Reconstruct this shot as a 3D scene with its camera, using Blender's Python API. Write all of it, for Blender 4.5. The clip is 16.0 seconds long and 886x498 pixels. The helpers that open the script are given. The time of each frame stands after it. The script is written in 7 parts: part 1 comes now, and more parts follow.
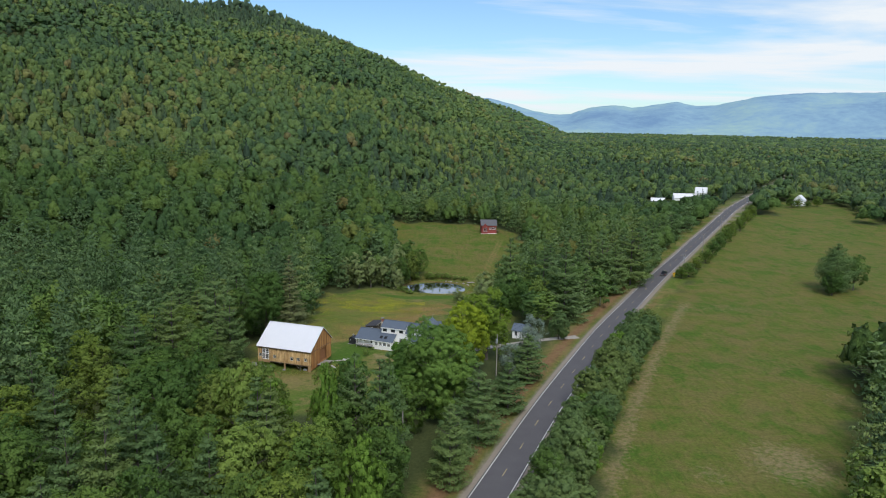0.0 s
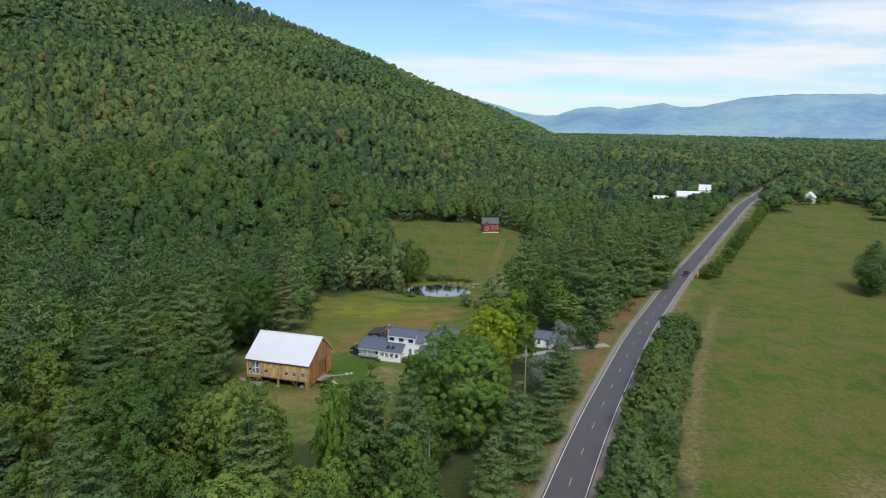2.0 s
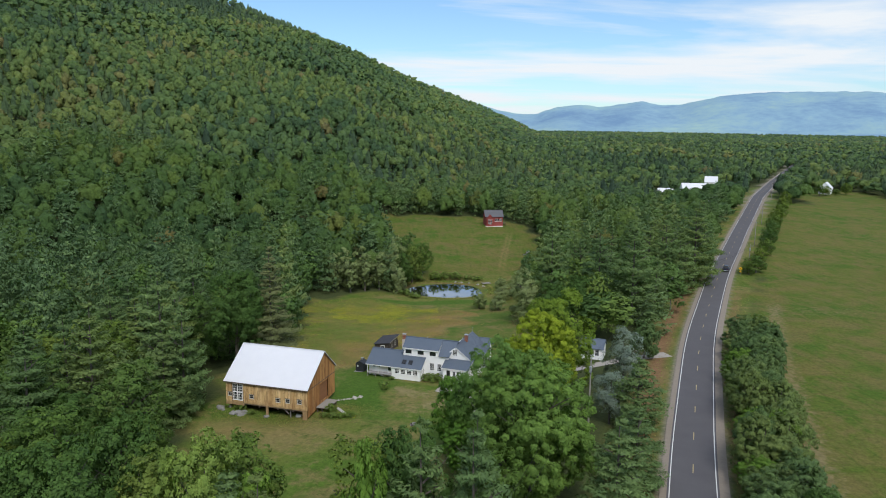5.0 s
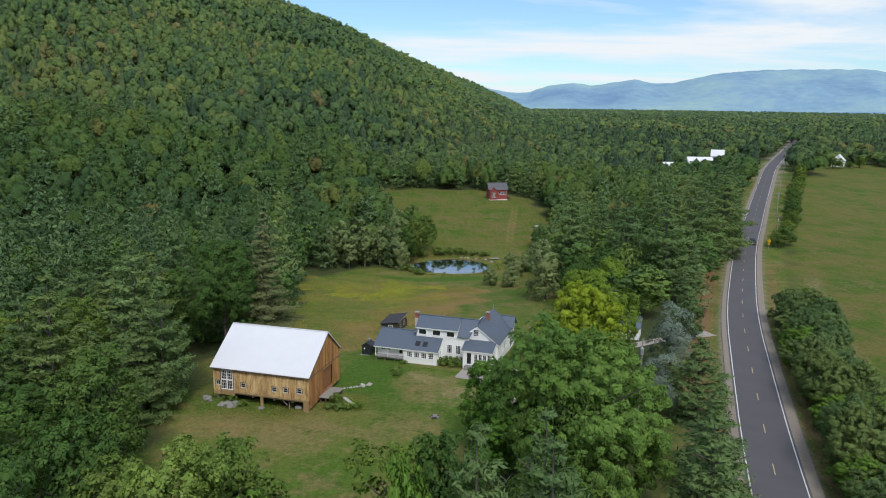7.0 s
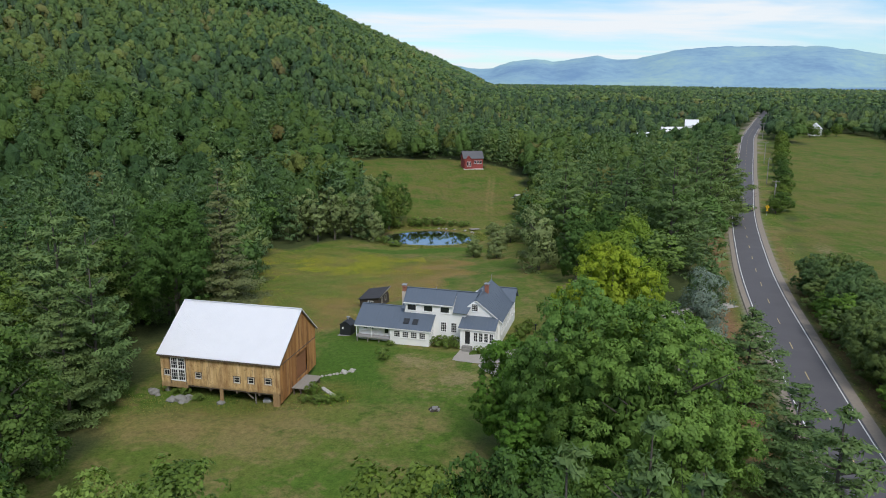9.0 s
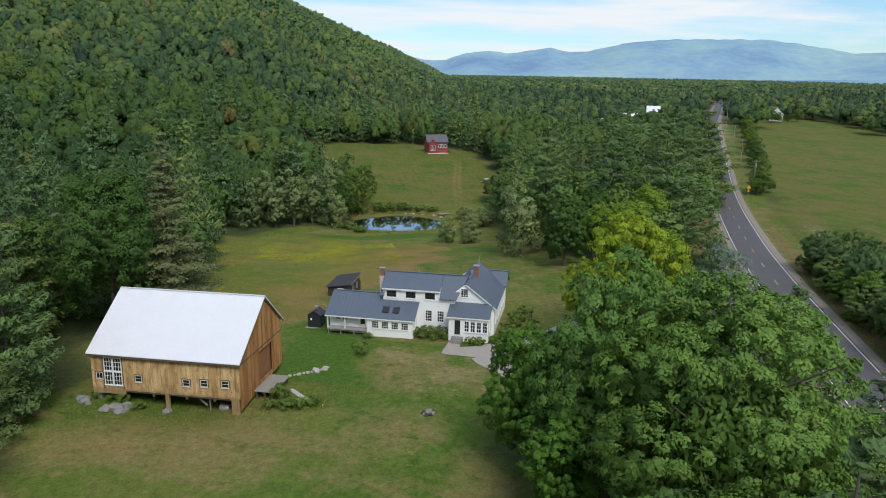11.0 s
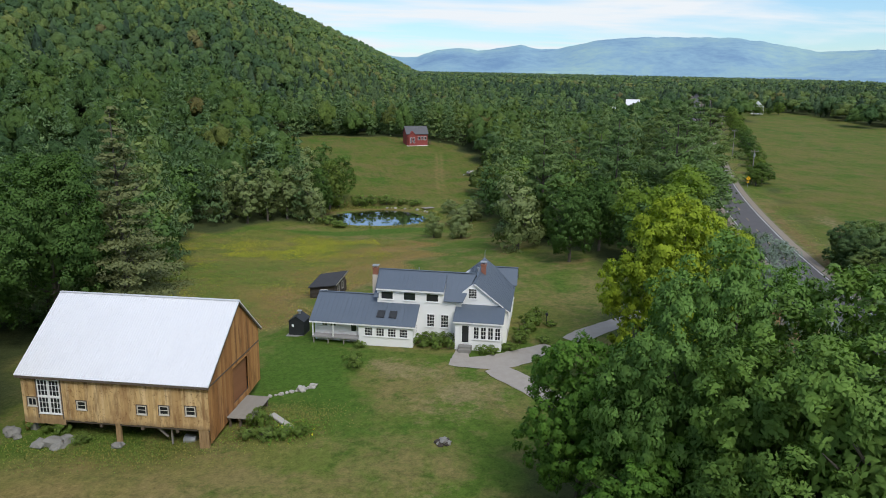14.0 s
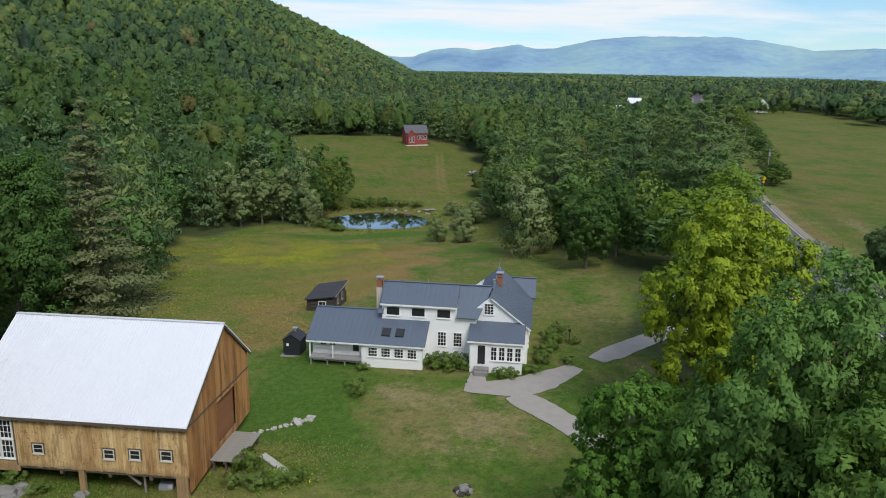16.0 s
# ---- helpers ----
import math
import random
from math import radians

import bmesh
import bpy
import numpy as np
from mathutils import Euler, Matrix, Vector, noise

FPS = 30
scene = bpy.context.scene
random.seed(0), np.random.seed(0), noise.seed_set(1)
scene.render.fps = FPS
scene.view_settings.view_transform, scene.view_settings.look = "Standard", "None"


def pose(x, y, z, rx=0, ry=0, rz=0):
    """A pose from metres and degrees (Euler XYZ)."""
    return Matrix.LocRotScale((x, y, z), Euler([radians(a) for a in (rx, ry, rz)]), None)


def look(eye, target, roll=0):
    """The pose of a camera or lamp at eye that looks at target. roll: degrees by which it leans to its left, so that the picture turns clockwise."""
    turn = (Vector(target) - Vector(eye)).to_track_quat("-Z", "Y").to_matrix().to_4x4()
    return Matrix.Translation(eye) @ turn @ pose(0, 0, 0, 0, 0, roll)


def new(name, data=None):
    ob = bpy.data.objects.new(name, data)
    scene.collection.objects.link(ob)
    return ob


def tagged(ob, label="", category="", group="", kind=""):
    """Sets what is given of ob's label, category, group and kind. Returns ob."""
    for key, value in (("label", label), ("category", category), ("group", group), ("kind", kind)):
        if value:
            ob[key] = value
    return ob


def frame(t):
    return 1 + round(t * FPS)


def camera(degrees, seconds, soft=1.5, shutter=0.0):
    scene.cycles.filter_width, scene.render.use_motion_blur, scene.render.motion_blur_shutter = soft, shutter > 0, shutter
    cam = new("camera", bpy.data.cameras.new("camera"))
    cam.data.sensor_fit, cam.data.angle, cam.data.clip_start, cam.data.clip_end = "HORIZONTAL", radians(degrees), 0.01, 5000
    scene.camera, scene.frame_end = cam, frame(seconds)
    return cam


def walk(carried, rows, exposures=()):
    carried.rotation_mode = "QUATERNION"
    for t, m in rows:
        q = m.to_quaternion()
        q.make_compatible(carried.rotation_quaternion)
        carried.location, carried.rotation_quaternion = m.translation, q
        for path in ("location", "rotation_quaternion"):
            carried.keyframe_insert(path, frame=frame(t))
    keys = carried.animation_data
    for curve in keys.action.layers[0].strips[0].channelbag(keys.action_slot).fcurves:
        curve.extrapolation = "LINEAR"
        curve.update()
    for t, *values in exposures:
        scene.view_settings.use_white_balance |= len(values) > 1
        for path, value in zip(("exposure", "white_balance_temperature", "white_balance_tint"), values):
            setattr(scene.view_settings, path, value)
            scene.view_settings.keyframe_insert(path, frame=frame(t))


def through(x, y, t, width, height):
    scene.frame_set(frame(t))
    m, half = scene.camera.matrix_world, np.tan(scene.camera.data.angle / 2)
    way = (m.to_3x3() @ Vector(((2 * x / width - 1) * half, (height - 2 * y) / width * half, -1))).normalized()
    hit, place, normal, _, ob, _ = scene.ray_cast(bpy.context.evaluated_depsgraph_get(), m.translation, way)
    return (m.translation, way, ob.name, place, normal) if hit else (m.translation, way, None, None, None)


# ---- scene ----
cam = camera(64.0, 16.0, 1.0)
PATH = [
    (0, (-1.019, 4.196, 61.389), (-1.019, 6.169, 61.063), 0.9),
    (0.5, (-2.604, 9.732, 59.91), (-2.596, 11.706, 59.587), 0.8),
    (1, (-4.582, 15.741, 58.466), (-4.562, 17.715, 58.146), 0.8),
    (1.5, (-6.569, 22.395, 57.5), (-6.539, 24.369, 57.178), 0.9),
    (2, (-8.49, 28.621, 56.07), (-8.449, 30.595, 55.75), 0.9),
    (2.5, (-10.187, 34.426, 54.619), (-10.134, 36.4, 54.303), 0.8),
    (3, (-11.844, 40.282, 53.268), (-11.783, 42.256, 52.956), 0.7),
    (3.5, (-13.506, 46.943, 51.975), (-13.434, 48.917, 51.664), 0.7),
    (6, (-19.993, 73.179, 45.168), (-19.879, 75.147, 44.831), 0.7),
    (6.5, (-20.893, 77.544, 43.719), (-20.773, 79.509, 43.366), 0.7),
    (7, (-21.755, 81.778, 42.439), (-21.63, 83.739, 42.067), 0.6),
    (7.5, (-22.677, 86.736, 40.52), (-22.54, 88.694, 40.136), 0.5),
    (8, (-23.475, 90.879, 39.239), (-23.319, 92.832, 38.838), 0.6),
    (8.5, (-24.228, 95.429, 37.724), (-24.039, 97.377, 37.309), 0.5),
    (9, (-24.939, 99.84, 36.393), (-24.711, 101.78, 35.962), 0.6),
    (11.5, (-27.571, 116.111, 30.433), (-27.199, 118.024, 29.983), 0.9),
    (12, (-27.897, 118.45, 29.802), (-27.511, 120.36, 29.351), 1.0),
    (12.5, (-28.074, 120.501, 29.226), (-27.677, 122.408, 28.775), 0.9),
    (13, (-28.222, 122.575, 28.82), (-27.812, 124.479, 28.367), 1.0),
    (13.5, (-28.345, 124.709, 28.267), (-27.924, 126.611, 27.814), 0.9),
    (14, (-28.433, 126.512, 27.924), (-28.003, 128.411, 27.47), 0.9),
    (14.5, (-28.547, 128.623, 27.582), (-28.109, 130.521, 27.127), 1.0),
    (15, (-28.498, 130.606, 27.3), (-28.06, 132.503, 26.845), 0.9),
    (15.5, (-28.371, 132.891, 27.209), (-27.933, 134.789, 26.753), 0.9),
    (16, (-28.116, 135.184, 26.956), (-27.677, 137.081, 26.502), 0.8),
]
walk(cam, [(t, look(eye, target, roll)) for t, eye, target, roll in PATH])

# ---------------------------------------------------------------- world and sun
SUN_EL, SUN_AZ = 50.0, 170.0  # degrees; azimuth clockwise from +y
world = bpy.data.worlds.new("sky")
scene.world = world
world.use_nodes = True
wn, wl = world.node_tree.nodes, world.node_tree.links
wn.clear()
w_out = wn.new("ShaderNodeOutputWorld")
w_bg = wn.new("ShaderNodeBackground")
w_sky = wn.new("ShaderNodeTexSky")
w_sky.sky_type = "NISHITA"
w_sky.sun_disc = False
w_sky.sun_elevation = radians(SUN_EL)
w_sky.sun_rotation = radians(SUN_AZ)
w_sky.air_density, w_sky.dust_density, w_sky.ozone_density = 1.0, 0.6, 1.5
w_gain = wn.new("ShaderNodeMix")
w_gain.data_type, w_gain.blend_type = "RGBA", "MULTIPLY"
w_gain.inputs[0].default_value = 1.0
wl.new(w_sky.outputs[0], w_gain.inputs[6])
w_gain.inputs[7].default_value = (0.80, 0.98, 1.13, 1)
# clouds: streaks on a flat layer overhead
w_co = wn.new("ShaderNodeTexCoord")
w_sep = wn.new("ShaderNodeSeparateXYZ")
wl.new(w_co.outputs["Generated"], w_sep.inputs[0])


def w_math(op, a, b):
    n = wn.new("ShaderNodeMath")
    n.operation = op
    for k, v in enumerate((a, b)):
        if v is None:
            continue
        if isinstance(v, (int, float)):
            n.inputs[k].default_value = v
        else:
            wl.new(v, n.inputs[k])
    return n.outputs[0]


w_up = w_math("ADD", w_math("MAXIMUM", w_sep.outputs[2], 0.0), 0.06)
w_comb = wn.new("ShaderNodeCombineXYZ")
wl.new(w_math("DIVIDE", w_sep.outputs[0], w_up), w_comb.inputs[0])
wl.new(w_math("DIVIDE", w_sep.outputs[1], w_up), w_comb.inputs[1])
w_map = wn.new("ShaderNodeMapping")
w_map.inputs["Scale"].default_value = (0.34, 0.62, 1)
w_map.inputs["Rotation"].default_value = (0, 0, radians(8))
w_map.inputs["Location"].default_value = (3.1, 0.6, 0)
wl.new(w_comb.outputs[0], w_map.inputs[0])
w_noise = wn.new("ShaderNodeTexNoise")
w_noise.inputs["Scale"].default_value = 1.0
w_noise.inputs["Detail"].default_value = 7.0
w_noise.inputs["Roughness"].default_value = 0.55
w_noise.inputs["Distortion"].default_value = 0.4
wl.new(w_map.outputs[0], w_noise.inputs["Vector"])
w_ramp = wn.new("ShaderNodeValToRGB")
w_ramp.color_ramp.elements[0].position = 0.43
w_ramp.color_ramp.elements[1].position = 0.62
wl.new(w_noise.outputs[0], w_ramp.inputs[0])
w_mix = wn.new("ShaderNodeMix")
w_mix.data_type = "RGBA"
wl.new(w_ramp.outputs[0], w_mix.inputs[0])
wl.new(w_gain.outputs[2], w_mix.inputs[6])
w_mix.inputs[7].default_value = (6.3, 6.7, 7.1, 1)
wl.new(w_mix.outputs[2], w_bg.inputs[0])
w_bg.inputs[1].default_value = 0.11
wl.new(w_bg.outputs[0], w_out.inputs[0])

sun = new("sun", bpy.data.lights.new("sun", "SUN"))
sun.data.energy = 1.75
sun.data.angle = radians(22)
sun.data.color = (1.0, 0.965, 0.90)
sun.rotation_euler = (radians(90 - SUN_EL), 0, radians(180 - SUN_AZ))
scene.view_settings.exposure = 0.30


# ---------------------------------------------------------------- materials
class Mat:
    """A node material with short calls for its nodes."""

    def __init__(self, name, rough=0.8, metal=0.0, spec=0.3):
        self.m = bpy.data.materials.new(name)
        self.m.use_nodes = True
        self.n, self.l = self.m.node_tree.nodes, self.m.node_tree.links
        self.b = self.n["Principled BSDF"]
        self.b.inputs["Roughness"].default_value = rough
        self.b.inputs["Metallic"].default_value = metal
        self.b.inputs["Specular IOR Level"].default_value = spec
        self.pos = self.n.new("ShaderNodeTexCoord").outputs["Object"]

    def link(self, a, b):
        self.l.new(a, b)

    def noise(self, scale, detail=4, rough=0.6, vec=None, dist=0.0):
        x = self.n.new("ShaderNodeTexNoise")
        x.inputs["Scale"].default_value, x.inputs["Detail"].default_value = scale, detail
        x.inputs["Roughness"].default_value, x.inputs["Distortion"].default_value = rough, dist
        self.l.new(vec or self.pos, x.inputs["Vector"])
        return x.outputs[0]

    def stretch(self, sx, sy, sz, vec=None):
        x = self.n.new("ShaderNodeMapping")
        x.inputs["Scale"].default_value = (sx, sy, sz)
        self.l.new(vec or self.pos, x.inputs[0])
        return x.outputs[0]

    def ramp(self, fac, stops):
        x = self.n.new("ShaderNodeValToRGB")
        e = x.color_ramp.elements
        while len(e) < len(stops):
            e.new(0.5)
        for k, (p, c) in enumerate(stops):
            e[k].position = p
            e[k].color = (*c, 1) if len(c) == 3 else c
        self.l.new(fac, x.inputs[0])
        return x.outputs[0]

    def mix(self, fac, a, b, mode="MIX"):
        x = self.n.new("ShaderNodeMix")
        x.data_type, x.blend_type = "RGBA", mode
        for v, k in ((fac, 0), (a, 6), (b, 7)):
            if isinstance(v, (int, float)):
                x.inputs[k].default_value = v
            elif isinstance(v, tuple):
                x.inputs[k].default_value = (*v, 1)
            else:
                self.l.new(v, x.inputs[k])
        return x.outputs[2]

    def math(self, op, a, b=0.0):
        x = self.n.new("ShaderNodeMath")
        x.operation = op
        for k, v in enumerate((a, b)):
            if isinstance(v, (int, float)):
                x.inputs[k].default_value = v
            else:
                self.l.new(v, x.inputs[k])
        return x.outputs[0]

    def attr(self, name):
        x = self.n.new("ShaderNodeAttribute")
        x.attribute_name = name
        return x

    def random(self):
        return self.n.new("ShaderNodeObjectInfo").outputs["Random"]

    def island(self):
        return self.n.new("ShaderNodeNewGeometry").outputs["Random Per Island"]

    def bump(self, height, strength=0.3, dist=0.05):
        x = self.n.new("ShaderNodeBump")
        x.inputs["Strength"].default_value, x.inputs["Distance"].default_value = strength, dist
        self.l.new(height, x.inputs["Height"])
        self.l.new(x.outputs[0], self.b.inputs["Normal"])

    def color(self, c):
        if isinstance(c, tuple):
            self.b.inputs["Base Color"].default_value = (*c, 1)
        else:
            self.l.new(c, self.b.inputs["Base Color"])
        return self


def plain(name, c1, c2, scale=3.0, rough=0.8, metal=0.0, bump=0.15, spec=0.3):
    """Two tones mixed by broad and fine noise, with a fine relief."""
    m = Mat(name, rough, metal, spec)
    big, fine = m.noise(scale, 5), m.noise(scale * 12, 4)
    m.color(m.mix(m.math("ADD", m.math("MULTIPLY", big, 0.65), m.math("MULTIPLY", fine, 0.35)), c1, c2))
    m.bump(fine, bump, 0.02)
    return m.m


def leaf_material(name, stops, grain=2.2, through=0.28, own=True, mottle=1.0, relief=0.0):
    """Foliage: a tone for each tree, a lighter or darker one for each spray of leaves, with painted shade in some
    crowns.
    """
    m = Mat(name, 0.6, 0.0, 0.15)
    tint = m.attr("tint").outputs["Fac"]
    fac = m.math("FRACT", m.math("ADD", tint, m.random())) if own else tint
    base = m.ramp(fac, stops)
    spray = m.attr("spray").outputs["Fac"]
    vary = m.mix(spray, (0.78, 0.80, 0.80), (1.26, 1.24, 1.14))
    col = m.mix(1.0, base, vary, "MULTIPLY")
    col = m.mix(1.0, col, m.ramp(m.noise(grain, 3, 0.7), [(0.3, (1 - 0.20 * mottle, 1 - 0.18 * mottle, 1 - 0.20 * mottle)), (0.7, (1 + 0.30 * mottle, 1 + 0.27 * mottle, 1 + 0.24 * mottle))]), "MULTIPLY")
    m.color(col)
    if relief:
        m.bump(m.noise(0.9, 5, 0.75), 1.0, relief)
    tr = m.n.new("ShaderNodeBsdfTranslucent")
    m.link(m.mix(1.0, col, (1.0, 1.15, 0.5), "MULTIPLY"), tr.inputs[0])
    mx = m.n.new("ShaderNodeMixShader")
    mx.inputs[0].default_value = through
    out = m.n["Material Output"]
    m.link(m.b.outputs[0], mx.inputs[1])
    m.link(tr.outputs[0], mx.inputs[2])
    m.link(mx.outputs[0], out.inputs[0])
    return m.m


LEAF = leaf_material("broadleaf_foliage", [
    (0.0, (0.074, 0.140, 0.034)), (0.25, (0.106, 0.180, 0.038)), (0.5, (0.086, 0.156, 0.042)),
    (0.75, (0.135, 0.205, 0.040)), (0.9, (0.160, 0.225, 0.042)), (1.0, (0.150, 0.205, 0.048))])
PINE = leaf_material("pine_needles", [
    (0.0, (0.100, 0.168, 0.066)), (0.4, (0.122, 0.194, 0.074)), (0.7, (0.146, 0.218, 0.082)), (1.0, (0.158, 0.214, 0.068))])
OLIVE = leaf_material("olive_maple_leaves", [(0.0, (0.178, 0.262, 0.034)), (1.0, (0.165, 0.250, 0.034))])
YELLOW = leaf_material("yellowing_leaves", [(0.0, (0.275, 0.345, 0.030)), (1.0, (0.232, 0.325, 0.032))])
LIME = leaf_material("light_green_leaves", [(0.0, (0.130, 0.235, 0.040)), (1.0, (0.150, 0.252, 0.042))])
OAK = leaf_material("oak_leaves", [(0.0, (0.118, 0.222, 0.056)), (1.0, (0.136, 0.244, 0.060))])
YOUNGOAK = leaf_material("olive_oak_leaves", [(0.0, (0.148, 0.250, 0.056)), (1.0, (0.166, 0.268, 0.060))])
HEMLOCK = leaf_material("hemlock_needles", [(0.0, (0.128, 0.185, 0.066)), (1.0, (0.140, 0.192, 0.070))])
SPRUCE = leaf_material("lichened_spruce_needles", [(0.0, (0.160, 0.188, 0.084)), (1.0, (0.178, 0.196, 0.092))])
GREYLEAF = leaf_material("bare_grey_twigs", [(0.0, (0.234, 0.297, 0.269)), (1.0, (0.207, 0.265, 0.235))])
BUSH = leaf_material("shrub_leaves", [(0.0, (0.150, 0.225, 0.048)), (1.0, (0.172, 0.245, 0.066))])
GOLD = leaf_material("goldenrod_flowers", [(0.0, (0.500, 0.460, 0.035)), (1.0, (0.380, 0.420, 0.045))])
MEADOW = leaf_material("meadow_stems", [(0.0, (0.145, 0.220, 0.044)), (0.5, (0.215, 0.240, 0.060)), (1.0, (0.300, 0.250, 0.090))])
WILLOW = leaf_material("grey_green_willow_leaves", [(0.0, (0.215, 0.275, 0.115)), (1.0, (0.250, 0.300, 0.138))])
DRYGRASS = leaf_material("dry_red_brown_grass", [(0.0, (0.330, 0.228, 0.085)), (0.5, (0.400, 0.250, 0.115)), (1.0, (0.285, 0.250, 0.075))])
DARKLEAF = leaf_material("dark_maple_leaves", [(0.0, (0.070, 0.138, 0.034)), (1.0, (0.088, 0.160, 0.040))])
FRESHLEAF = leaf_material("fresh_green_leaves", [(0.0, (0.096, 0.205, 0.032)), (1.0, (0.116, 0.225, 0.038))])
PALELEAF = leaf_material("pale_green_leaves", [(0.0, (0.175, 0.268, 0.058)), (1.0, (0.200, 0.282, 0.066))])
WOODS = leaf_material("woodland_foliage", [
    (0.0, (0.058, 0.116, 0.042)), (0.25, (0.081, 0.150, 0.044)), (0.5, (0.103, 0.176, 0.046)),
    (0.72, (0.132, 0.200, 0.048)), (0.9, (0.158, 0.210, 0.050)), (1.0, (0.175, 0.162, 0.058))], 1.2, 0.15, False, 1.2, 1.8)
NEARWOODS = leaf_material("near_woodland_foliage", [
    (0.0, (0.080, 0.150, 0.050)), (0.25, (0.110, 0.192, 0.053)), (0.5, (0.138, 0.222, 0.056)),
    (0.72, (0.172, 0.248, 0.058)), (0.9, (0.204, 0.258, 0.060)), (1.0, (0.222, 0.205, 0.068))], 1.2, 0.25, False, 0.8)
PINEWOODS = leaf_material("woodland_pine_needles", [
    (0.0, (0.088, 0.148, 0.068)), (0.4, (0.114, 0.184, 0.078)), (0.7, (0.140, 0.212, 0.086)), (1.0, (0.160, 0.212, 0.074))], 1.2, 0.22, False, 0.8)
# bluer than the nearer woods: a little haze put into the leaf colour
HILL = leaf_material("hillside_foliage", [
    (0.0, (0.056, 0.106, 0.050)), (0.25, (0.081, 0.142, 0.054)), (0.5, (0.105, 0.168, 0.056)),
    (0.75, (0.136, 0.195, 0.058)), (0.92, (0.162, 0.204, 0.060)), (1.0, (0.170, 0.158, 0.066))], 0.6, 0.10, False, 1.2, 1.4)
HILLPINE = leaf_material("hillside_conifer_needles", [
    (0.0, (0.040, 0.072, 0.046)), (0.5, (0.062, 0.104, 0.054)), (1.0, (0.090, 0.138, 0.060))], 0.6, 0.10, False, 1.2, 1.2)
BARK = plain("bark", (0.065, 0.055, 0.045), (0.14, 0.125, 0.105), 2.0, 0.9)


def ground_material():
    m = Mat("ground_grass_and_forest_floor", 0.95, 0.0, 0.1)
    zones, extra = m.attr("zones"), m.attr("extra")
    sep = m.n.new("ShaderNodeSeparateColor")
    m.link(zones.outputs["Color"], sep.inputs[0])
    sep2 = m.n.new("ShaderNodeSeparateColor")
    m.link(extra.outputs["Color"], sep2.inputs[0])
    big, mid, fine = m.noise(0.045, 6, 0.6), m.noise(0.4, 6, 0.65), m.noise(5.0, 4, 0.7)
    grain = m.math("ADD", m.math("MULTIPLY", mid, 0.5), m.math("MULTIPLY", fine, 0.5))
    floor = m.mix(grain, (0.040, 0.060, 0.022), (0.095, 0.110, 0.042))
    patch = m.noise(0.13, 10, 0.68, None, 0.5)
    coarse = m.noise(1.4, 6, 0.75)
    lawn = m.mix(m.ramp(big, [(0.40, (0, 0, 0)), (0.60, (1, 1, 1))]), (0.094, 0.158, 0.025), (0.155, 0.172, 0.042))
    lawn = m.mix(m.ramp(patch, [(0.47, (0, 0, 0)), (0.60, (0.85, 0.85, 0.85))]), lawn, (0.225, 0.188, 0.074))
    lawn = m.mix(m.ramp(mid, [(0.56, (0, 0, 0)), (0.70, (0.8, 0.8, 0.8))]), lawn, (0.240, 0.195, 0.084))
    lawn = m.mix(m.ramp(mid, [(0.32, (0.8, 0.8, 0.8)), (0.45, (0, 0, 0))]), lawn, (0.064, 0.120, 0.018))
    field = m.mix(m.ramp(big, [(0.36, (0, 0, 0)), (0.60, (1, 1, 1))]), (0.076, 0.135, 0.019), (0.142, 0.150, 0.034))
    field = m.mix(m.ramp(patch, [(0.46, (0, 0, 0)), (0.60, (0.75, 0.75, 0.75))]), field, (0.178, 0.148, 0.054))
    field = m.mix(m.ramp(patch, [(0.34, (0.7, 0.7, 0.7)), (0.47, (0, 0, 0))]), field, (0.074, 0.138, 0.018))
    streak = m.noise(0.35, 5, 0.7, m.stretch(2.4, 0.22, 1))
    field = m.mix(m.ramp(streak, [(0.52, (0, 0, 0)), (0.66, (0.5, 0.5, 0.5))]), field, (0.172, 0.150, 0.048))
    field = m.mix(m.ramp(streak, [(0.34, (0.45, 0.45, 0.45)), (0.46, (0, 0, 0))]), field, (0.062, 0.118, 0.018))
    wild = m.noise(0.22, 7, 0.65, None, 0.4)
    meadow = m.mix(m.ramp(wild, [(0.40, (0, 0, 0)), (0.60, (1, 1, 1))]), m.mix(grain, (0.090, 0.145, 0.026), (0.180, 0.230, 0.044)), m.mix(grain, (0.190, 0.170, 0.052), (0.310, 0.250, 0.085)))
    brown = m.mix(m.ramp(wild, [(0.40, (0, 0, 0)), (0.62, (1, 1, 1))]), m.mix(grain, (0.185, 0.155, 0.058), (0.290, 0.230, 0.090)), m.mix(grain, (0.225, 0.160, 0.066), (0.400, 0.260, 0.125)))
    tone = m.n.new("ShaderNodeSeparateColor")
    m.link(m.attr("tone").outputs["Color"], tone.inputs[0])
    rough_edge = m.math("MULTIPLY", m.math("SUBTRACT", m.noise(0.55, 7, 0.7), 0.5), 1.5)
    lush = m.ramp(m.math("ADD", tone.outputs[0], rough_edge), [(0.30, (0, 0, 0)), (0.75, (0.9, 0.9, 0.9))])
    worn = m.ramp(m.math("ADD", tone.outputs[1], m.math("MULTIPLY", m.math("SUBTRACT", m.noise(0.9, 8, 0.75), 0.5), 2.4)), [(0.42, (0, 0, 0)), (0.85, (0.9, 0.9, 0.9))])
    lawn = m.mix(lush, lawn, m.mix(grain, (0.050, 0.115, 0.014), (0.094, 0.172, 0.028)))
    lawn = m.mix(worn, lawn, m.mix(grain, (0.205, 0.172, 0.075), (0.320, 0.268, 0.135)))
    field = m.mix(worn, field, m.mix(grain, (0.195, 0.160, 0.078), (0.300, 0.245, 0.130)))
    soil = m.mix(grain, (0.16, 0.085, 0.045), (0.33, 0.19, 0.11))
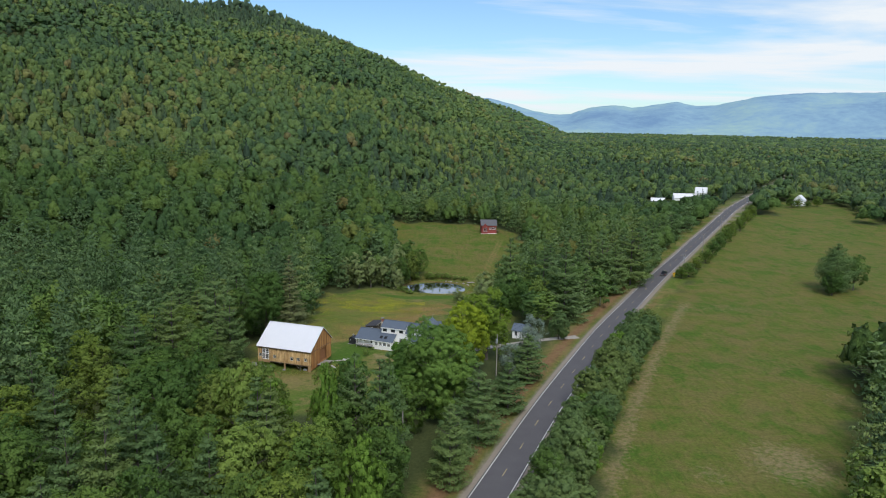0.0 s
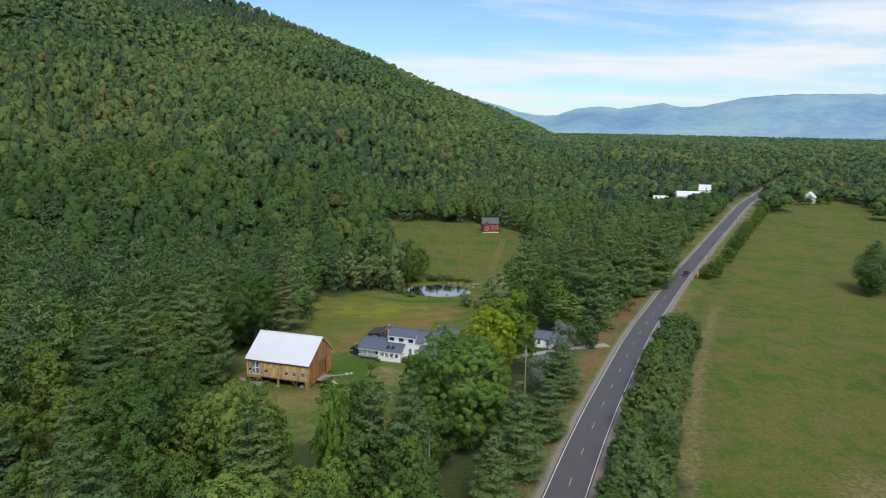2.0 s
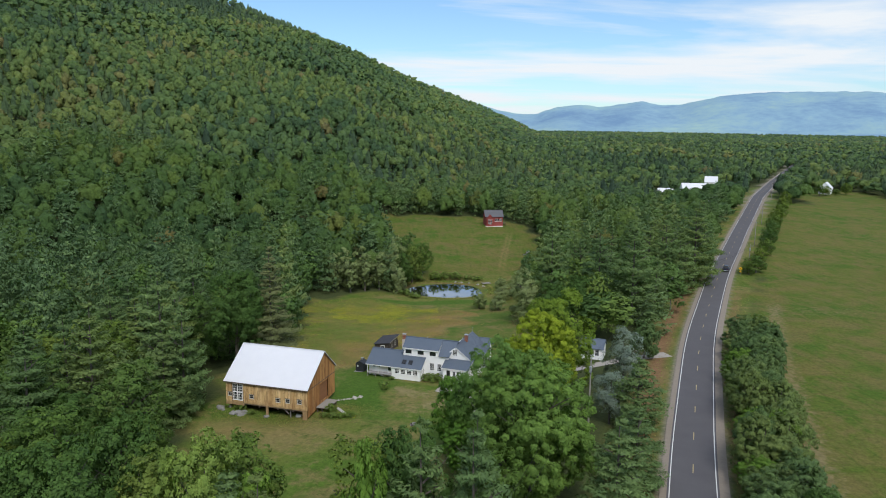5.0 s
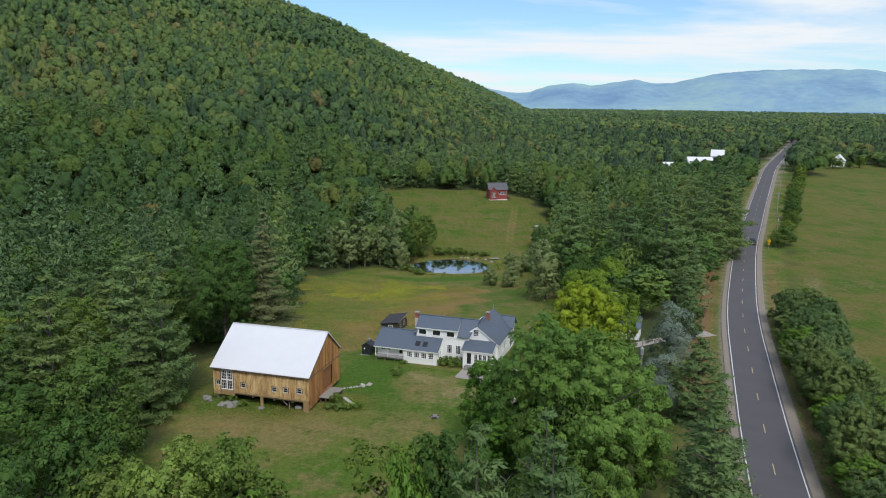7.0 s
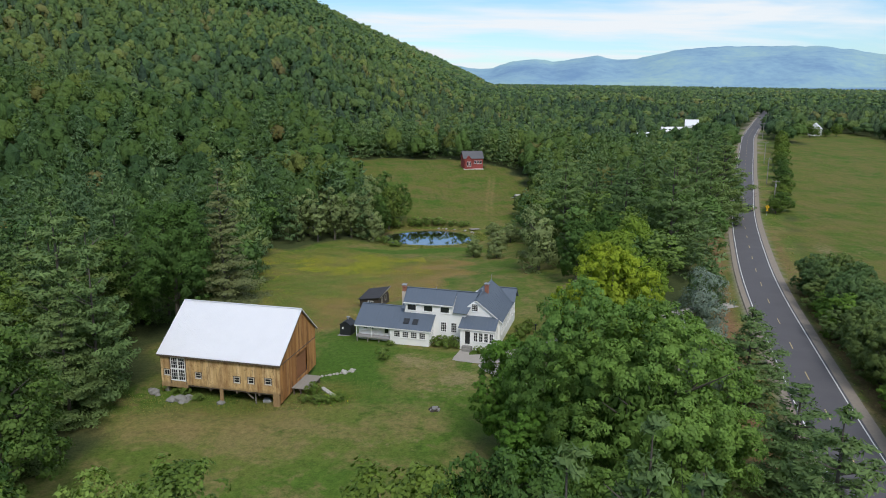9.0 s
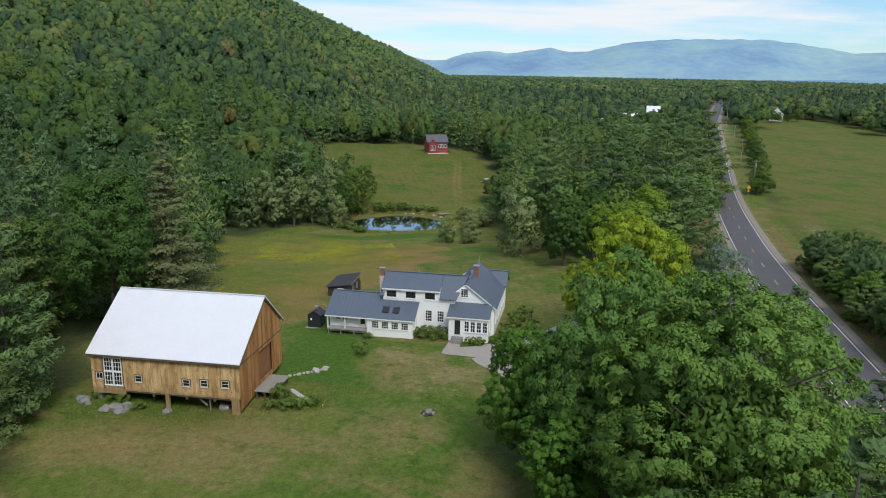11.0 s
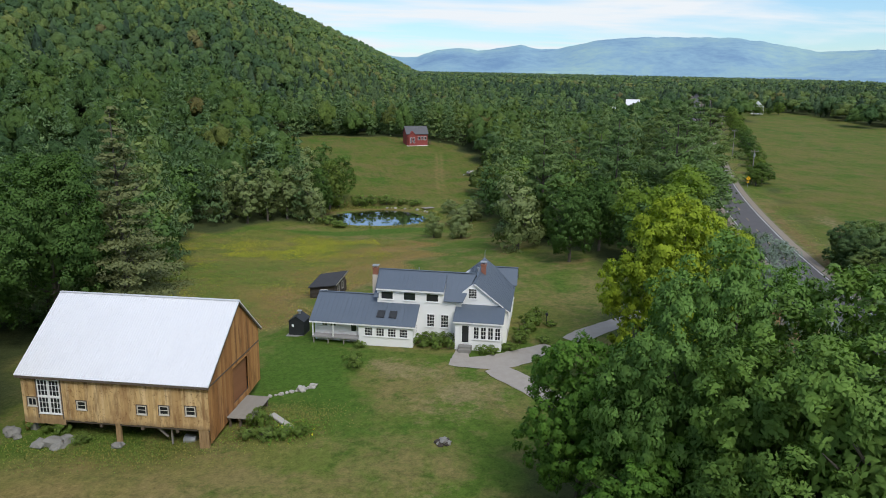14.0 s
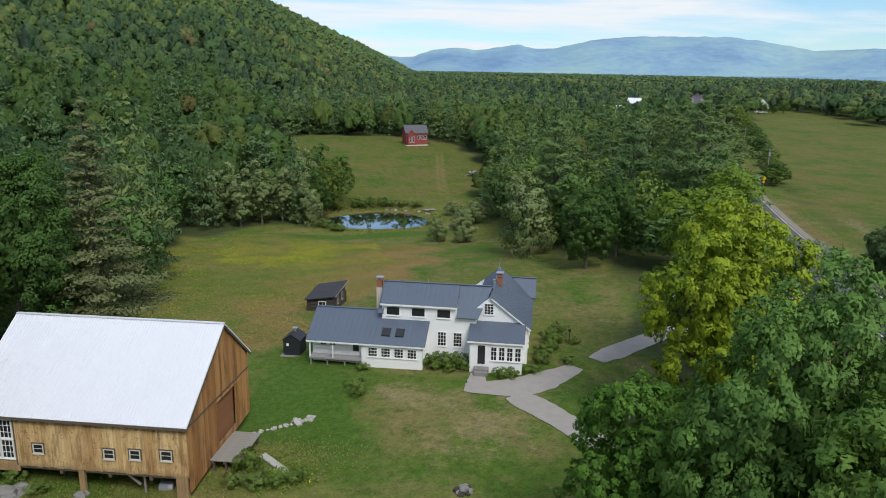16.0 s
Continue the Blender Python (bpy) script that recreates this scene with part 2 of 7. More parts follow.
    gravel = m.mix(fine, (0.20, 0.175, 0.15), (0.42, 0.37, 0.32))
    c = m.mix(sep.outputs[0], floor, lawn)
    c = m.mix(sep.outputs[1], c, field)
    c = m.mix(sep.outputs[2], c, meadow)
    c = m.mix(sep2.outputs[0], c, brown)
    c = m.mix(sep2.outputs[1], c, soil)
    c = m.mix(sep2.outputs[2], c, gravel)
    m.color(m.mix(0.85, c, m.ramp(m.math("ADD", m.math("MULTIPLY", fine, 0.45), m.math("MULTIPLY", coarse, 0.55)), [(0.38, (0.52, 0.54, 0.54)), (0.62, (1.18, 1.15, 1.13))]), "MULTIPLY"))
    m.bump(grain, 0.6, 0.12)
    return m.m


GROUND = ground_material()


def asphalt_material():
    m = Mat("worn_asphalt", 0.85, 0.0, 0.3)
    fine, big = m.noise(30, 3), m.noise(0.25, 5)
    c = m.mix(big, (0.092, 0.088, 0.097), (0.126, 0.120, 0.128))
    m.color(m.mix(0.35, c, m.mix(fine, (0.6, 0.6, 0.6), (1.4, 1.4, 1.4)), "MULTIPLY"))
    m.bump(fine, 0.2, 0.01)
    return m.m


ASPHALT = asphalt_material()
WHITE_LINE = plain("white_road_paint", (0.62, 0.62, 0.60), (0.80, 0.80, 0.78), 2.0)
YELLOW_LINE = plain("faded_yellow_road_paint", (0.45, 0.36, 0.18), (0.58, 0.47, 0.24), 2.0)
GRAVEL = plain("roadside_gravel", (0.19, 0.160, 0.130), (0.36, 0.305, 0.25), 1.5, 0.95, bump=0.6)
DRIVE = plain("grey_crushed_stone", (0.27, 0.240, 0.212), (0.46, 0.425, 0.385), 1.2, 0.95, bump=0.6)


def board_material():
    m = Mat("fresh_pine_boards", 0.75, 0.0, 0.25)
    grain = m.noise(3.0, 5, 0.6, m.stretch(6, 6, 0.5))
    big = m.noise(0.5, 4)
    isl = m.random()
    c = m.ramp(isl, [(0.0, (0.58, 0.385, 0.175)), (0.3, (0.74, 0.540, 0.275)), (0.6, (0.65, 0.445, 0.205)), (0.8, (0.80, 0.610, 0.340)), (1.0, (0.50, 0.310, 0.130))])
    c = m.mix(0.55, c, m.mix(grain, (0.62, 0.56, 0.5), (1.25, 1.22, 1.2)), "MULTIPLY")
    knots = m.ramp(m.noise(5.0, 2), [(0.62, (0, 0, 0)), (0.68, (1, 1, 1))])
    c = m.mix(m.math("MULTIPLY", knots, 0.6), c, (0.20, 0.09, 0.035))
    stain = m.ramp(big, [(0.46, (0, 0, 0)), (0.68, (1, 1, 1))])
    c = m.mix(m.math("MULTIPLY", stain, 0.45), c, (0.30, 0.155, 0.07))
    drip = m.ramp(m.noise(1.1, 5, 0.7, m.stretch(2.2, 2.2, 0.35)), [(0.48, (0, 0, 0)), (0.66, (1, 1, 1))])
    c = m.mix(m.math("MULTIPLY", drip, 0.7), c, (0.22, 0.110, 0.048))
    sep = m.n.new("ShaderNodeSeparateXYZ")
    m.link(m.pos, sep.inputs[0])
    # dark red-brown towards the boards' top, duller brown towards their foot, uneven edges
    uneven_z = m.math("ADD", sep.outputs[2], m.math("MULTIPLY", m.noise(1.6, 5, 0.7, m.stretch(1.5, 1.5, 0.4)), 1.3))
    c = m.mix(m.ramp(m.math("MULTIPLY", uneven_z, 0.2), [(0.865, (0, 0, 0)), (0.95, (0.75, 0.75, 0.75))]), c, (0.17, 0.085, 0.045))
    c = m.mix(m.ramp(m.math("MULTIPLY", uneven_z, 0.2), [(0.22, (0.7, 0.7, 0.7)), (0.30, (0, 0, 0))]), c, (0.30, 0.200, 0.110))
    m.color(c)
    m.bump(grain, 0.25, 0.01)
    return m.m


BOARDS = board_material()


def gable_board_material():
    m = Mat("amber_stained_boards", 0.75, 0.0, 0.25)
    grain = m.noise(3.0, 5, 0.6, m.stretch(6, 6, 0.5))
    c = m.ramp(m.random(), [(0.0, (0.36, 0.165, 0.058)), (0.4, (0.50, 0.250, 0.088)), (0.75, (0.56, 0.300, 0.112)), (1.0, (0.42, 0.215, 0.090))])
    c = m.mix(0.6, c, m.mix(grain, (0.55, 0.5, 0.46), (1.25, 1.22, 1.2)), "MULTIPLY")
    drip = m.ramp(m.noise(1.1, 5, 0.7, m.stretch(2.2, 2.2, 0.3)), [(0.50, (0, 0, 0)), (0.66, (0.75, 0.75, 0.75))])
    c = m.mix(drip, c, (0.15, 0.070, 0.032))
    m.color(c)
    m.bump(grain, 0.25, 0.01)
    return m.m


GABLE_BOARDS = gable_board_material()
SASH_WOOD = plain("pale_sash_paint", (0.52, 0.48, 0.41), (0.72, 0.69, 0.63), 2.0, 0.85)
DOOR_BOARDS = plain("red_brown_door_boards", (0.20, 0.085, 0.038), (0.36, 0.165, 0.075), 1.6, 0.85)
FELT = plain("black_roofing_felt", (0.030, 0.031, 0.036), (0.075, 0.075, 0.082), 0.9, 0.85)
OLD_WOOD = plain("weathered_grey_wood", (0.20, 0.18, 0.155), (0.36, 0.335, 0.30), 2.0, 0.9)
DARK_WOOD = plain("dark_old_timber", (0.085, 0.065, 0.05), (0.17, 0.135, 0.105), 2.0, 0.9)
LOG = plain("dark_logs", (0.035, 0.029, 0.025), (0.105, 0.088, 0.074), 1.5, 0.9)
TIN = plain("galvanised_roof_sheet", (0.78, 0.78, 0.81), (0.88, 0.88, 0.90), 0.6, 0.45, 0.30, 0.05, 0.5)
SLATE = plain("blue_grey_painted_metal", (0.105, 0.135, 0.180), (0.150, 0.180, 0.225), 0.5, 0.45, 0.25, 0.04, 0.4)
WHITE = plain("white_clapboard_paint", (0.86, 0.86, 0.86), (0.92, 0.92, 0.91), 0.8, 0.65, 0.0, 0.05)
TRIM = plain("white_trim_paint", (0.83, 0.83, 0.83), (0.90, 0.90, 0.90), 0.8, 0.6, 0.0, 0.04)
GREYDECK = plain("grey_painted_decking", (0.26, 0.25, 0.25), (0.40, 0.385, 0.38), 1.5, 0.8)
BRICK = plain("red_brick", (0.26, 0.10, 0.065), (0.42, 0.19, 0.13), 4.0, 0.9, bump=0.4)
LIME_WASH = plain("pale_chimney_render", (0.50, 0.43, 0.36), (0.66, 0.60, 0.53), 2.0, 0.9)
REDWALL = plain("barn_red_paint", (0.22, 0.045, 0.04), (0.32, 0.075, 0.065), 1.0, 0.75)
GREYROOF = plain("grey_shingle_roof", (0.085, 0.085, 0.095), (0.15, 0.15, 0.16), 0.8, 0.8)
BLACK = plain("black_painted_steel", (0.016, 0.018, 0.022), (0.035, 0.038, 0.044), 1.0, 0.5, 0.0, 0.05, 0.4)
STONE = plain("grey_granite", (0.13, 0.128, 0.118), (0.36, 0.35, 0.33), 2.2, 0.9, bump=0.8)
PALESTONE = plain("pale_fieldstone", (0.30, 0.285, 0.26), (0.54, 0.52, 0.48), 1.4, 0.9, bump=0.5)
STEEL = plain("galvanised_steel", (0.40, 0.41, 0.43), (0.55, 0.56, 0.58), 2.0, 0.5, 0.6, 0.05)
SIGN = plain("yellow_sign_sheet", (0.72, 0.42, 0.012), (0.80, 0.48, 0.02), 2.0, 0.5, 0.0, 0.02)
POLE = plain("weathered_pole_wood", (0.24, 0.215, 0.19), (0.38, 0.35, 0.315), 1.0, 0.9)
BLUECAR = plain("dark_blue_car_paint", (0.018, 0.026, 0.055), (0.026, 0.036, 0.070), 1.0, 0.25, 0.2, 0.0, 0.6)
RUBBER = plain("black_rubber", (0.012, 0.012, 0.012), (0.025, 0.025, 0.025), 4.0, 0.85)
REDLAMP = plain("red_lamp_glass", (0.35, 0.015, 0.012), (0.42, 0.02, 0.015), 4.0, 0.3)


def glass_material(name, col, rough=0.06):
    m = Mat(name, rough, 0.0, 0.6)
    m.color(m.mix(m.noise(0.7, 3), col, tuple(v * 1.8 for v in col)))
    return m.m


GLASS = glass_material("dark_window_glass", (0.016, 0.018, 0.021))


def water_material():
    m = Mat("still_pond_water", 0.03, 0.0, 0.5)
    m.color(m.mix(m.noise(0.15, 3), (0.010, 0.014, 0.009), (0.022, 0.026, 0.014)))
    m.b.inputs["IOR"].default_value = 1.33
    m.bump(m.noise(1.2, 3, 0.5, m.stretch(1, 2.5, 1)), 0.03, 0.02)
    gl = m.n.new("ShaderNodeBsdfGlossy")
    gl.inputs["Roughness"].default_value = 0.02
    gl.inputs["Color"].default_value = (0.9, 0.94, 1.0, 1)
    fr = m.n.new("ShaderNodeFresnel")
    fr.inputs["IOR"].default_value = 1.9
    mx = m.n.new("ShaderNodeMixShader")
    m.link(fr.outputs[0], mx.inputs[0])
    m.link(m.b.outputs[0], mx.inputs[1])
    m.link(gl.outputs[0], mx.inputs[2])
    m.link(mx.outputs[0], m.n["Material Output"].inputs[0])
    return m.m


WATER = water_material()


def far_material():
    m = Mat("haze_tinted_mountains", 0.95, 0.0, 0.05)
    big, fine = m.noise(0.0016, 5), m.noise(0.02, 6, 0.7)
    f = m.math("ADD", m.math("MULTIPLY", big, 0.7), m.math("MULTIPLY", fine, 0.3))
    # blue of the distant haze painted straight into the slopes' colour
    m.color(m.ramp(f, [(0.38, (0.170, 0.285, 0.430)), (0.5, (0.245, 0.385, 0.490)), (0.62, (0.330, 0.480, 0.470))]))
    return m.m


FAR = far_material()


# ---------------------------------------------------------------- mesh helpers
def mesh_of(name, bm, material):
    bmesh.ops.recalc_face_normals(bm, faces=bm.faces)
    me = bpy.data.meshes.new(name)
    bm.to_mesh(me)
    bm.free()
    me.materials.append(material)
    return me


def part(name, bm, material, parent, label="", at=None):
    """One bmesh as one mesh object under a thing or a part."""
    ob = new(name, mesh_of(name, bm, material) if isinstance(bm, bmesh.types.BMesh) else bm)
    ob.parent = parent
    if at is not None:
        ob.matrix_basis = at
    if label:
        tagged(ob, label)
    return ob


def thing(name, label, category, m, group="", kind=""):
    ob = new(name)
    ob.empty_display_size = 0.2
    ob.matrix_basis = m
    return tagged(ob, label, category, group, kind)


def structure(name, bm, material, label, category):
    return tagged(new(name, mesh_of(name, bm, material)), label, category, kind="structure")


def box(bm, x0, x1, y0, y1, z0, z1, bevel=0.0):
    r = bmesh.ops.create_cube(bm, size=1.0)
    for v in r["verts"]:
        v.co = Vector(((x0 + x1) / 2 + v.co.x * (x1 - x0), (y0 + y1) / 2 + v.co.y * (y1 - y0), (z0 + z1) / 2 + v.co.z * (z1 - z0)))
    if bevel:
        bmesh.ops.bevel(bm, geom=list({e for v in r["verts"] for e in v.link_edges}), offset=bevel, segments=1, affect="EDGES")
    return bm


def beam(bm, a, b, w, h=None):
    """A square bar from a to b."""
    a, b = Vector(a), Vector(b)
    h = h or w
    d = b - a
    side = d.cross(Vector((0, 0, 1)))
    side = side.normalized() if side.length > 1e-4 else Vector((1, 0, 0))
    up = side.cross(d).normalized()
    vs = [bm.verts.new(p + side * (w / 2 * i) + up * (h / 2 * j)) for p in (a, b) for i, j in ((-1, -1), (1, -1), (1, 1), (-1, 1))]
    for f in ((0, 1, 2, 3), (7, 6, 5, 4), (0, 4, 5, 1), (1, 5, 6, 2), (2, 6, 7, 3), (3, 7, 4, 0)):
        bm.faces.new([vs[k] for k in f])
    return bm


def rod(bm, pts, radii, sides=8):
    """A tapered tube through the points."""
    rings = []
    for k, p in enumerate(pts):
        p = Vector(p)
        d = (Vector(pts[min(k + 1, len(pts) - 1)]) - Vector(pts[max(k - 1, 0)])).normalized()
        u = d.cross(Vector((0.3, 1, 0.1))).normalized()
        w = d.cross(u)
        rings.append([bm.verts.new(p + (u * math.cos(2 * math.pi * i / sides) + w * math.sin(2 * math.pi * i / sides)) * radii[k]) for i in range(sides)])
    for a, b in zip(rings[:-1], rings[1:]):
        for i in range(sides):
            bm.faces.new((a[i], a[(i + 1) % sides], b[(i + 1) % sides], b[i]))
    bm.faces.new(rings[0][::-1])
    bm.faces.new(rings[-1])
    return bm


def slab(bm, corners, thick):
    """A sheet of the given thickness below the given corners."""
    c = [Vector(p) for p in corners]
    n = (c[1] - c[0]).cross(c[-1] - c[0]).normalized()
    if n.z < 0:
        n = -n
    top = [bm.verts.new(p) for p in c]
    low = [bm.verts.new(p - n * thick) for p in c]
    bm.faces.new(top)
    bm.faces.new(low[::-1])
    for i in range(len(c)):
        j = (i + 1) % len(c)
        bm.faces.new((top[i], low[i], low[j], top[j]))
    return n


def ribbed(bm, a, b, c, d, thick, step, rib=0.03):
    """A metal roof slope in one sheet: eave a-b, ridge d-c, with standing seams."""
    a, b, c, d = (Vector(p) for p in (a, b, c, d))
    n = (b - a).cross(d - a).normalized()
    if n.z < 0:
        n = -n
    wide = (b - a).length
    k = max(2, round(wide / step))
    prof = []
    for i in range(k + 1):
        f, e = i / k, rib * 0.5 / wide
        lo, hi = max(f - e, 0.0), min(f + e, 1.0)
        prof += [(lo, 0.0), (lo, rib), (hi, rib), (hi, 0.0)]
    low, high = [], []
    for f, up in prof:
        low.append(bm.verts.new(a.lerp(b, f) + n * up))
        high.append(bm.verts.new(d.lerp(c, f) + n * up))
    under = [bm.verts.new(p - n * thick) for p in (a, b, c, d)]
    for i in range(len(prof) - 1):
        bm.faces.new((low[i], low[i + 1], high[i + 1], high[i]))
    bm.faces.new(under[::-1])
    bm.faces.new((*low[::-1], under[0], under[1]))
    bm.faces.new((*high, under[2], under[3]))
    bm.faces.new((low[0], high[0], under[3], under[0]))
    bm.faces.new((high[-1], low[-1], under[1], under[2]))
    return bm


def prism(bm, outline, v0, v1):
    """A solid with an outline in (u, z), from v0 to v1."""
    f = [bm.verts.new((u, v0, z)) for u, z in outline]
    g = [bm.verts.new((u, v1, z)) for u, z in outline]
    bm.faces.new(f)
    bm.faces.new(g[::-1])
    for i in range(len(f)):
        j = (i + 1) % len(f)
        bm.faces.new((f[i], g[i], g[j], f[j]))
    return bm


def stone_mesh(name, r, seed, material, flat=0.7):
    rnd = random.Random(seed)
    bm = bmesh.new()
    bmesh.ops.create_icosphere(bm, subdivisions=2, radius=1)
    off = Vector((rnd.random() * 50, rnd.random() * 50, 0))
    for v in bm.verts:
        k = 1 + 0.65 * noise.noise(v.co * 1.1 + off) + 0.28 * noise.noise(v.co * 2.6 + off)
        v.co = Vector((v.co.x * r * k * 1.15, v.co.y * r * k, v.co.z * r * k * flat))
    return mesh_of(name, bm, material)


# ---------------------------------------------------------------- lie of the land
def sst(a, b, x):
    t = np.clip((x - a) / (b - a), 0, 1)
    return t * t * (3 - 2 * t)


ROAD_Y = np.array([-400, 123.6, 157.7, 202.5, 228, 281, 304, 350, 371, 421, 495, 693, 2500.0])
ROAD_X = np.array([-194, 10.2, 23.2, 42.4, 53.5, 80, 92, 118, 129.5, 158, 200, 323, 1450.0])
RISE_Y = np.array([-500, 260, 300, 365, 440, 500, 600, 693, 1000, 1600, 2500, 5000.0])
RISE_Z = np.array([0, 0, 1.3, 4.6, 9, 12.5, 15.5, 17, 23, 36, 56, 70.0])
DROP_Y = np.array([-500, 150, 190, 215, 250, 295, 330, 365, 405, 425, 455, 510, 600, 720, 950, 5000.0])
DROP_Z = np.array([0.4, 0.4, 0.4, 0.8, 4.2, 9.4, 9.4, 7.6, 5.4, 4.6, 5.2, 12.5, 11, 5, 0, 0.0])
# the ridge of the wooded mountain: x, y, height, reach of its foot
CREST = [(-1600, 900, 430, 1250), (-900, 1300, 370, 1250), (-498, 1415, 258, 1120), (-414, 1545, 280, 820), (-280, 1730, 160, 1160),
         (-155, 1845, 132, 1100), (-44, 1950, 108, 950), (114, 2071, 61, 830), (195, 2145, 66, 650), (336, 2228, 50, 400), (450, 2350, 10, 300)]


def road_x(y):
    return sum(np.interp(y + d, ROAD_Y, ROAD_X) for d in (-16, -8, 0, 8, 16)) / 5


def road_z(y):
    return sum(np.interp(y + d, RISE_Y, RISE_Z) for d in (-20, -10, 0, 10, 20)) / 5


def mountain(x, y):
    out = np.zeros_like(x)
    for a, b in zip(CREST[:-1], CREST[1:]):
        dx, dy = b[0] - a[0], b[1] - a[1]
        t = np.clip(((x - a[0]) * dx + (y - a[1]) * dy) / (dx * dx + dy * dy), 0, 1)
        far = np.hypot(x - a[0] - t * dx, y - a[1] - t * dy)
        high, reach = a[2] + t * (b[2] - a[2]), a[3] + t * (b[3] - a[3])
        out = np.maximum(out, high * np.clip(1 - far / reach, 0, 1) ** 1.25)
    foot = -37 + (y - 380) * 0.212 - x
    return np.minimum(out, 0.5 * np.maximum(foot, 0) ** 1.0)


POND = (-4.0, 317.0, 14.5, 12.5, -8.25)
BARN = (-40.41, 190.33, -19.2)


def height(x, y):
    x, y = np.asarray(x, float), np.asarray(y, float)
    s = (x - road_x(y)) * 0.9
    drop = sum(np.interp(y + d, DROP_Y, DROP_Z) for d in (-12, 0, 12)) / 3
    h = road_z(y) - drop * sst(5, 75, -s) - 0.25 * sst(3.5, 6, np.abs(s))
    h = h + mountain(x, y) * sst(10, 150, -s)
    h = h + 0.5 * np.sin(x * 0.021 + 1) * np.sin(y * 0.017) * sst(60, 120, np.abs(s))
    # hollow in front of the barn
    c, sn = math.cos(radians(BARN[2])), math.sin(radians(BARN[2]))
    u, v = (x - BARN[0]) * c + (y - BARN[1]) * sn, -(x - BARN[0]) * sn + (y - BARN[1]) * c
    h = h - 0.9 * np.exp(-((u - 3.0) / 7.5) ** 2 - ((v + 7.5) / 4.5) ** 2)
    # pond basin
    r = np.hypot((x - POND[0]) / POND[2], (y - POND[1]) / POND[3]) + 0.06 * np.sin(np.arctan2(y - POND[1], x - POND[0]) * 3 + 1)
    h = h + (POND[4] + 0.35 - h) * (1 - sst(1.0, 1.7, r))
    return h - 1.6 * (1 - sst(0.75, 1.04, r))


def ground_z(x, y):
    return float(height(x, y))


def inside(poly, x, y):
    x, y = np.asarray(x, float), np.asarray(y, float)
    res = np.zeros(x.shape, bool)
    n = len(poly)
    for i in range(n):
        (x1, y1), (x2, y2) = poly[i], poly[(i + 1) % n]
        if y1 == y2:
            continue
        cross = ((y1 > y) != (y2 > y)) & (x < (x2 - x1) * (y - y1) / (y2 - y1) + x1)
        res ^= cross
    return res


YARD = [(150, 488), (184, 492), (230, 580), (226, 606), (165, 604), (158, 560)]
FIELD_YARD = [(214, 444), (276, 446), (286, 530), (240, 532)]
BROWN_AREA = [(-4, 252), (0, 268), (2, 281), (-6, 284), (-14, 277), (-20, 262), (-28, 240), (-34, 222), (-38, 212), (-30, 208), (-26, 219), (-18, 234), (-10, 244)]
LAWN = [(-56, 158), (-55, 182), (-54, 203), (-45, 228), (-46, 262), (-53, 300), (-40, 309), (-19, 313), (-16, 327), (-12, 338), (-20, 350),
        (-30, 372), (-33, 400), (-34, 436), (-27, 440), (-12, 452), (6, 446), (24, 440), (35, 432), (41, 411), (43, 367), (34, 343), (26, 330), (24, 305), (25, 290),
        (20, 265), (22, 242), (25, 234), (14, 213), (11, 202), (4, 192), (-2, 184), (-9, 176), (-10, 164), (-14, 154), (-34, 149), (-52, 150)]
FIELD = [(18, 96), (4, 60), (36, 56), (62, 100), (74, 122), (95, 160), (112, 190), (135, 202), (420, 250), (420, 410), (330, 432), (262, 440), (228, 470), (196, 468),
         (150, 385), (112, 315), (86, 268), (64, 222), (46, 178)]
SMALL_FIELD = [(60, 430), (86, 420), (94, 435), (66, 442)]
MEADOW_AREA = [(-46, 225), (-38, 211), (-31, 210), (-24, 224), (-19, 238), (-10, 260), (-4, 274), (-6, 287), (-15, 294), (-30, 299), (-53, 303)]


def soft(poly, x, y, w=2.5):
    """1 inside the outline, with an uneven edge."""
    jx = x + w * np.sin(y * 0.31 + 1.3 * np.sin(x * 0.2))
    jy = y + w * np.sin(x * 0.27 + 1.1 * np.sin(y * 0.17))
    acc = np.zeros_like(x)
    for dx, dy in ((0, 0), (w, 0), (-w, 0), (0, w), (0, -w)):
        acc += inside(poly, jx + dx * 0.6, jy + dy * 0.6)
    return acc / 5


def spaced(stretches):
    out = []
    for a, b, step in stretches:
        out += list(np.arange(a, b, step))
    return np.unique(np.round(np.array(out + [stretches[-1][1]]), 3))


def grid_mesh(name, xs, ys, zf, material):
    gx, gy = np.meshgrid(xs, ys)
    gz = zf(gx, gy)
    co = np.stack([gx.ravel(), gy.ravel(), gz.ravel()], 1)
    nx, ny = len(xs), len(ys)
    i = np.arange(nx * ny).reshape(ny, nx)
    quads = np.stack([i[:-1, :-1], i[:-1, 1:], i[1:, 1:], i[1:, :-1]], -1).reshape(-1, 4)
    me = bpy.data.meshes.new(name)
    me.vertices.add(len(co))
    me.vertices.foreach_set("co", co.ravel())
    me.loops.add(quads.size)
    me.loops.foreach_set("vertex_index", quads.ravel())
    me.polygons.add(len(quads))
    me.polygons.foreach_set("loop_start", np.arange(0, quads.size, 4))
    me.polygons.foreach_set("use_smooth", np.ones(len(quads), bool))
    me.update(calc_edges=True)
    me.materials.append(material)
    return me, gx.ravel(), gy.ravel()


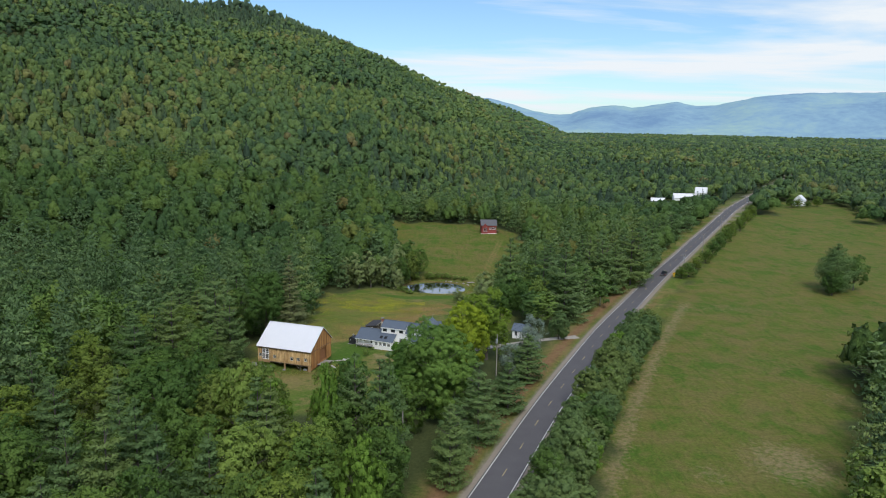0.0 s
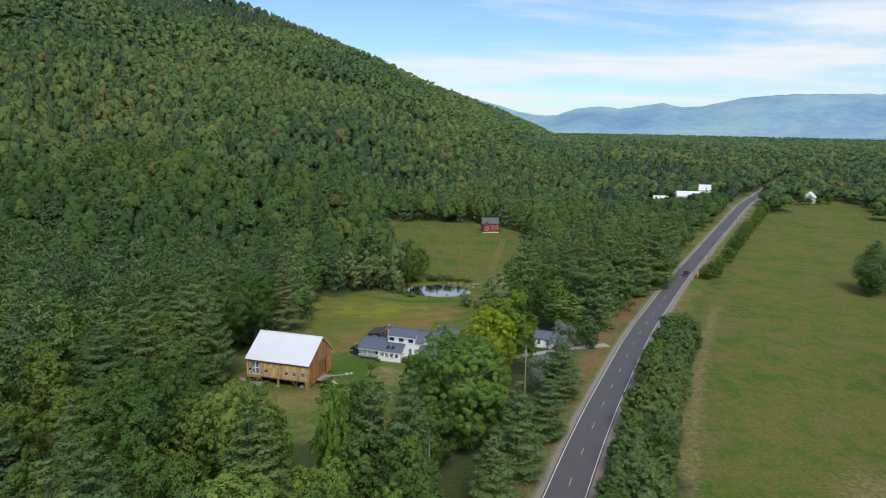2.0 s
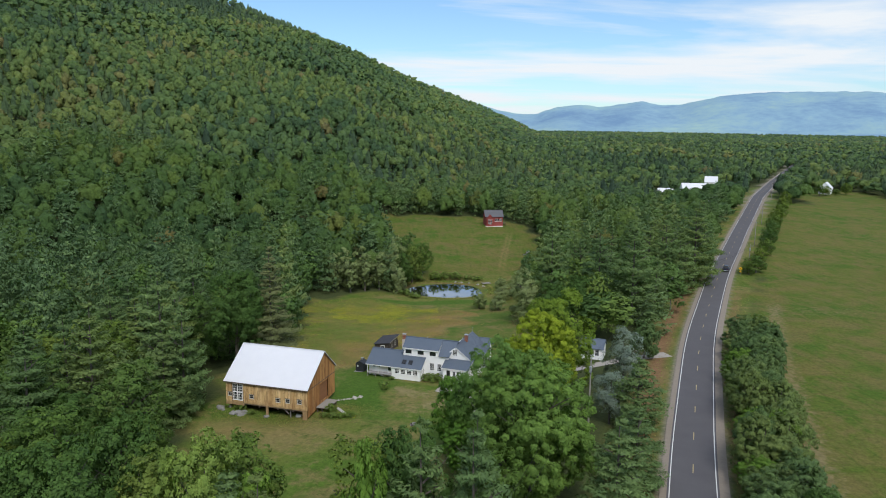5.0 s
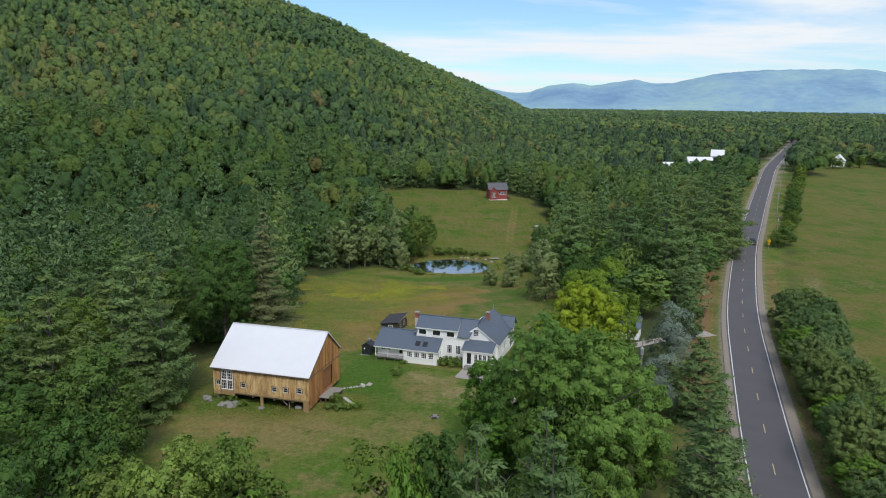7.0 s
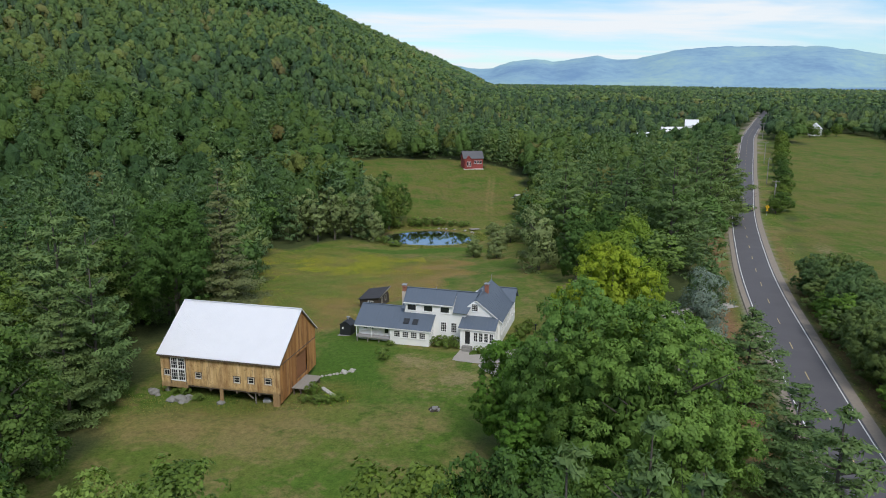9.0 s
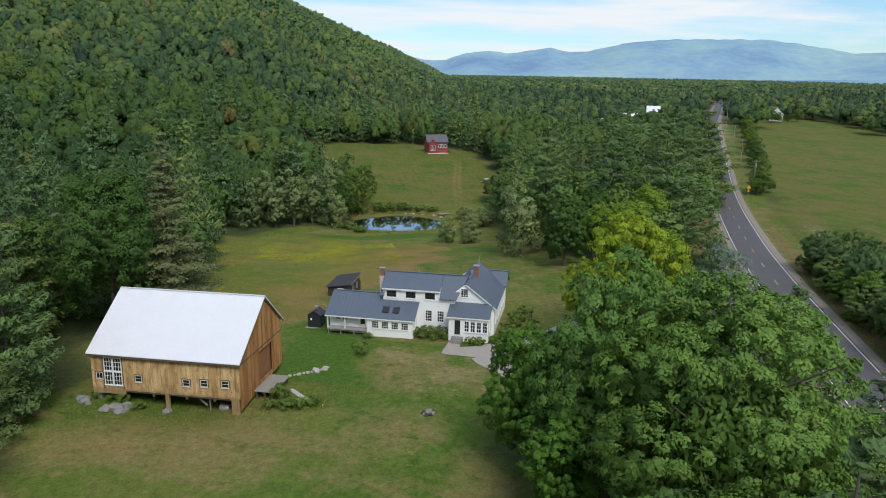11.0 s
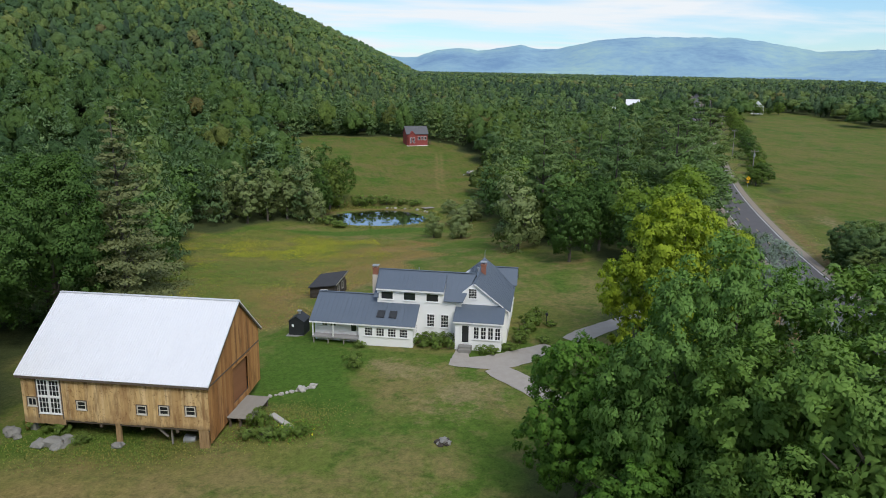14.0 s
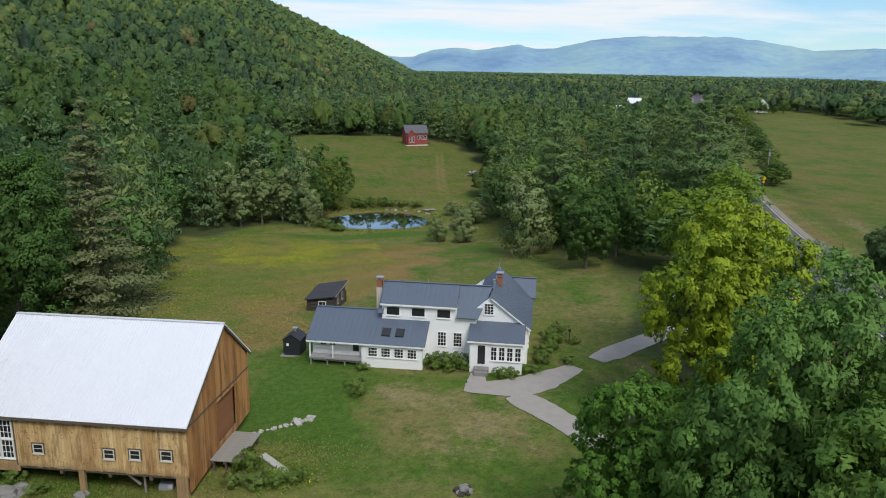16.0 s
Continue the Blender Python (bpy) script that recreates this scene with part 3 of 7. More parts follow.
xs = spaced([(-4900, -2000, 300), (-2000, -700, 60), (-700, -160, 18), (-160, -70, 4), (-70, 60, 1.1), (60, 170, 2.2), (170, 400, 8), (400, 1000, 40), (1000, 4900, 200)])
ys = spaced([(-4000, -600, 300), (-600, 40, 25), (40, 140, 4), (140, 350, 1.2), (350, 480, 2.6), (480, 800, 10), (800, 2600, 35), (2600, 4900, 200)])
me, gx, gy = grid_mesh("ground", xs, ys, height, GROUND)
zones, extra = np.ones((len(gx), 4), np.float32), np.ones((len(gx), 4), np.float32)
s_road = (gx - road_x(gy)) * 0.9
lawn_w = np.maximum(soft(LAWN, gx, gy), np.maximum(soft(YARD, gx, gy), soft(FIELD_YARD, gx, gy)))
zones[:, 0] = lawn_w
zones[:, 1] = np.maximum(soft(FIELD, gx, gy), np.maximum(soft(SMALL_FIELD, gx, gy), lawn_w * sst(322, 345, gy)))
zones[:, 2] = soft(MEADOW_AREA, gx, gy, 4)
near_road = (1 - sst(9, 15, np.abs(s_road))) * (gy < 560)
zones[:, 0] = np.maximum(zones[:, 0], near_road)
brown_a = 1.0 * soft(BROWN_AREA, gx, gy, 3.0)
brown_b = 0.55 * np.exp(-(((gx + 44) / 12) ** 2 + ((gy - 178) / 4.5) ** 2) ** 2)
tracks = np.exp(-((np.abs(gx - (20 + (gy - 343) * 0.19) - 0.3 * np.sin(gy * 0.1)) - 0.9) / 0.45) ** 2) * sst(340, 350, gy) * (1 - sst(392, 408, gy)) * 0.6
tracks2 = np.exp(-((np.abs(gx - (6.5 + (gy - 211) * 0.15)) - 0.9) / 0.4) ** 2) * sst(204, 212, gy) * (1 - sst(270, 282, gy)) * 0.5
extra[:, 0] = np.clip(brown_a + brown_b + tracks + tracks2, 0, 1)
left_verge = np.exp(-((s_road + 8.2) / 2.0) ** 2) * sst(60, 100, gy) * (1 - sst(285, 300, gy))
right_verge = 0.6 * np.exp(-((s_road - 7.0) / 1.4) ** 2) * sst(60, 100, gy) * (1 - sst(250, 290, gy))
extra[:, 1] = np.clip(left_verge + right_verge, 0, 0.9)
shore = np.hypot((gx - POND[0]) / POND[2], (gy - POND[1]) / POND[3])
extra[:, 1] = np.maximum(extra[:, 1], 0.5 * np.exp(-((shore - 1.03) / 0.05) ** 2) * (gy > 318))
extra[:, 2] = 1 - sst(4.0, 5.3, np.abs(s_road))
tone = np.ones((len(gx), 4), np.float32)


def spots(*rows):
    """Soft round patches: x, y, radii and strength."""
    return np.clip(sum(k * np.exp(-(((gx - x) / rx) ** 2 + ((gy - y) / ry) ** 2) ** 1.5) for x, y, rx, ry, k in rows), 0, 1)


bank = np.interp(gx, [-45, -31, -15, 4, 14], [303, 302, 296.5, 299, 296])
tone[:, 0] = np.maximum(spots((-26, 200, 7, 9, 0.9), (-29, 191, 5, 5, 0.8), (-24, 187, 4, 4, 0.6), (-21, 180, 6, 5, 0.5), (-2, 191, 5, 5, 0.7), (3, 200, 6, 4, 0.5), (9, 222, 6, 14, 0.5), (-28, 165, 12, 7, 0.35), (-30, 150, 9, 7, 0.5)),
                        0.95 * np.exp(-((gy - bank) / 3.2) ** 4) * sst(-42, -32, gx) * (1 - sst(6, 14, gx)))
tone[:, 1] = spots((-16, 192.5, 5, 2.6, 0.75), (-14, 184, 7, 4.5, 0.55), (-19, 195.5, 2.6, 2.0, 0.7), (-11, 188, 4, 3, 0.5), (-22, 171, 8, 4, 0.35), (-7.5, 191.8, 2.4, 1.2, 0.9),
                   (66, 132, 10, 12, 0.75), (49, 127, 5, 6, 0.55), (100, 254, 16, 7, 0.42), (94, 166, 6, 16, 0.45), (90, 198, 10, 14, 0.2), (130, 300, 20, 8, 0.25))
tone[:, 1] = np.maximum(tone[:, 1], 0.75 * np.exp(-((s_road - 17.5) / 3.0) ** 2) * sst(96, 110, gy) * (1 - sst(255, 275, gy)))
tone[:, 2] = 0
for key, arr in (("zones", zones), ("extra", extra), ("tone", tone)):
    a = me.attributes.new(key, "FLOAT_COLOR", "POINT")
    a.data.foreach_set("color", arr.ravel())
tagged(new("ground", me), "grassy valley floor, mown field, meadow and forest floor", "ground", kind="structure")


def strip(name, offs0, offs1, y0, y1, lift, material, label, category, step=3.0, on_ground=False):
    """A band along the road between two offsets from its middle line."""
    bm = bmesh.new()
    prev = None
    for y in np.arange(y0, y1 + 0.01, step):
        d = Vector((float(road_x(y + 1) - road_x(y - 1)), 2.0)).normalized()
        nrm = Vector((d.y, -d.x))
        row = []
        for o in np.linspace(offs0, offs1, 3):
            px, py = float(road_x(y)) + nrm.x * o, y + nrm.y * o
            z = (ground_z(px, py) if on_ground else float(road_z(y))) + lift
            row.append(bm.verts.new((px, py, z)))
        if prev:
            for k in range(2):
                bm.faces.new((prev[k], prev[k + 1], row[k + 1], row[k]))
        prev = row
    return structure(name, bm, material, label, category)


road = strip("road", -3.45, 3.45, -60, 900, 0.11, ASPHALT, "straight two-lane grey asphalt country road", "road")
strip("verge", -4.4, -3.4, -60, 700, 0.085, GRAVEL, "strip of pale roadside gravel beside the asphalt", "verge")
strip("verge", 3.4, 4.8, -60, 700, 0.085, GRAVEL, "strip of pale roadside gravel beside the asphalt", "verge")
strip("road_marking", -3.18, -3.04, -60, 700, 0.118, WHITE_LINE, "solid white edge line on the asphalt", "road marking")
strip("road_marking", 3.04, 3.18, -60, 700, 0.118, WHITE_LINE, "solid white edge line on the asphalt", "road marking")
y_dash = 123.57 - 12 * 11.2
dash_mesh = mesh_of("dash", box(bmesh.new(), -0.06, 0.06, -1.5, 1.5, 0.0, 0.006), YELLOW_LINE)
for k in range(70):
    slope = float(road_x(y_dash + 1) - road_x(y_dash - 1)) / 2
    rise = float(road_z(y_dash + 1) - road_z(y_dash - 1)) / 2
    m = pose(float(road_x(y_dash)), y_dash, float(road_z(y_dash)) + 0.116, math.degrees(math.atan(rise * math.cos(math.atan(slope)))), 0, -math.degrees(math.atan(slope)))
    part("dash", dash_mesh, None, road, at=m)
    y_dash += 12.19 * math.cos(math.atan(slope))

# pond water
bm = bmesh.new()
bm.faces.new([bm.verts.new((POND[0] + POND[2] * 1.03 * math.cos(a), POND[1] + POND[3] * 1.03 * math.sin(a), POND[4])) for a in np.linspace(0, 2 * math.pi, 64, endpoint=False)])
structure("water", bm, WATER, "small dark pond reflecting the sky", "water")

# distant mountains, their haze put into the surface colour
AZ = [-30, -10, 3.6, 5.2, 6.8, 8.3, 9.8, 11.3, 13.2, 14.5, 17.8, 19, 20.6, 23.2, 26, 29, 32.8, 35, 38.3, 41.3, 44, 55, 70, 90]
AH = [192, 252, 262, 230, 192, 172, 172, 214, 230, 214, 250, 225, 232, 277, 297, 297, 292, 267, 217, 224, 222, 252, 202, 142]


def range_mesh():
    az, rr = np.arange(-30, 90.1, 0.3), np.concatenate([np.linspace(2650, 3600, 8), np.linspace(3750, 4600, 14), [4700]])
    verts = []
    for r in rr:
        for a in az:
            top = np.interp(a, AZ, AH)
            f = float(sst(3300, 4500, r))
            x, y = r * math.sin(radians(a)), r * math.cos(radians(a))
            n1 = noise.noise(Vector((x * 0.0016, y * 0.0016, 0))) + 0.5 * noise.noise(Vector((x * 0.004, y * 0.004, 3)))
            z = 44 + (r - 2650) * 0.004 + (top - 44) * f + n1 * 60 * f * (1 - f) * 2.2 + noise.noise(Vector((a * 1.4, r * 0.002, 9))) * 5 * f
            low = 26 * math.exp(-((a - 38) / 16) ** 2 - ((r - 3000) / 260) ** 2)
            verts.append((x, y, z + low - (60 if r == 4700 else 0)))
    na = len(az)
    faces = [(i * na + j, i * na + j + 1, (i + 1) * na + j + 1, (i + 1) * na + j) for i in range(len(rr) - 1) for j in range(na - 1)]
    m = bpy.data.meshes.new("backdrop")
    m.from_pydata(verts, [], faces)
    m.polygons.foreach_set("use_smooth", np.ones(len(faces), bool))
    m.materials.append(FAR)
    return m


tagged(new("backdrop", range_mesh()), "wooded mountains on the horizon, haze painted into their blue-green", "mountains", kind="structure")


# ---------------------------------------------------------------- trees
def unit(v):
    return v / np.maximum(np.linalg.norm(v, axis=-1, keepdims=True), 1e-9)


def cards(pos, nrm, size, rng, spray, long=1.0, soft_n=None, along=None):
    """Small leaf sprays: one bent four-sided card at each place, facing nrm, lit by the softer normal of its clump."""
    n = len(pos)
    ref = unit(rng.normal(size=(n, 3)))
    u = unit(np.cross(nrm, ref)) if along is None else unit(along - nrm * (along * nrm).sum(1, keepdims=True))
    w = np.cross(nrm, u)
    a = size[:, None] * 0.5
    lift = nrm * a * 0.35
    v = np.stack([pos + u * a * long, pos + w * a - lift, pos - u * a * long, pos - w * a - lift], 1).reshape(-1, 3)
    k = np.arange(n)[:, None] * 4
    f = np.concatenate([k + np.array([[0, 1, 2]]), k + np.array([[0, 2, 3]])])
    lit = nrm if soft_n is None else unit(0.84 * soft_n + 0.16 * nrm)
    return v, f, np.repeat(spray, 4), np.repeat(lit, 4, axis=0)


def broadleaf(H, R, n, leaf, rng, blobs=9, low=0.05, sub=10, long=1.35, lobes=(0.32, 0.46), clump=(0.13, 0.23), tight=0.45, spread=(0.46, 0.74), dome=0.8):
    """Crown of a broad-leaved tree: lobes made of many flat clumps of leaves, on an uneven dome with gaps."""
    mid, rz = H * (1 + low) / 2, H * (1 - low) / 2
    k = np.arange(blobs) + rng.uniform(0, 0.6, blobs)
    up = np.clip(1 - 1.85 * k / blobs, -0.85, 1)
    az = k * 2.4 + rng.uniform(-0.4, 0.4, blobs)
    side = np.sqrt(1 - up * up)
    lobe = np.stack([side * np.cos(az), side * np.sin(az), up], 1)
    lc = lobe * rng.uniform(*spread, (blobs, 1)) * np.array([R, R, rz]) + np.array([0, 0, mid])
    lr = R * rng.uniform(*lobes, blobs)
    which = np.repeat(np.arange(blobs), sub)
    d = unit(rng.normal(size=(blobs * sub, 3)) + 0.75 * lobe[which] + np.array([0, 0, 0.3]))
    cc = lc[which] + d * (lr[which] * rng.uniform(0.55, 1.05, blobs * sub))[:, None] * np.array([1, 1, 0.85])
    cr = R * rng.uniform(*clump, blobs * sub)
    w = rng.choice(blobs * sub, n, p=cr ** 2 / (cr ** 2).sum())
    e = unit(rng.normal(size=(n, 3)) + 0.6 * d[w] + np.array([0, 0, 0.55]))
    pos = cc[w] + e * (cr[w] * rng.uniform(0.6, 1.1, n))[:, None] * np.array([1, 1, 0.72])
    nrm = unit(0.6 * e + 0.45 * d[w] + np.array([0, 0, 0.35]) + rng.normal(size=(n, 3)) * 0.42)
    spray = np.clip(0.5 + 0.6 * (rng.random(blobs * sub)[w] - 0.5) + 0.5 * (rng.random(n) - 0.5), 0, 1)
    out = unit((0.1 + tight) * e + (0.95 - tight) * d[w] + dome * lobe[which][w] + np.array([0, 0, 0.2]))
    # leaves deeper inside, on the shaded branches, with that shade put into darker tones
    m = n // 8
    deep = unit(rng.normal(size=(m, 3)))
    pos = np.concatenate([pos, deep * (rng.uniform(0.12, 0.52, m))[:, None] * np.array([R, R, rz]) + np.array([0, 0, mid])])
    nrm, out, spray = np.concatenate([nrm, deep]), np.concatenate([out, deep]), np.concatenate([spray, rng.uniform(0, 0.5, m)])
    grown = np.concatenate([np.ones(n), np.full(m, 1.7)])
    n += m
    pos[:, 2] *= H * 0.985 / np.quantile(pos[:, 2], 0.998)
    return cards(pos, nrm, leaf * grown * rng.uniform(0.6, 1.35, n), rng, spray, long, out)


def needle(H, R, n, leaf, rng, whorls=11, droop=0.0, power=2.0, low=0.10, flat=0.30, plumes=7, long=2.4, fluff=1.0):
    """Crown of a needle tree: whorls of branches carrying soft plumes of needles, shorter towards the tip."""
    zs = np.linspace(low * H, 0.94 * H, whorls) + rng.uniform(-0.3, 0.3, whorls) * H / whorls
    b_z, b_a, b_l = [], [], []
    for z in zs:
        L = R * (1 - (z / H) ** power)
        if z < 0.3 * H:
            L *= 0.75 + 0.25 * (z / H) / 0.3
        a0 = rng.uniform(0, 6.28)
        m = int(rng.integers(5, 8))
        for q in range(m):
            b_z.append(z + rng.uniform(-0.025, 0.025) * H)
            b_a.append(a0 + q * 6.28 / m + rng.uniform(-0.3, 0.3))
            b_l.append(max(0.5, L * rng.uniform(0.6, 1.12)))
    b_z, b_a, b_l = np.array(b_z), np.array(b_a), np.array(b_l)
    k = np.repeat(np.arange(len(b_z)), plumes)
    t = rng.uniform(0.10, 1.0, len(k)) ** 0.72
    L = b_l[k]
    sd = rng.normal(size=len(k)) * flat * L * (1.15 - 0.7 * t)
    ca, sa = np.cos(b_a[k]), np.sin(b_a[k])
    pc = np.stack([ca * t * L - sa * sd, sa * t * L + ca * sd, b_z[k] + (0.32 * t * t - droop * t) * L - 0.15 * np.abs(sd)], 1)
    pr = (0.16 * L + 0.035 * R) * fluff
    w = rng.choice(len(k), n, p=pr ** 1.8 / (pr ** 1.8).sum())
    e = unit(rng.normal(size=(n, 3)) + np.array([0, 0, 0.5]))
    pos = pc[w] + e * (pr[w] * rng.uniform(0.3, 1.1, n))[:, None] * np.array([1, 1, 0.28 + 0.14 * fluff])
    away = np.stack([ca, sa, np.zeros(len(k))], 1)[w]
    nrm = unit(e + 0.35 * away + np.array([0, 0, 0.55]) + rng.normal(size=(n, 3)) * 0.3)
    out = unit(0.55 * e + 0.5 * away + np.array([0, 0, 0.55]))
    spray = np.clip(0.5 + 0.6 * (rng.random(len(k))[w] - 0.5) + 0.5 * (rng.random(n) - 0.5), 0, 1)
    tip = np.stack([rng.normal(size=12) * 0.03 * R, rng.normal(size=12) * 0.03 * R, rng.uniform(0.92, 1.0, 12) * H], 1)
    size = leaf * rng.uniform(0.6, 1.3, n + 12)
    size[n:] *= 0.6
    end = unit(rng.normal(size=(12, 3)) + np.array([0, 0, 0.8]))
    lie = np.concatenate([unit(away + np.array([0, 0, 0.25]) + rng.normal(size=(n, 3)) * 0.55), unit(end + np.array([0, 0, 1.5]))])
    return cards(np.concatenate([pos, tip]), np.concatenate([nrm, end]), size, rng, np.concatenate([spray, rng.random(12)]), long, np.concatenate([out, end]), lie)


def ball(sub):
    bm = bmesh.new()
    bmesh.ops.create_icosphere(bm, subdivisions=sub, radius=1)
    co = np.array([v.co[:] for v in bm.verts])
    f = np.array([[v.index for v in fc.verts] for fc in bm.faces])
    bm.free()
    return co, f


def canopy(H, R, rng, lobes=5, sub=1, pointed=False, sprays=0, leaf=1.0):
    """Crown of a far tree: uneven clumps of foliage heaped on a dome, or a ragged spire; open below."""
    co, f = ball(sub)
    seen = co[f].mean(1)[:, 2] > (-0.45 if not pointed else -0.75)
    k = np.arange(lobes)
    a = k * 6.28 / max(lobes - 1, 1) + rng.uniform(-0.5, 0.5, lobes)
    far = np.where(k == 0, 0.08, rng.uniform(0.40, 0.62, lobes)) * R
    cz = H * np.where(k == 0, 0.74, rng.uniform(0.40, 0.62, lobes))
    lr = R * np.where(k == 0, 0.60, rng.uniform(0.38, 0.56, lobes))
    Vs, Fs, Ss, Ns, base = [], [], [], [], 0
    for i in range(1 if pointed else lobes):
        rough = rng.uniform(0.66, 1.24, (len(co), 1))
        if pointed:
            t = (co[:, 2] + 1) / 2
            p = co * rough * np.array([R, R, 0])
            p = p * (1.06 - t ** 1.6)[:, None] + np.stack([0 * t, 0 * t, H * (0.06 + 0.94 * t)], 1)
            nr = unit(co * np.array([1, 1, 0.4]) + np.array([0, 0, 0.45]) + rng.normal(size=co.shape) * 0.16)
        else:
            p = co * rough * np.array([lr[i], lr[i], max(lr[i], 0.26 * H)]) + np.array([far[i] * math.cos(a[i]), far[i] * math.sin(a[i]), cz[i]])
            nr = unit(0.75 * co + 0.45 * unit(p - np.array([0, 0, H * 0.4])) + rng.normal(size=co.shape) * 0.16)
        Vs.append(p)
        Fs.append(f[seen] + base)
        # outward bulges lighter, hollows darker: the crown's shading painted into its leaf tone
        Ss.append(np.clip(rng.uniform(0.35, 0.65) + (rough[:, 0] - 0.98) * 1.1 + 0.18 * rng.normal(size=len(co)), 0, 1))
        Ns.append(nr)
        base += len(co)
    V, F, S, N = np.concatenate(Vs), np.concatenate(Fs), np.concatenate(Ss), np.concatenate(Ns)
    if sprays:
        pick = rng.choice(np.unique(F), sprays)
        turn = unit(N[pick] + rng.normal(size=(sprays, 3)) * 0.45)
        at = V[pick] + N[pick] * leaf * 0.15 + rng.normal(size=(sprays, 3)) * leaf * 0.35
        V2, F2, S2, N2 = cards(at, turn, leaf * rng.uniform(0.6, 1.3, sprays), rng, np.clip(S[pick] + rng.normal(size=sprays) * 0.2, 0, 1), 1.2, N[pick])
        V, F, S, N = np.concatenate([V, V2]), np.concatenate([F, F2 + len(V)]), np.concatenate([S, S2]), np.concatenate([N, N2])
    return V, F, S, N


def leaves_mesh(name, V, F, spray, N, tint, material):
    me = bpy.data.meshes.new(name)
    k = F.shape[1]
    me.vertices.add(len(V))
    me.vertices.foreach_set("co", V.astype(np.float32).ravel())
    me.loops.add(F.size)
    me.loops.foreach_set("vertex_index", F.astype(np.int32).ravel())
    me.polygons.add(len(F))
    me.polygons.foreach_set("loop_start", np.arange(0, F.size, k))
    me.polygons.foreach_set("use_smooth", np.ones(len(F), bool))
    me.update(calc_edges=True)
    for key, arr in (("spray", spray), ("tint", tint)):
        a = me.attributes.new(key, "FLOAT", "POINT")
        a.data.foreach_set("value", np.broadcast_to(arr, len(V)).astype(np.float32))
    a = me.attributes.new("custom_normal", "FLOAT_VECTOR", "POINT")
    a.data.foreach_set("vector", N.astype(np.float32).ravel())
    me.materials.append(material)
    return me


def trunk_mesh(H, r, rng, top=0.8, limbs=6, spread=2.2):
    bm = bmesh.new()
    bend = rng.uniform(-0.25, 0.25, 2)
    pts = [(bend[0] * t * t, bend[1] * t * t, -0.4 + (H * top + 0.4) * t) for t in (0, 0.06, 0.35, 0.7, 1.0)]
    rod(bm, pts, [r * 1.5, r, r * 0.8, r * 0.5, r * 0.15], 7)
    for i in range(limbs):
        z = H * rng.uniform(0.22, top * 0.8)
        a = rng.uniform(0, 6.28)
        L = spread * rng.uniform(0.7, 1.2)
        p = Vector((math.cos(a), math.sin(a), 0))
        side = Vector((-p.y, p.x, 0)) * L * rng.uniform(-0.3, 0.3)
        mid = Vector((0, 0, z + 0.25 * L)) + p * L * 0.5
        rod(bm, [Vector((0, 0, z)), mid, Vector((0, 0, z + 0.6 * L)) + p * L], [r * 0.4, r * 0.28, r * 0.06], 5)
        rod(bm, [mid, mid + Vector((0, 0, 0.3 * L)) + p * L * 0.2 + side], [r * 0.2, r * 0.05], 4)
    return mesh_of("trunk", bm, BARK)


def proto(kind, H, R, n, leaf, material, seed, label, category, **kw):
    """A tree as a thing of trunk and crown, kept out of sight below the ground until copied."""
    rng = np.random.default_rng(seed)
    V, F, sp, N = (broadleaf if kind == "broad" else needle)(H, R, n, leaf, rng, **kw)
    crown = leaves_mesh("crown", V, F, sp, N, 0.0, material)
    trunk = trunk_mesh(H, H * (0.018 if kind == "broad" else 0.010) + 0.05, rng, 0.8 if kind == "broad" else 0.96, 11 if kind == "broad" else 10, R * (0.62 if kind == "broad" else 0.45))
    return dict(crown=crown, trunk=trunk, H=H, R=R, label=label, category=category, kind=kind)


def plant(p, x, y, H, R, name="tree", label="", turn=None, group="trees", sink=0.0):
    sc = (R / p["R"], R / p["R"], H / p["H"])
    turn = (x * 37.7 + y * 91.3) % 360 if turn is None else turn
    ob = thing(name, label or p["label"], p["category"], pose(x, y, ground_z(x, y) - sink, 0, 0, turn), group)
    ob.scale = sc
    part("trunk", p["trunk"], None, ob)
    part("crown", p["crown"], None, ob)
    return ob


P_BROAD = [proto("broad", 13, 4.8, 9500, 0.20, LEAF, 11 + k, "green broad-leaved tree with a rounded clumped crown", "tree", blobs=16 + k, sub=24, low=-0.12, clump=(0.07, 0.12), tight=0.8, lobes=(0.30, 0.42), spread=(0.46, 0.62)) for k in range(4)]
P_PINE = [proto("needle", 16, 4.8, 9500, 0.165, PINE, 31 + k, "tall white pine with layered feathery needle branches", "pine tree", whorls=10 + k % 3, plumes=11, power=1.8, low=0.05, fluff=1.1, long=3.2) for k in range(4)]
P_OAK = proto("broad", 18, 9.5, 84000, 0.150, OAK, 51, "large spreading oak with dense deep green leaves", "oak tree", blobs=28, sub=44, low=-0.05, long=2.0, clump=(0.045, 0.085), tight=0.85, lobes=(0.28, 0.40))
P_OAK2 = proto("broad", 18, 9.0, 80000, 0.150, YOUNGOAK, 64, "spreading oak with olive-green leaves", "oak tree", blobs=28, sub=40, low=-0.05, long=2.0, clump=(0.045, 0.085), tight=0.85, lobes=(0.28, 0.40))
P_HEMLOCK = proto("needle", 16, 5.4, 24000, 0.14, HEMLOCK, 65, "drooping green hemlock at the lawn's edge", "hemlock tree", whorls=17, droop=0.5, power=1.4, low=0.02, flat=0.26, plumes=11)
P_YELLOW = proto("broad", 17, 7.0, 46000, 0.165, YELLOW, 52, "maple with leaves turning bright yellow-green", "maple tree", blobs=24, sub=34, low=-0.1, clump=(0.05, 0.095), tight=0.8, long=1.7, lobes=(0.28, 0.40))
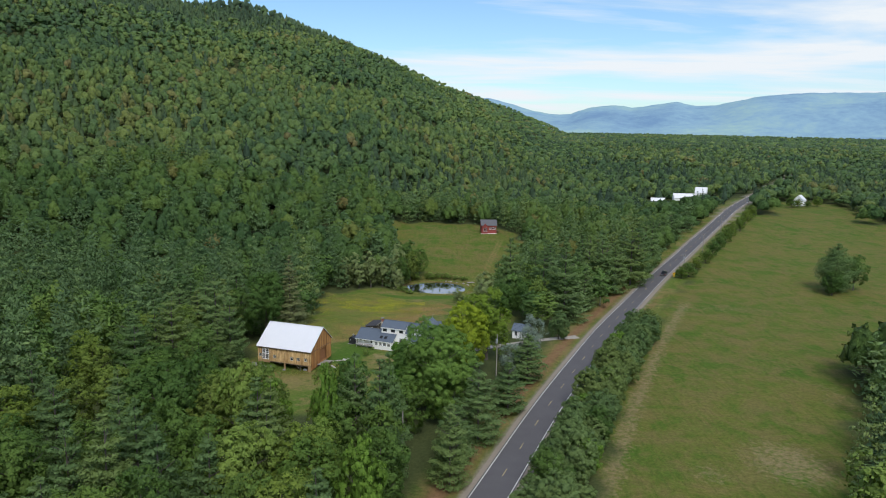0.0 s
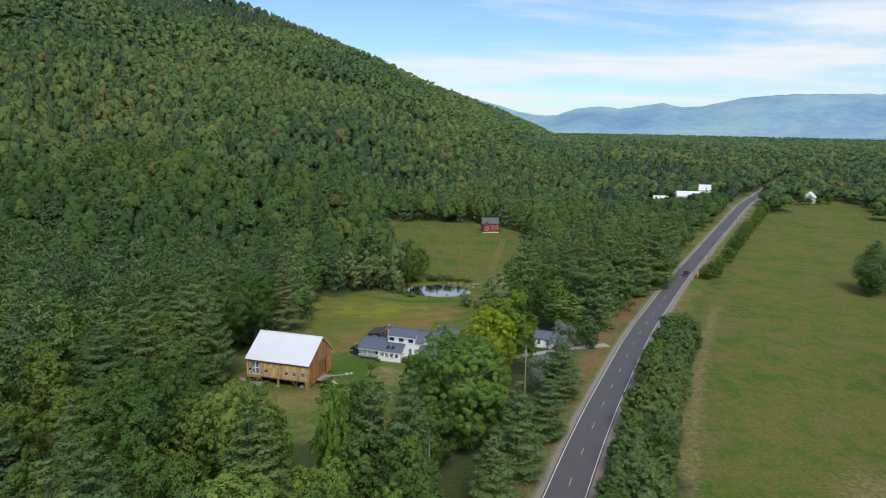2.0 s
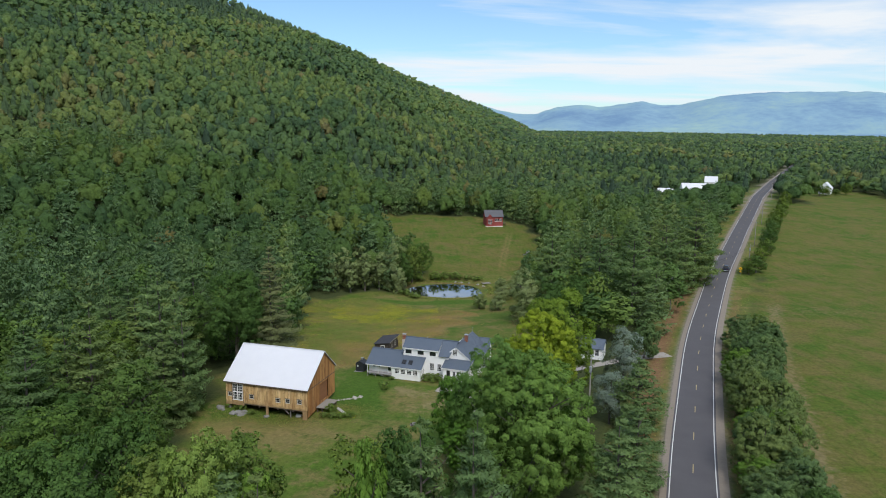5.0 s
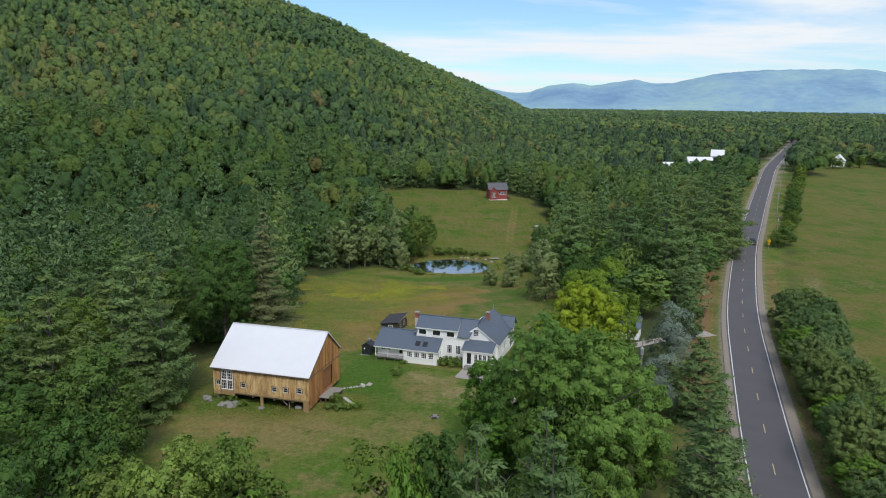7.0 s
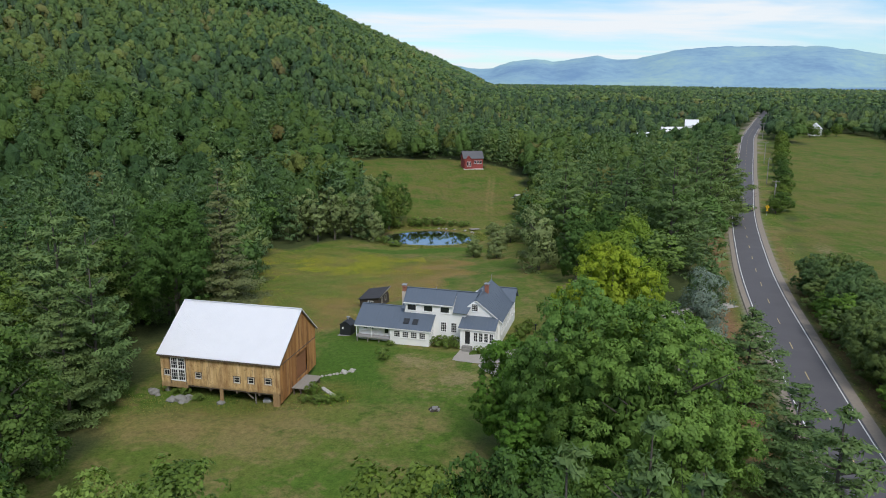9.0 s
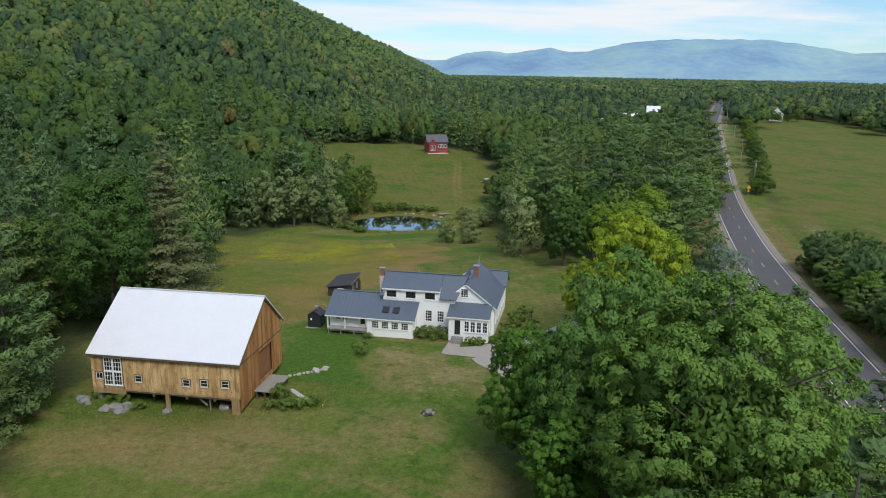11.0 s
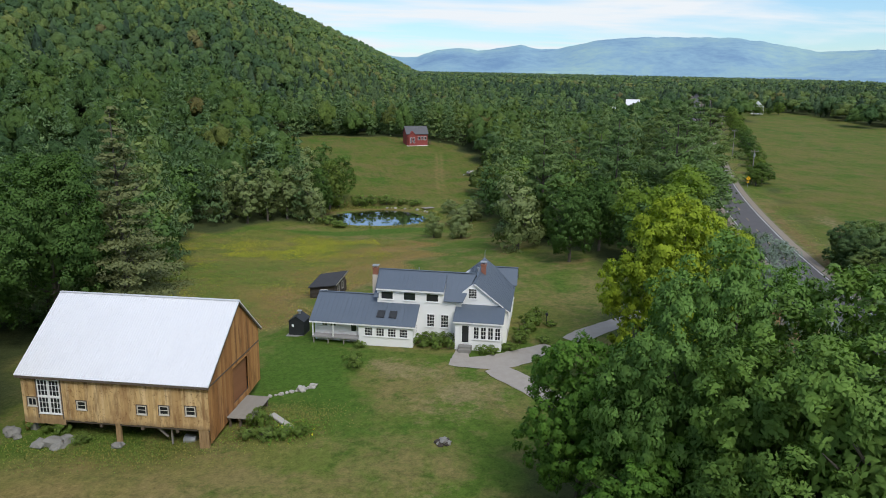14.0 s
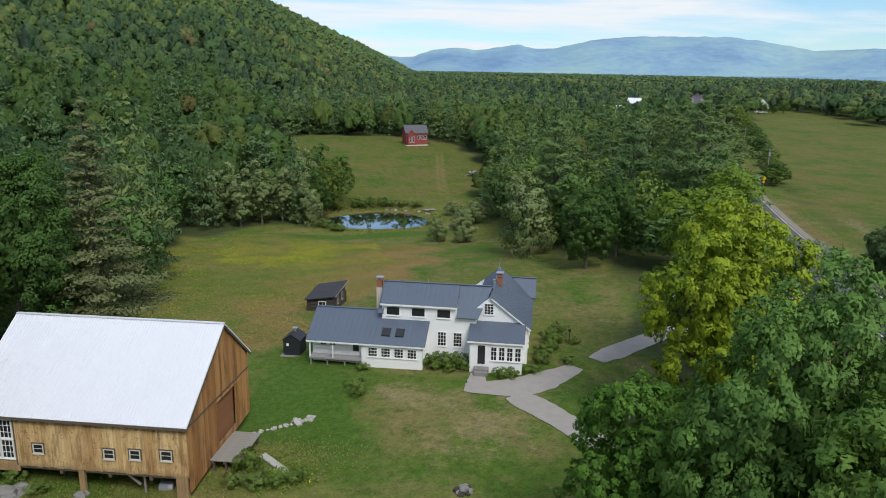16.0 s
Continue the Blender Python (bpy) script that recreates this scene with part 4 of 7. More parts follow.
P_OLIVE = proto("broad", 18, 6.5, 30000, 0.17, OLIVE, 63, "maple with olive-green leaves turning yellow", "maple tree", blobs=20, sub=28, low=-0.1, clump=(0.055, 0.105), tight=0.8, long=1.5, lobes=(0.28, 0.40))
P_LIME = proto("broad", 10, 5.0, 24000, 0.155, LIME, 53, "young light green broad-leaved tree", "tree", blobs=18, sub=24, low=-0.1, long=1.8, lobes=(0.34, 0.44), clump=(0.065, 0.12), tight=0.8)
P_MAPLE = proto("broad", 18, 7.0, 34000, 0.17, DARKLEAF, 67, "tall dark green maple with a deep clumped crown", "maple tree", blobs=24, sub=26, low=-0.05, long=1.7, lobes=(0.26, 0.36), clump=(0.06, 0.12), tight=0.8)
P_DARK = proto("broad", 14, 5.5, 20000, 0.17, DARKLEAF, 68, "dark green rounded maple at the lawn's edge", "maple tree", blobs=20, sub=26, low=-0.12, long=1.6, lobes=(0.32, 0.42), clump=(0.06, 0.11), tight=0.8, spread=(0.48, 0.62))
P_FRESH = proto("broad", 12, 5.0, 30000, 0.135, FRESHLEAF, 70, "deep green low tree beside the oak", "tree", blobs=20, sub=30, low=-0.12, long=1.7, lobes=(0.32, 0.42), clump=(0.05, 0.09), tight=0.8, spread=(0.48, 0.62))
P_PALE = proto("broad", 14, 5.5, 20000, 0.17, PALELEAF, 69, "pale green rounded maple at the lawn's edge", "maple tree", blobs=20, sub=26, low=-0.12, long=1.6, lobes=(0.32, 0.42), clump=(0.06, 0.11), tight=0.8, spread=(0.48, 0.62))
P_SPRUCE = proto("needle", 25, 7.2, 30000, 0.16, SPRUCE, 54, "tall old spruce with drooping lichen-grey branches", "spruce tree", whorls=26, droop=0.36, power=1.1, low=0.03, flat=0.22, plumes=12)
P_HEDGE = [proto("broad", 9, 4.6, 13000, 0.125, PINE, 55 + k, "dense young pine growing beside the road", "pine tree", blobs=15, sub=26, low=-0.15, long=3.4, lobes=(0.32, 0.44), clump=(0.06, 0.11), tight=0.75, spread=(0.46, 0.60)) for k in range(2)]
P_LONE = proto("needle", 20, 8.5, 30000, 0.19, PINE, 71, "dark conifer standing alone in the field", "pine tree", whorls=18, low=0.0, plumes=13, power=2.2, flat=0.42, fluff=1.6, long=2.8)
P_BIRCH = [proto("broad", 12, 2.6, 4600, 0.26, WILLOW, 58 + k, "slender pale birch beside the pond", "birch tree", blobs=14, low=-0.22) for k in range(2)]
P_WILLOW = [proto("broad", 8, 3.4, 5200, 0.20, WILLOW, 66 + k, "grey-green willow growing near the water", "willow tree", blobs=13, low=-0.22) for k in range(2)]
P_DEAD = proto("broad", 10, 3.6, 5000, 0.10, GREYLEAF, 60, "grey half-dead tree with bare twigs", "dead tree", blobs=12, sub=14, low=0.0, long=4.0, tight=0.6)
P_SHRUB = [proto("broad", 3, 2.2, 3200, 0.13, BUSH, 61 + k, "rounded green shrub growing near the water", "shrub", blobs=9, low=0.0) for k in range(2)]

TAKEN = []


def grow(p, x, y, H, R, **kw):
    TAKEN.append((x, y, R))
    return plant(p, x, y, H, R, **kw)


def reach_to(p, x, y, top, R, **kw):
    """A tree whose tip stands at the given height above the road's level."""
    return grow(p, x, y, top - ground_z(x, y), R, **kw)


# trees that stand out, one by one
BIG = "large trees by the house"
reach_to(P_OAK, -3.5, 160.5, 20.2, 7.6, group=BIG)
reach_to(P_OAK2, -1.2, 151.8, 19.5, 9.0, group=BIG)
reach_to(P_FRESH, -10.0, 166.0, 12.6, 4.6, group=BIG)
reach_to(P_FRESH, -9.4, 159.0, 9.5, 4.2, group=BIG)
reach_to(P_FRESH, -1.0, 171.0, 9.0, 4.4, group=BIG)
reach_to(P_YELLOW, 5.4, 181.0, 19.2, 6.6, group=BIG)
reach_to(P_OLIVE, 11.4, 192.0, 20.2, 7.4, group=BIG)
BACK = "trees behind the barn"
reach_to(P_SPRUCE, -46.0, 208.5, 26.0, 8.0, group=BACK)
reach_to(P_MAPLE, -53.0, 207.5, 20.6, 7.6, label="leafy dark maple standing behind the barn", group=BACK)
reach_to(P_HEMLOCK, -58.0, 178.5, 15.8, 5.8, group=BACK)
reach_to(P_HEMLOCK, -59.3, 168.5, 11.5, 5.2, group=BACK)
reach_to(P_PINE[1], -61.0, 187.0, 25.0, 7.4, label="tall white pine at the lawn's edge", group=BACK)
grow(P_PINE[3], -69.5, 178.0, 21.5, 6.6, label="tall white pine at the lawn's edge", group=BACK)
grow(P_PINE[0], -64.0, 203.0, 20.5, 6.2, label="tall white pine at the lawn's edge", group=BACK)
grow(P_DARK, -64.0, 160.0, 13.0, 5.4, group=BACK)
ROADSIDE = "trees by the road"
grow(P_DEAD, 23.7, 192.4, 12.8, 4.2, group=ROADSIDE)
grow(P_DEAD, 16.6, 177.0, 9.5, 3.2, group=ROADSIDE)
reach_to(P_PINE[2], 20.6, 174.5, 12.9, 5.4, group=ROADSIDE)
reach_to(P_PINE[1], -11.6, 123.5, 23.0, 5.8, group=ROADSIDE)
reach_to(P_PINE[3], 6.6, 139.5, 16.6, 6.0, group=ROADSIDE)
grow(P_PINE[0], 14.0, 155.0, 12.0, 5.4, group=ROADSIDE)
reach_to(P_PINE[2], 0.8, 120.5, 16.0, 4.6, group=ROADSIDE)
reach_to(P_HEDGE[0], 34.5, 212.5, 9.0, 3.6, label="small bushy pine at the edge of the road", group=ROADSIDE)
EDGE = "trees at the lawn's edge"
reach_to(P_DARK, -17.4, 131.5, 19.4, 5.2, group=EDGE)
reach_to(P_LIME, -21.6, 125.0, 20.8, 2.9, label="narrow fresh green tree at the lawn's edge", group=EDGE)
reach_to(P_PALE, -20.5, 114.0, 15.5, 4.4, group=EDGE)
reach_to(P_LIME, -32.4, 127.5, 16.6, 4.5, label="fresh green rounded tree at the lawn's edge", group=EDGE)
reach_to(P_PALE, -38.0, 130.5, 19.1, 5.6, group=EDGE)
reach_to(P_DARK, -52.2, 130.5, 18.7, 6.6, group=EDGE)
reach_to(P_DARK, -49.6, 139.5, 17.6, 5.4, group=EDGE)
reach_to(P_PALE, -31.0, 106.0, 17.6, 7.0, label="broad light green tree at the forest's edge", group=EDGE)
reach_to(P_PINE[0], -51.0, 103.5, 20.4, 5.8, group=EDGE)
reach_to(P_PINE[2], -42.0, 100.5, 20.0, 5.4, group=EDGE)
reach_to(P_LIME, -12.6, 103.5, 17.0, 4.0, label="bright fresh green tree at the forest's edge", group=EDGE)
reach_to(P_BROAD[1], -8.0, 141.0, 12.0, 4.8, group=EDGE)
reach_to(P_PINE[3], 2.0, 130.5, 12.5, 4.4, group=ROADSIDE)
TALL = "tall pines by the road"
reach_to(P_PINE[0], 41.2, 243.0, 25.7, 8.0, label="very tall broad white pine beside the mown lawn", group=TALL)
reach_to(P_PINE[1], 24.5, 266.0, 23.9, 7.6, label="very tall broad white pine beside the mown lawn", group=TALL)
reach_to(P_PINE[3], 35.5, 255.0, 23.0, 6.8, label="very tall broad white pine beside the mown lawn", group=TALL)
for k, (x, y, H) in enumerate([(35, 274, 21), (42, 283, 22), (49, 262, 22), (55, 272, 24), (60, 271, 26.5), (61, 285, 23), (37, 291, 22), (67, 294, 20), (50, 294, 22), (58, 300, 22), (49, 248, 18), (72, 306, 20), (62, 312, 21), (44, 305, 21), (30, 283, 18), (86, 319, 18), (79, 312, 19), (93, 331, 18), (84, 333, 18), (100, 344, 17), (107, 357, 17), (97, 352, 17), (114, 370, 16), (122, 384, 15)]):
    grow(P_PINE[k % 4], x, y, H, 5.0 if H < 19 else (5.8 if H < 23.5 else 6.8), label="very tall white pine standing beside the road", group="tall pines by the road")
for x, y, H, R in [(75, 285.5, 25.5, 8.8), (81, 298, 25, 7.8), (87, 310, 24, 7.2), (93.5, 322, 22.5, 6.6), (66, 275, 22, 7.0)]:
    grow(P_PINE[int(x) % 4], x, y, H, R, label="broad white pine leaning its branches over the road edge", group="tall pines by the road")
reach_to(P_WILLOW[0], 15.3, 254.0, 12.0, 5.6, label="spreading brownish-green tree beside the mown lawn", group="trees by the lawn")
reach_to(P_DARK, 18.6, 236.5, 12.0, 5.2, label="dark green spreading tree beside the mown lawn", group="trees by the lawn")
reach_to(P_DARK, 27.0, 243.0, 12.5, 5.0, label="dark green spreading tree beside the mown lawn", group="trees by the lawn")
grow(P_LONE, 156.5, 283.0, 20.0, 8.0, group="trees in the field")
grow(P_BROAD[0], 165.0, 285.0, 15.0, 6.0, label="round tree beside the conifer in the field", group="trees in the field")
grow(P_DARK, 152.0, 276.5, 10.0, 4.6, label="low round tree beside the conifer in the field", group="trees in the field")
for k, (x, y, H, R) in enumerate([(-44, 313, 14, 3.0), (-38, 312, 13, 2.8), (-33, 314, 14, 3.0), (-41, 319, 15, 3.2), (-28, 316, 13, 3.0), (-35, 321, 15, 3.2)]):
    grow(P_BIRCH[k % 2], x, y, H, R, group="birches by the pond")
for k, (x, y, H, R) in enumerate([(-21.5, 313, 11, 4.0), (-19, 320, 14, 4.4), (-16, 328, 14.5, 4.8), (-22, 329, 17, 5.0), (-12.5, 334, 14, 4.8), (-26, 320, 14, 4.6), (-18, 337, 17, 5.2)]):
    grow((P_WILLOW + P_BROAD)[(k * 2) % 5], x, y, H, R, group="trees by the pond")
for x, y, H, R in [(5.5, 286.5, 6.2, 2.6), (11, 282, 5.0, 3.0), (14.5, 300, 5.2, 3.2), (19.5, 305, 6.0, 3.4), (17, 318, 4.0, 2.6)]:
    grow(P_WILLOW[int(x) % 2], x, y, H, R, name="shrub", label="grey-green willow shrub growing near the water", group="shrubs by the pond")
for x, y, H, R in [(-7, 333, 3.4, 2.8), (-3, 334, 2.8, 2.6), (1, 333.5, 3.0, 2.6), (-13, 331, 3.0, 2.6), (5, 332.5, 2.0, 2.2), (9, 330.5, 1.8, 2.2), (-18, 308, 2.4, 2.4), (-15, 304.5, 1.8, 2.2)]:
    grow(P_SHRUB[int(x) % 2], x, y, H, R, name="shrub", group="shrubs by the pond")
# young pines between road and field
rnd = random.Random(5)
y = 74.0
while y < 226:
    for off in (9.0, 12.8):
        o = off + rnd.uniform(-0.9, 0.9)
        yy = y + rnd.uniform(-1.5, 1.5)
        x = float(road_x(yy)) + o * 1.08
        big = rnd.uniform(5.5, 10.0)
        if rnd.random() < 0.28:
            grow(P_LIME if rnd.random() < 0.6 else P_BROAD[rnd.randrange(4)], x, yy, big * 0.9, rnd.uniform(2.8, 4.2), group="trees between road and field")
        else:
            grow(P_HEDGE[rnd.randrange(2)], x, yy, big, rnd.uniform(3.4, 4.8), group="trees between road and field")
    y += rnd.uniform(3.6, 5.2)
for x, y, H, R in [(105, 304, 6.5, 4.6), (101, 301, 5.0, 3.4), (113, 318, 6, 3.4), (122, 331, 7, 3.8), (131, 347, 8, 4.0), (140, 362, 9, 4.0), (150, 379, 9, 4.2), (159, 395, 9, 4.0), (171, 412, 9, 4), (182, 432, 10, 4), (193, 450, 10, 4)]:
    grow(P_BROAD[int(y) % 4], x, y, H, R, label="bushy green tree beside the road", group="trees between road and field")

for x, y, H, R in [(250, 506, 6.5, 3.6), (258, 508, 4.5, 3.0), (266, 510, 8, 4.2), (244, 503, 8, 4.2), (172, 492, 6, 3.5), (188, 560, 7, 4.0), (205, 575, 6, 3.6)]:
    grow(P_BROAD[int(x) % 4], x, y, H, R, label="bushy green tree before a white house", group="trees by the far houses")
BUILT = [(-40.4, 190.3, 12), (-12, 204, 16), (24.5, 214, 6), (25.5, 421, 9), (214, 597, 13), (198, 590, 13), (176, 590, 10), (205, 570, 10), (180, 570, 10), (195, 545, 8), (172, 500, 7), (162, 512, 8), (155, 490, 6), (257, 518, 9), (246, 502, 8)]


def wooded(x, y):
    """Where the forest stands."""
    s = (x - road_x(y)) * 0.9
    open_ = inside(LAWN, x, y) | inside(FIELD, x, y) | inside(SMALL_FIELD, x, y) | inside(YARD, x, y) | inside(FIELD_YARD, x, y)
    open_ |= (np.abs(s) < np.where(y < 300, 10.5, 8.5)) & (y < 760)
    open_ |= (s > 0) & (s < 18) & (y < 470)
    open_ |= np.hypot((x - POND[0]) / POND[2], (y - POND[1]) / POND[3]) < 1.35
    open_ |= (x > -12) & (x < 17) & (y > 150) & (y < 214)
    open_ |= (x > -54) & (x < -6) & (y > 140) & (y < 186)
    open_ |= (x > -15) & (x < 10) & (y > 131) & (y < 152)
    open_ |= (x > -30) & (x < -23) & (y > 114) & (y < 152)
    open_ |= (x > 14) & (x < 40) & (y > 174) & (y < 222)
    for bx, by, br in BUILT:
        open_ |= np.hypot(x - bx, y - by) < br
    for bx, by, br in TAKEN:
        open_ |= np.hypot(x - bx, y - by) < br * 0.8
    return ~open_


def jittered(x0, x1, y0, y1, step, seed):
    rng = np.random.default_rng(seed)
    gx, gy = np.meshgrid(np.arange(x0, x1, step), np.arange(y0, y1, step))
    x = gx.ravel() + rng.uniform(-0.42, 0.42, gx.size) * step
    y = gy.ravel() + rng.uniform(-0.42, 0.42, gx.size) * step
    keep = wooded(x, y) & (x > -45 - 0.72 * y) & (x < 70 + 0.92 * y)
    return x[keep], y[keep], rng


def near_zone(x, y):
    return (x > -84) & (x < 45) & (y > 74) & (y < 226)


# nearest stretch of the forest: every tree a thing
fx, fy, rng = jittered(-100, 60, 66, 240, 9.0, 71)
patch = np.sin(fx * 0.05 + 1) + np.sin(fy * 0.043 + fx * 0.02)
for x, y, pt in zip(fx, fy, patch):
    if not near_zone(x, y):
        continue
    pine = rng.random() < (0.62 if pt > -0.2 else 0.34)
    q = float(rng.uniform(0.8, 1.2))
    if pine:
        plant(P_PINE[int(rng.integers(4))], x, y, 20.0 * q, float(rng.uniform(4.6, 6.4)), group="forest pines")
    else:
        plant(P_BROAD[int(rng.integers(4))], x, y, 15.0 * q, float(rng.uniform(4.6, 6.6)), group="forest broad-leaved trees")


def scatter(name, protos, px, py, hs, rs, tint, rng, material, label):
    """Joins one tree at each place into one mesh."""
    which = rng.integers(0, len(protos), len(px))
    Vs, Fs, Ss, Ns, Ts, base = [], [], [], [], [], 0
    pz = height(px, py)
    for k, (V, F, sp, N, H, R) in enumerate(protos):
        idx = np.nonzero(which == k)[0]
        if not len(idx):
            continue
        a = rng.uniform(0, 2 * np.pi, len(idx))
        c, s = np.cos(a)[:, None], np.sin(a)[:, None]
        r, h = (rs[idx] / R)[:, None], (hs[idx] / H)[:, None]
        x = (V[None, :, 0] * c - V[None, :, 1] * s) * r + px[idx][:, None]
        y = (V[None, :, 0] * s + V[None, :, 1] * c) * r + py[idx][:, None]
        z = V[None, :, 2] * h + pz[idx][:, None]
        Vs.append(np.stack([x, y, z], -1).reshape(-1, 3))
        Fs.append((F[None] + (np.arange(len(idx)) * len(V))[:, None, None]).reshape(-1, F.shape[1]) + base)
        Ss.append(np.tile(sp, len(idx)))
        Ns.append(np.stack([N[None, :, 0] * c - N[None, :, 1] * s, N[None, :, 0] * s + N[None, :, 1] * c, np.broadcast_to(N[None, :, 2], x.shape)], -1).reshape(-1, 3))
        Ts.append(np.repeat(tint[idx], len(V)))
        base += len(idx) * len(V)
    if not Vs:
        return None
    ob = new(name, leaves_mesh(name, np.concatenate(Vs), np.concatenate(Fs), np.concatenate(Ss), np.concatenate(Ns), np.concatenate(Ts), material))
    return tagged(ob, label, "forest", kind="stuff")


def stand(x, y, rng):
    """Kind of tree, tone and size vary from stand to stand as well as from tree to tree."""
    slow = np.sin(x * 0.021 + 0.7) + np.sin(y * 0.019 + x * 0.010) + 0.7 * np.sin(x * 0.006 - y * 0.008 + 2)
    tone = np.clip(0.46 + 0.14 * slow + rng.normal(size=len(x)) * 0.22, 0.0, 0.97)
    tone[rng.random(len(x)) < 0.006] = 1.0
    return slow, tone


# the forest further off
mx, my, rng = jittered(-420, 420, 30, 560, 7.7, 72)
edge = 520 + 25 * np.sin(mx * 0.06) + 20 * np.sin(my * 0.05 + mx * 0.02)
keep = ~near_zone(mx, my) & (np.hypot(mx, my) < edge) & (my > 40)
mx, my = mx[keep], my[keep]
slow, tone = stand(mx, my, rng)
pines = rng.random(len(mx)) < np.where(slow > 0.2, 0.58, 0.28) + 0.30 * (mx < -30) * (my < 330)
q = rng.uniform(0.72, 1.28, len(mx))
wide = rng.uniform(4.2, 6.8, len(mx))
close = (np.hypot(mx + 28, my - 130) < 200) & (mx < 100) & (mx > -150 - 0.2 * my)
low = 1 - 0.22 * ((mx > 95) & (my > 330))
for sel, n, leaf, lobes, sub, sprays, seed in ((close, 1150, 0.44, 8, 2, 620, 81), (~close, 360, 0.72, 6, 1, 260, 181)):
    b, p = sel & ~pines, sel & pines
    if sub == 2:
        heads = [(*broadleaf(13, 4.6, 1300, 0.42, np.random.default_rng(seed + k), blobs=14, low=-0.1, sub=14, tight=0.6, lobes=(0.30, 0.42), spread=(0.44, 0.60), clump=(0.09, 0.15), dome=1.0), 13, 4.6) for k in range(6)]
    else:
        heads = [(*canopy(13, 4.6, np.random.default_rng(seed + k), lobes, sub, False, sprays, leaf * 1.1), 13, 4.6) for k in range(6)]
    spires = [(*needle(16, 4.6, n, leaf * 0.66, np.random.default_rng(seed + 10 + k), whorls=9, low=0.05, plumes=9, long=2.6, power=1.6, fluff=1.05), 16, 4.6) for k in range(6)]
    scatter("forest", heads, mx[b], my[b], 13.5 * (q * low)[b], wide[b], tone[b], rng, NEARWOODS if sub == 2 else WOODS, "dense broad-leaved woodland covering the valley side")
    scatter("forest", spires, mx[p], my[p], ((18.5 + 5 * (mx < -40) * (my < 320)) * q * low)[p], wide[p] * 0.95, tone[p], rng, PINEWOODS, "stand of tall white pines on the valley side")


def far_ring(r0, r1, step, lobes, sub, seed, grow_r, sprays, leaf):
    x, y, rng = jittered(-1500, 1500, 120, 2600, step, seed)
    r = np.hypot(x, y)
    if r0 == 520:
        r = r - 25 * np.sin(x * 0.06) - 20 * np.sin(y * 0.05 + x * 0.02)
    keep = (r >= r0) & (r < r1) & (x < 0.86 * y) & (x > -0.78 * y)
    x, y = x[keep], y[keep]
    slow, tone = stand(x, y, rng)
    up = mountain(x, y)
    con = rng.random(len(x)) < np.where(slow > 0.9, 0.28, 0.08) + 0.80 * sst(165, 215, up) + 0.30 * (1 - sst(5, 40, up))
    q = rng.uniform(0.75, 1.3, len(x))
    rad = step * grow_r * rng.uniform(0.7, 1.35, len(x))
    b = ~con
    make = lambda k, pointed: (*canopy(13, 4.6, np.random.default_rng(seed + k), lobes, sub, pointed, sprays, leaf), 13, 4.6)  # noqa: E731
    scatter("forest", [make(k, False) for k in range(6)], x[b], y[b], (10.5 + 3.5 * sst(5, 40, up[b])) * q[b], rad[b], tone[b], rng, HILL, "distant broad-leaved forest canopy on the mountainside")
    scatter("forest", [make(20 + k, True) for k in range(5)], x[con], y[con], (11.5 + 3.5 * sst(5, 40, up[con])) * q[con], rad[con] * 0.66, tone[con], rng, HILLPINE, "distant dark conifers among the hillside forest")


far_ring(520, 900, 9.0, 4, 1, 101, 0.62, 56, 1.2)
far_ring(900, 1500, 11.5, 2, 1, 102, 0.62, 16, 2.0)
far_ring(1500, 2600, 17.0, 1, 1, 103, 0.66, 0, 1.0)


# ---------------------------------------------------------------- windows and doors
def window(parent, x, y, z, w, h, turn=0.0, nx=3, nz=3, label="", name="window", frame_mat=None):
    """A window in a wall that faces -y before the turn; (x, y, z) is the middle of its foot."""
    frame_mat = frame_mat or TRIM
    bm = bmesh.new()
    f = 0.07
    for a in ((-w / 2, -w / 2 + f, 0, h), (w / 2 - f, w / 2, 0, h), (-w / 2 + f, w / 2 - f, 0, f), (-w / 2 + f, w / 2 - f, h - f, h)):
        box(bm, a[0], a[1], -0.07, 0.03, a[2], a[3])
    ob = part(name, bm, frame_mat, parent, label, pose(x, y, z, 0, 0, turn))
    bm = bmesh.new()
    box(bm, -w / 2 - 0.05, w / 2 + 0.05, -0.11, 0.0, -0.06, 0.0)
    part("sill", bm, frame_mat, ob)
    if nx * nz > 1:
        bm = bmesh.new()
        for i in range(1, nx):
            u = -w / 2 + w * i / nx
            box(bm, u - 0.016, u + 0.016, -0.045, -0.012, f, h - f)
        for j in range(1, nz):
            v = h * j / nz
            box(bm, -w / 2 + f, w / 2 - f, -0.043, -0.014, v - 0.016, v + 0.016)
        part("glazing_grid", bm, frame_mat, ob)
    bm = bmesh.new()
    box(bm, -w / 2 + f, w / 2 - f, -0.010, 0.02, f, h - f)
    part("pane", bm, GLASS, ob)
    return ob


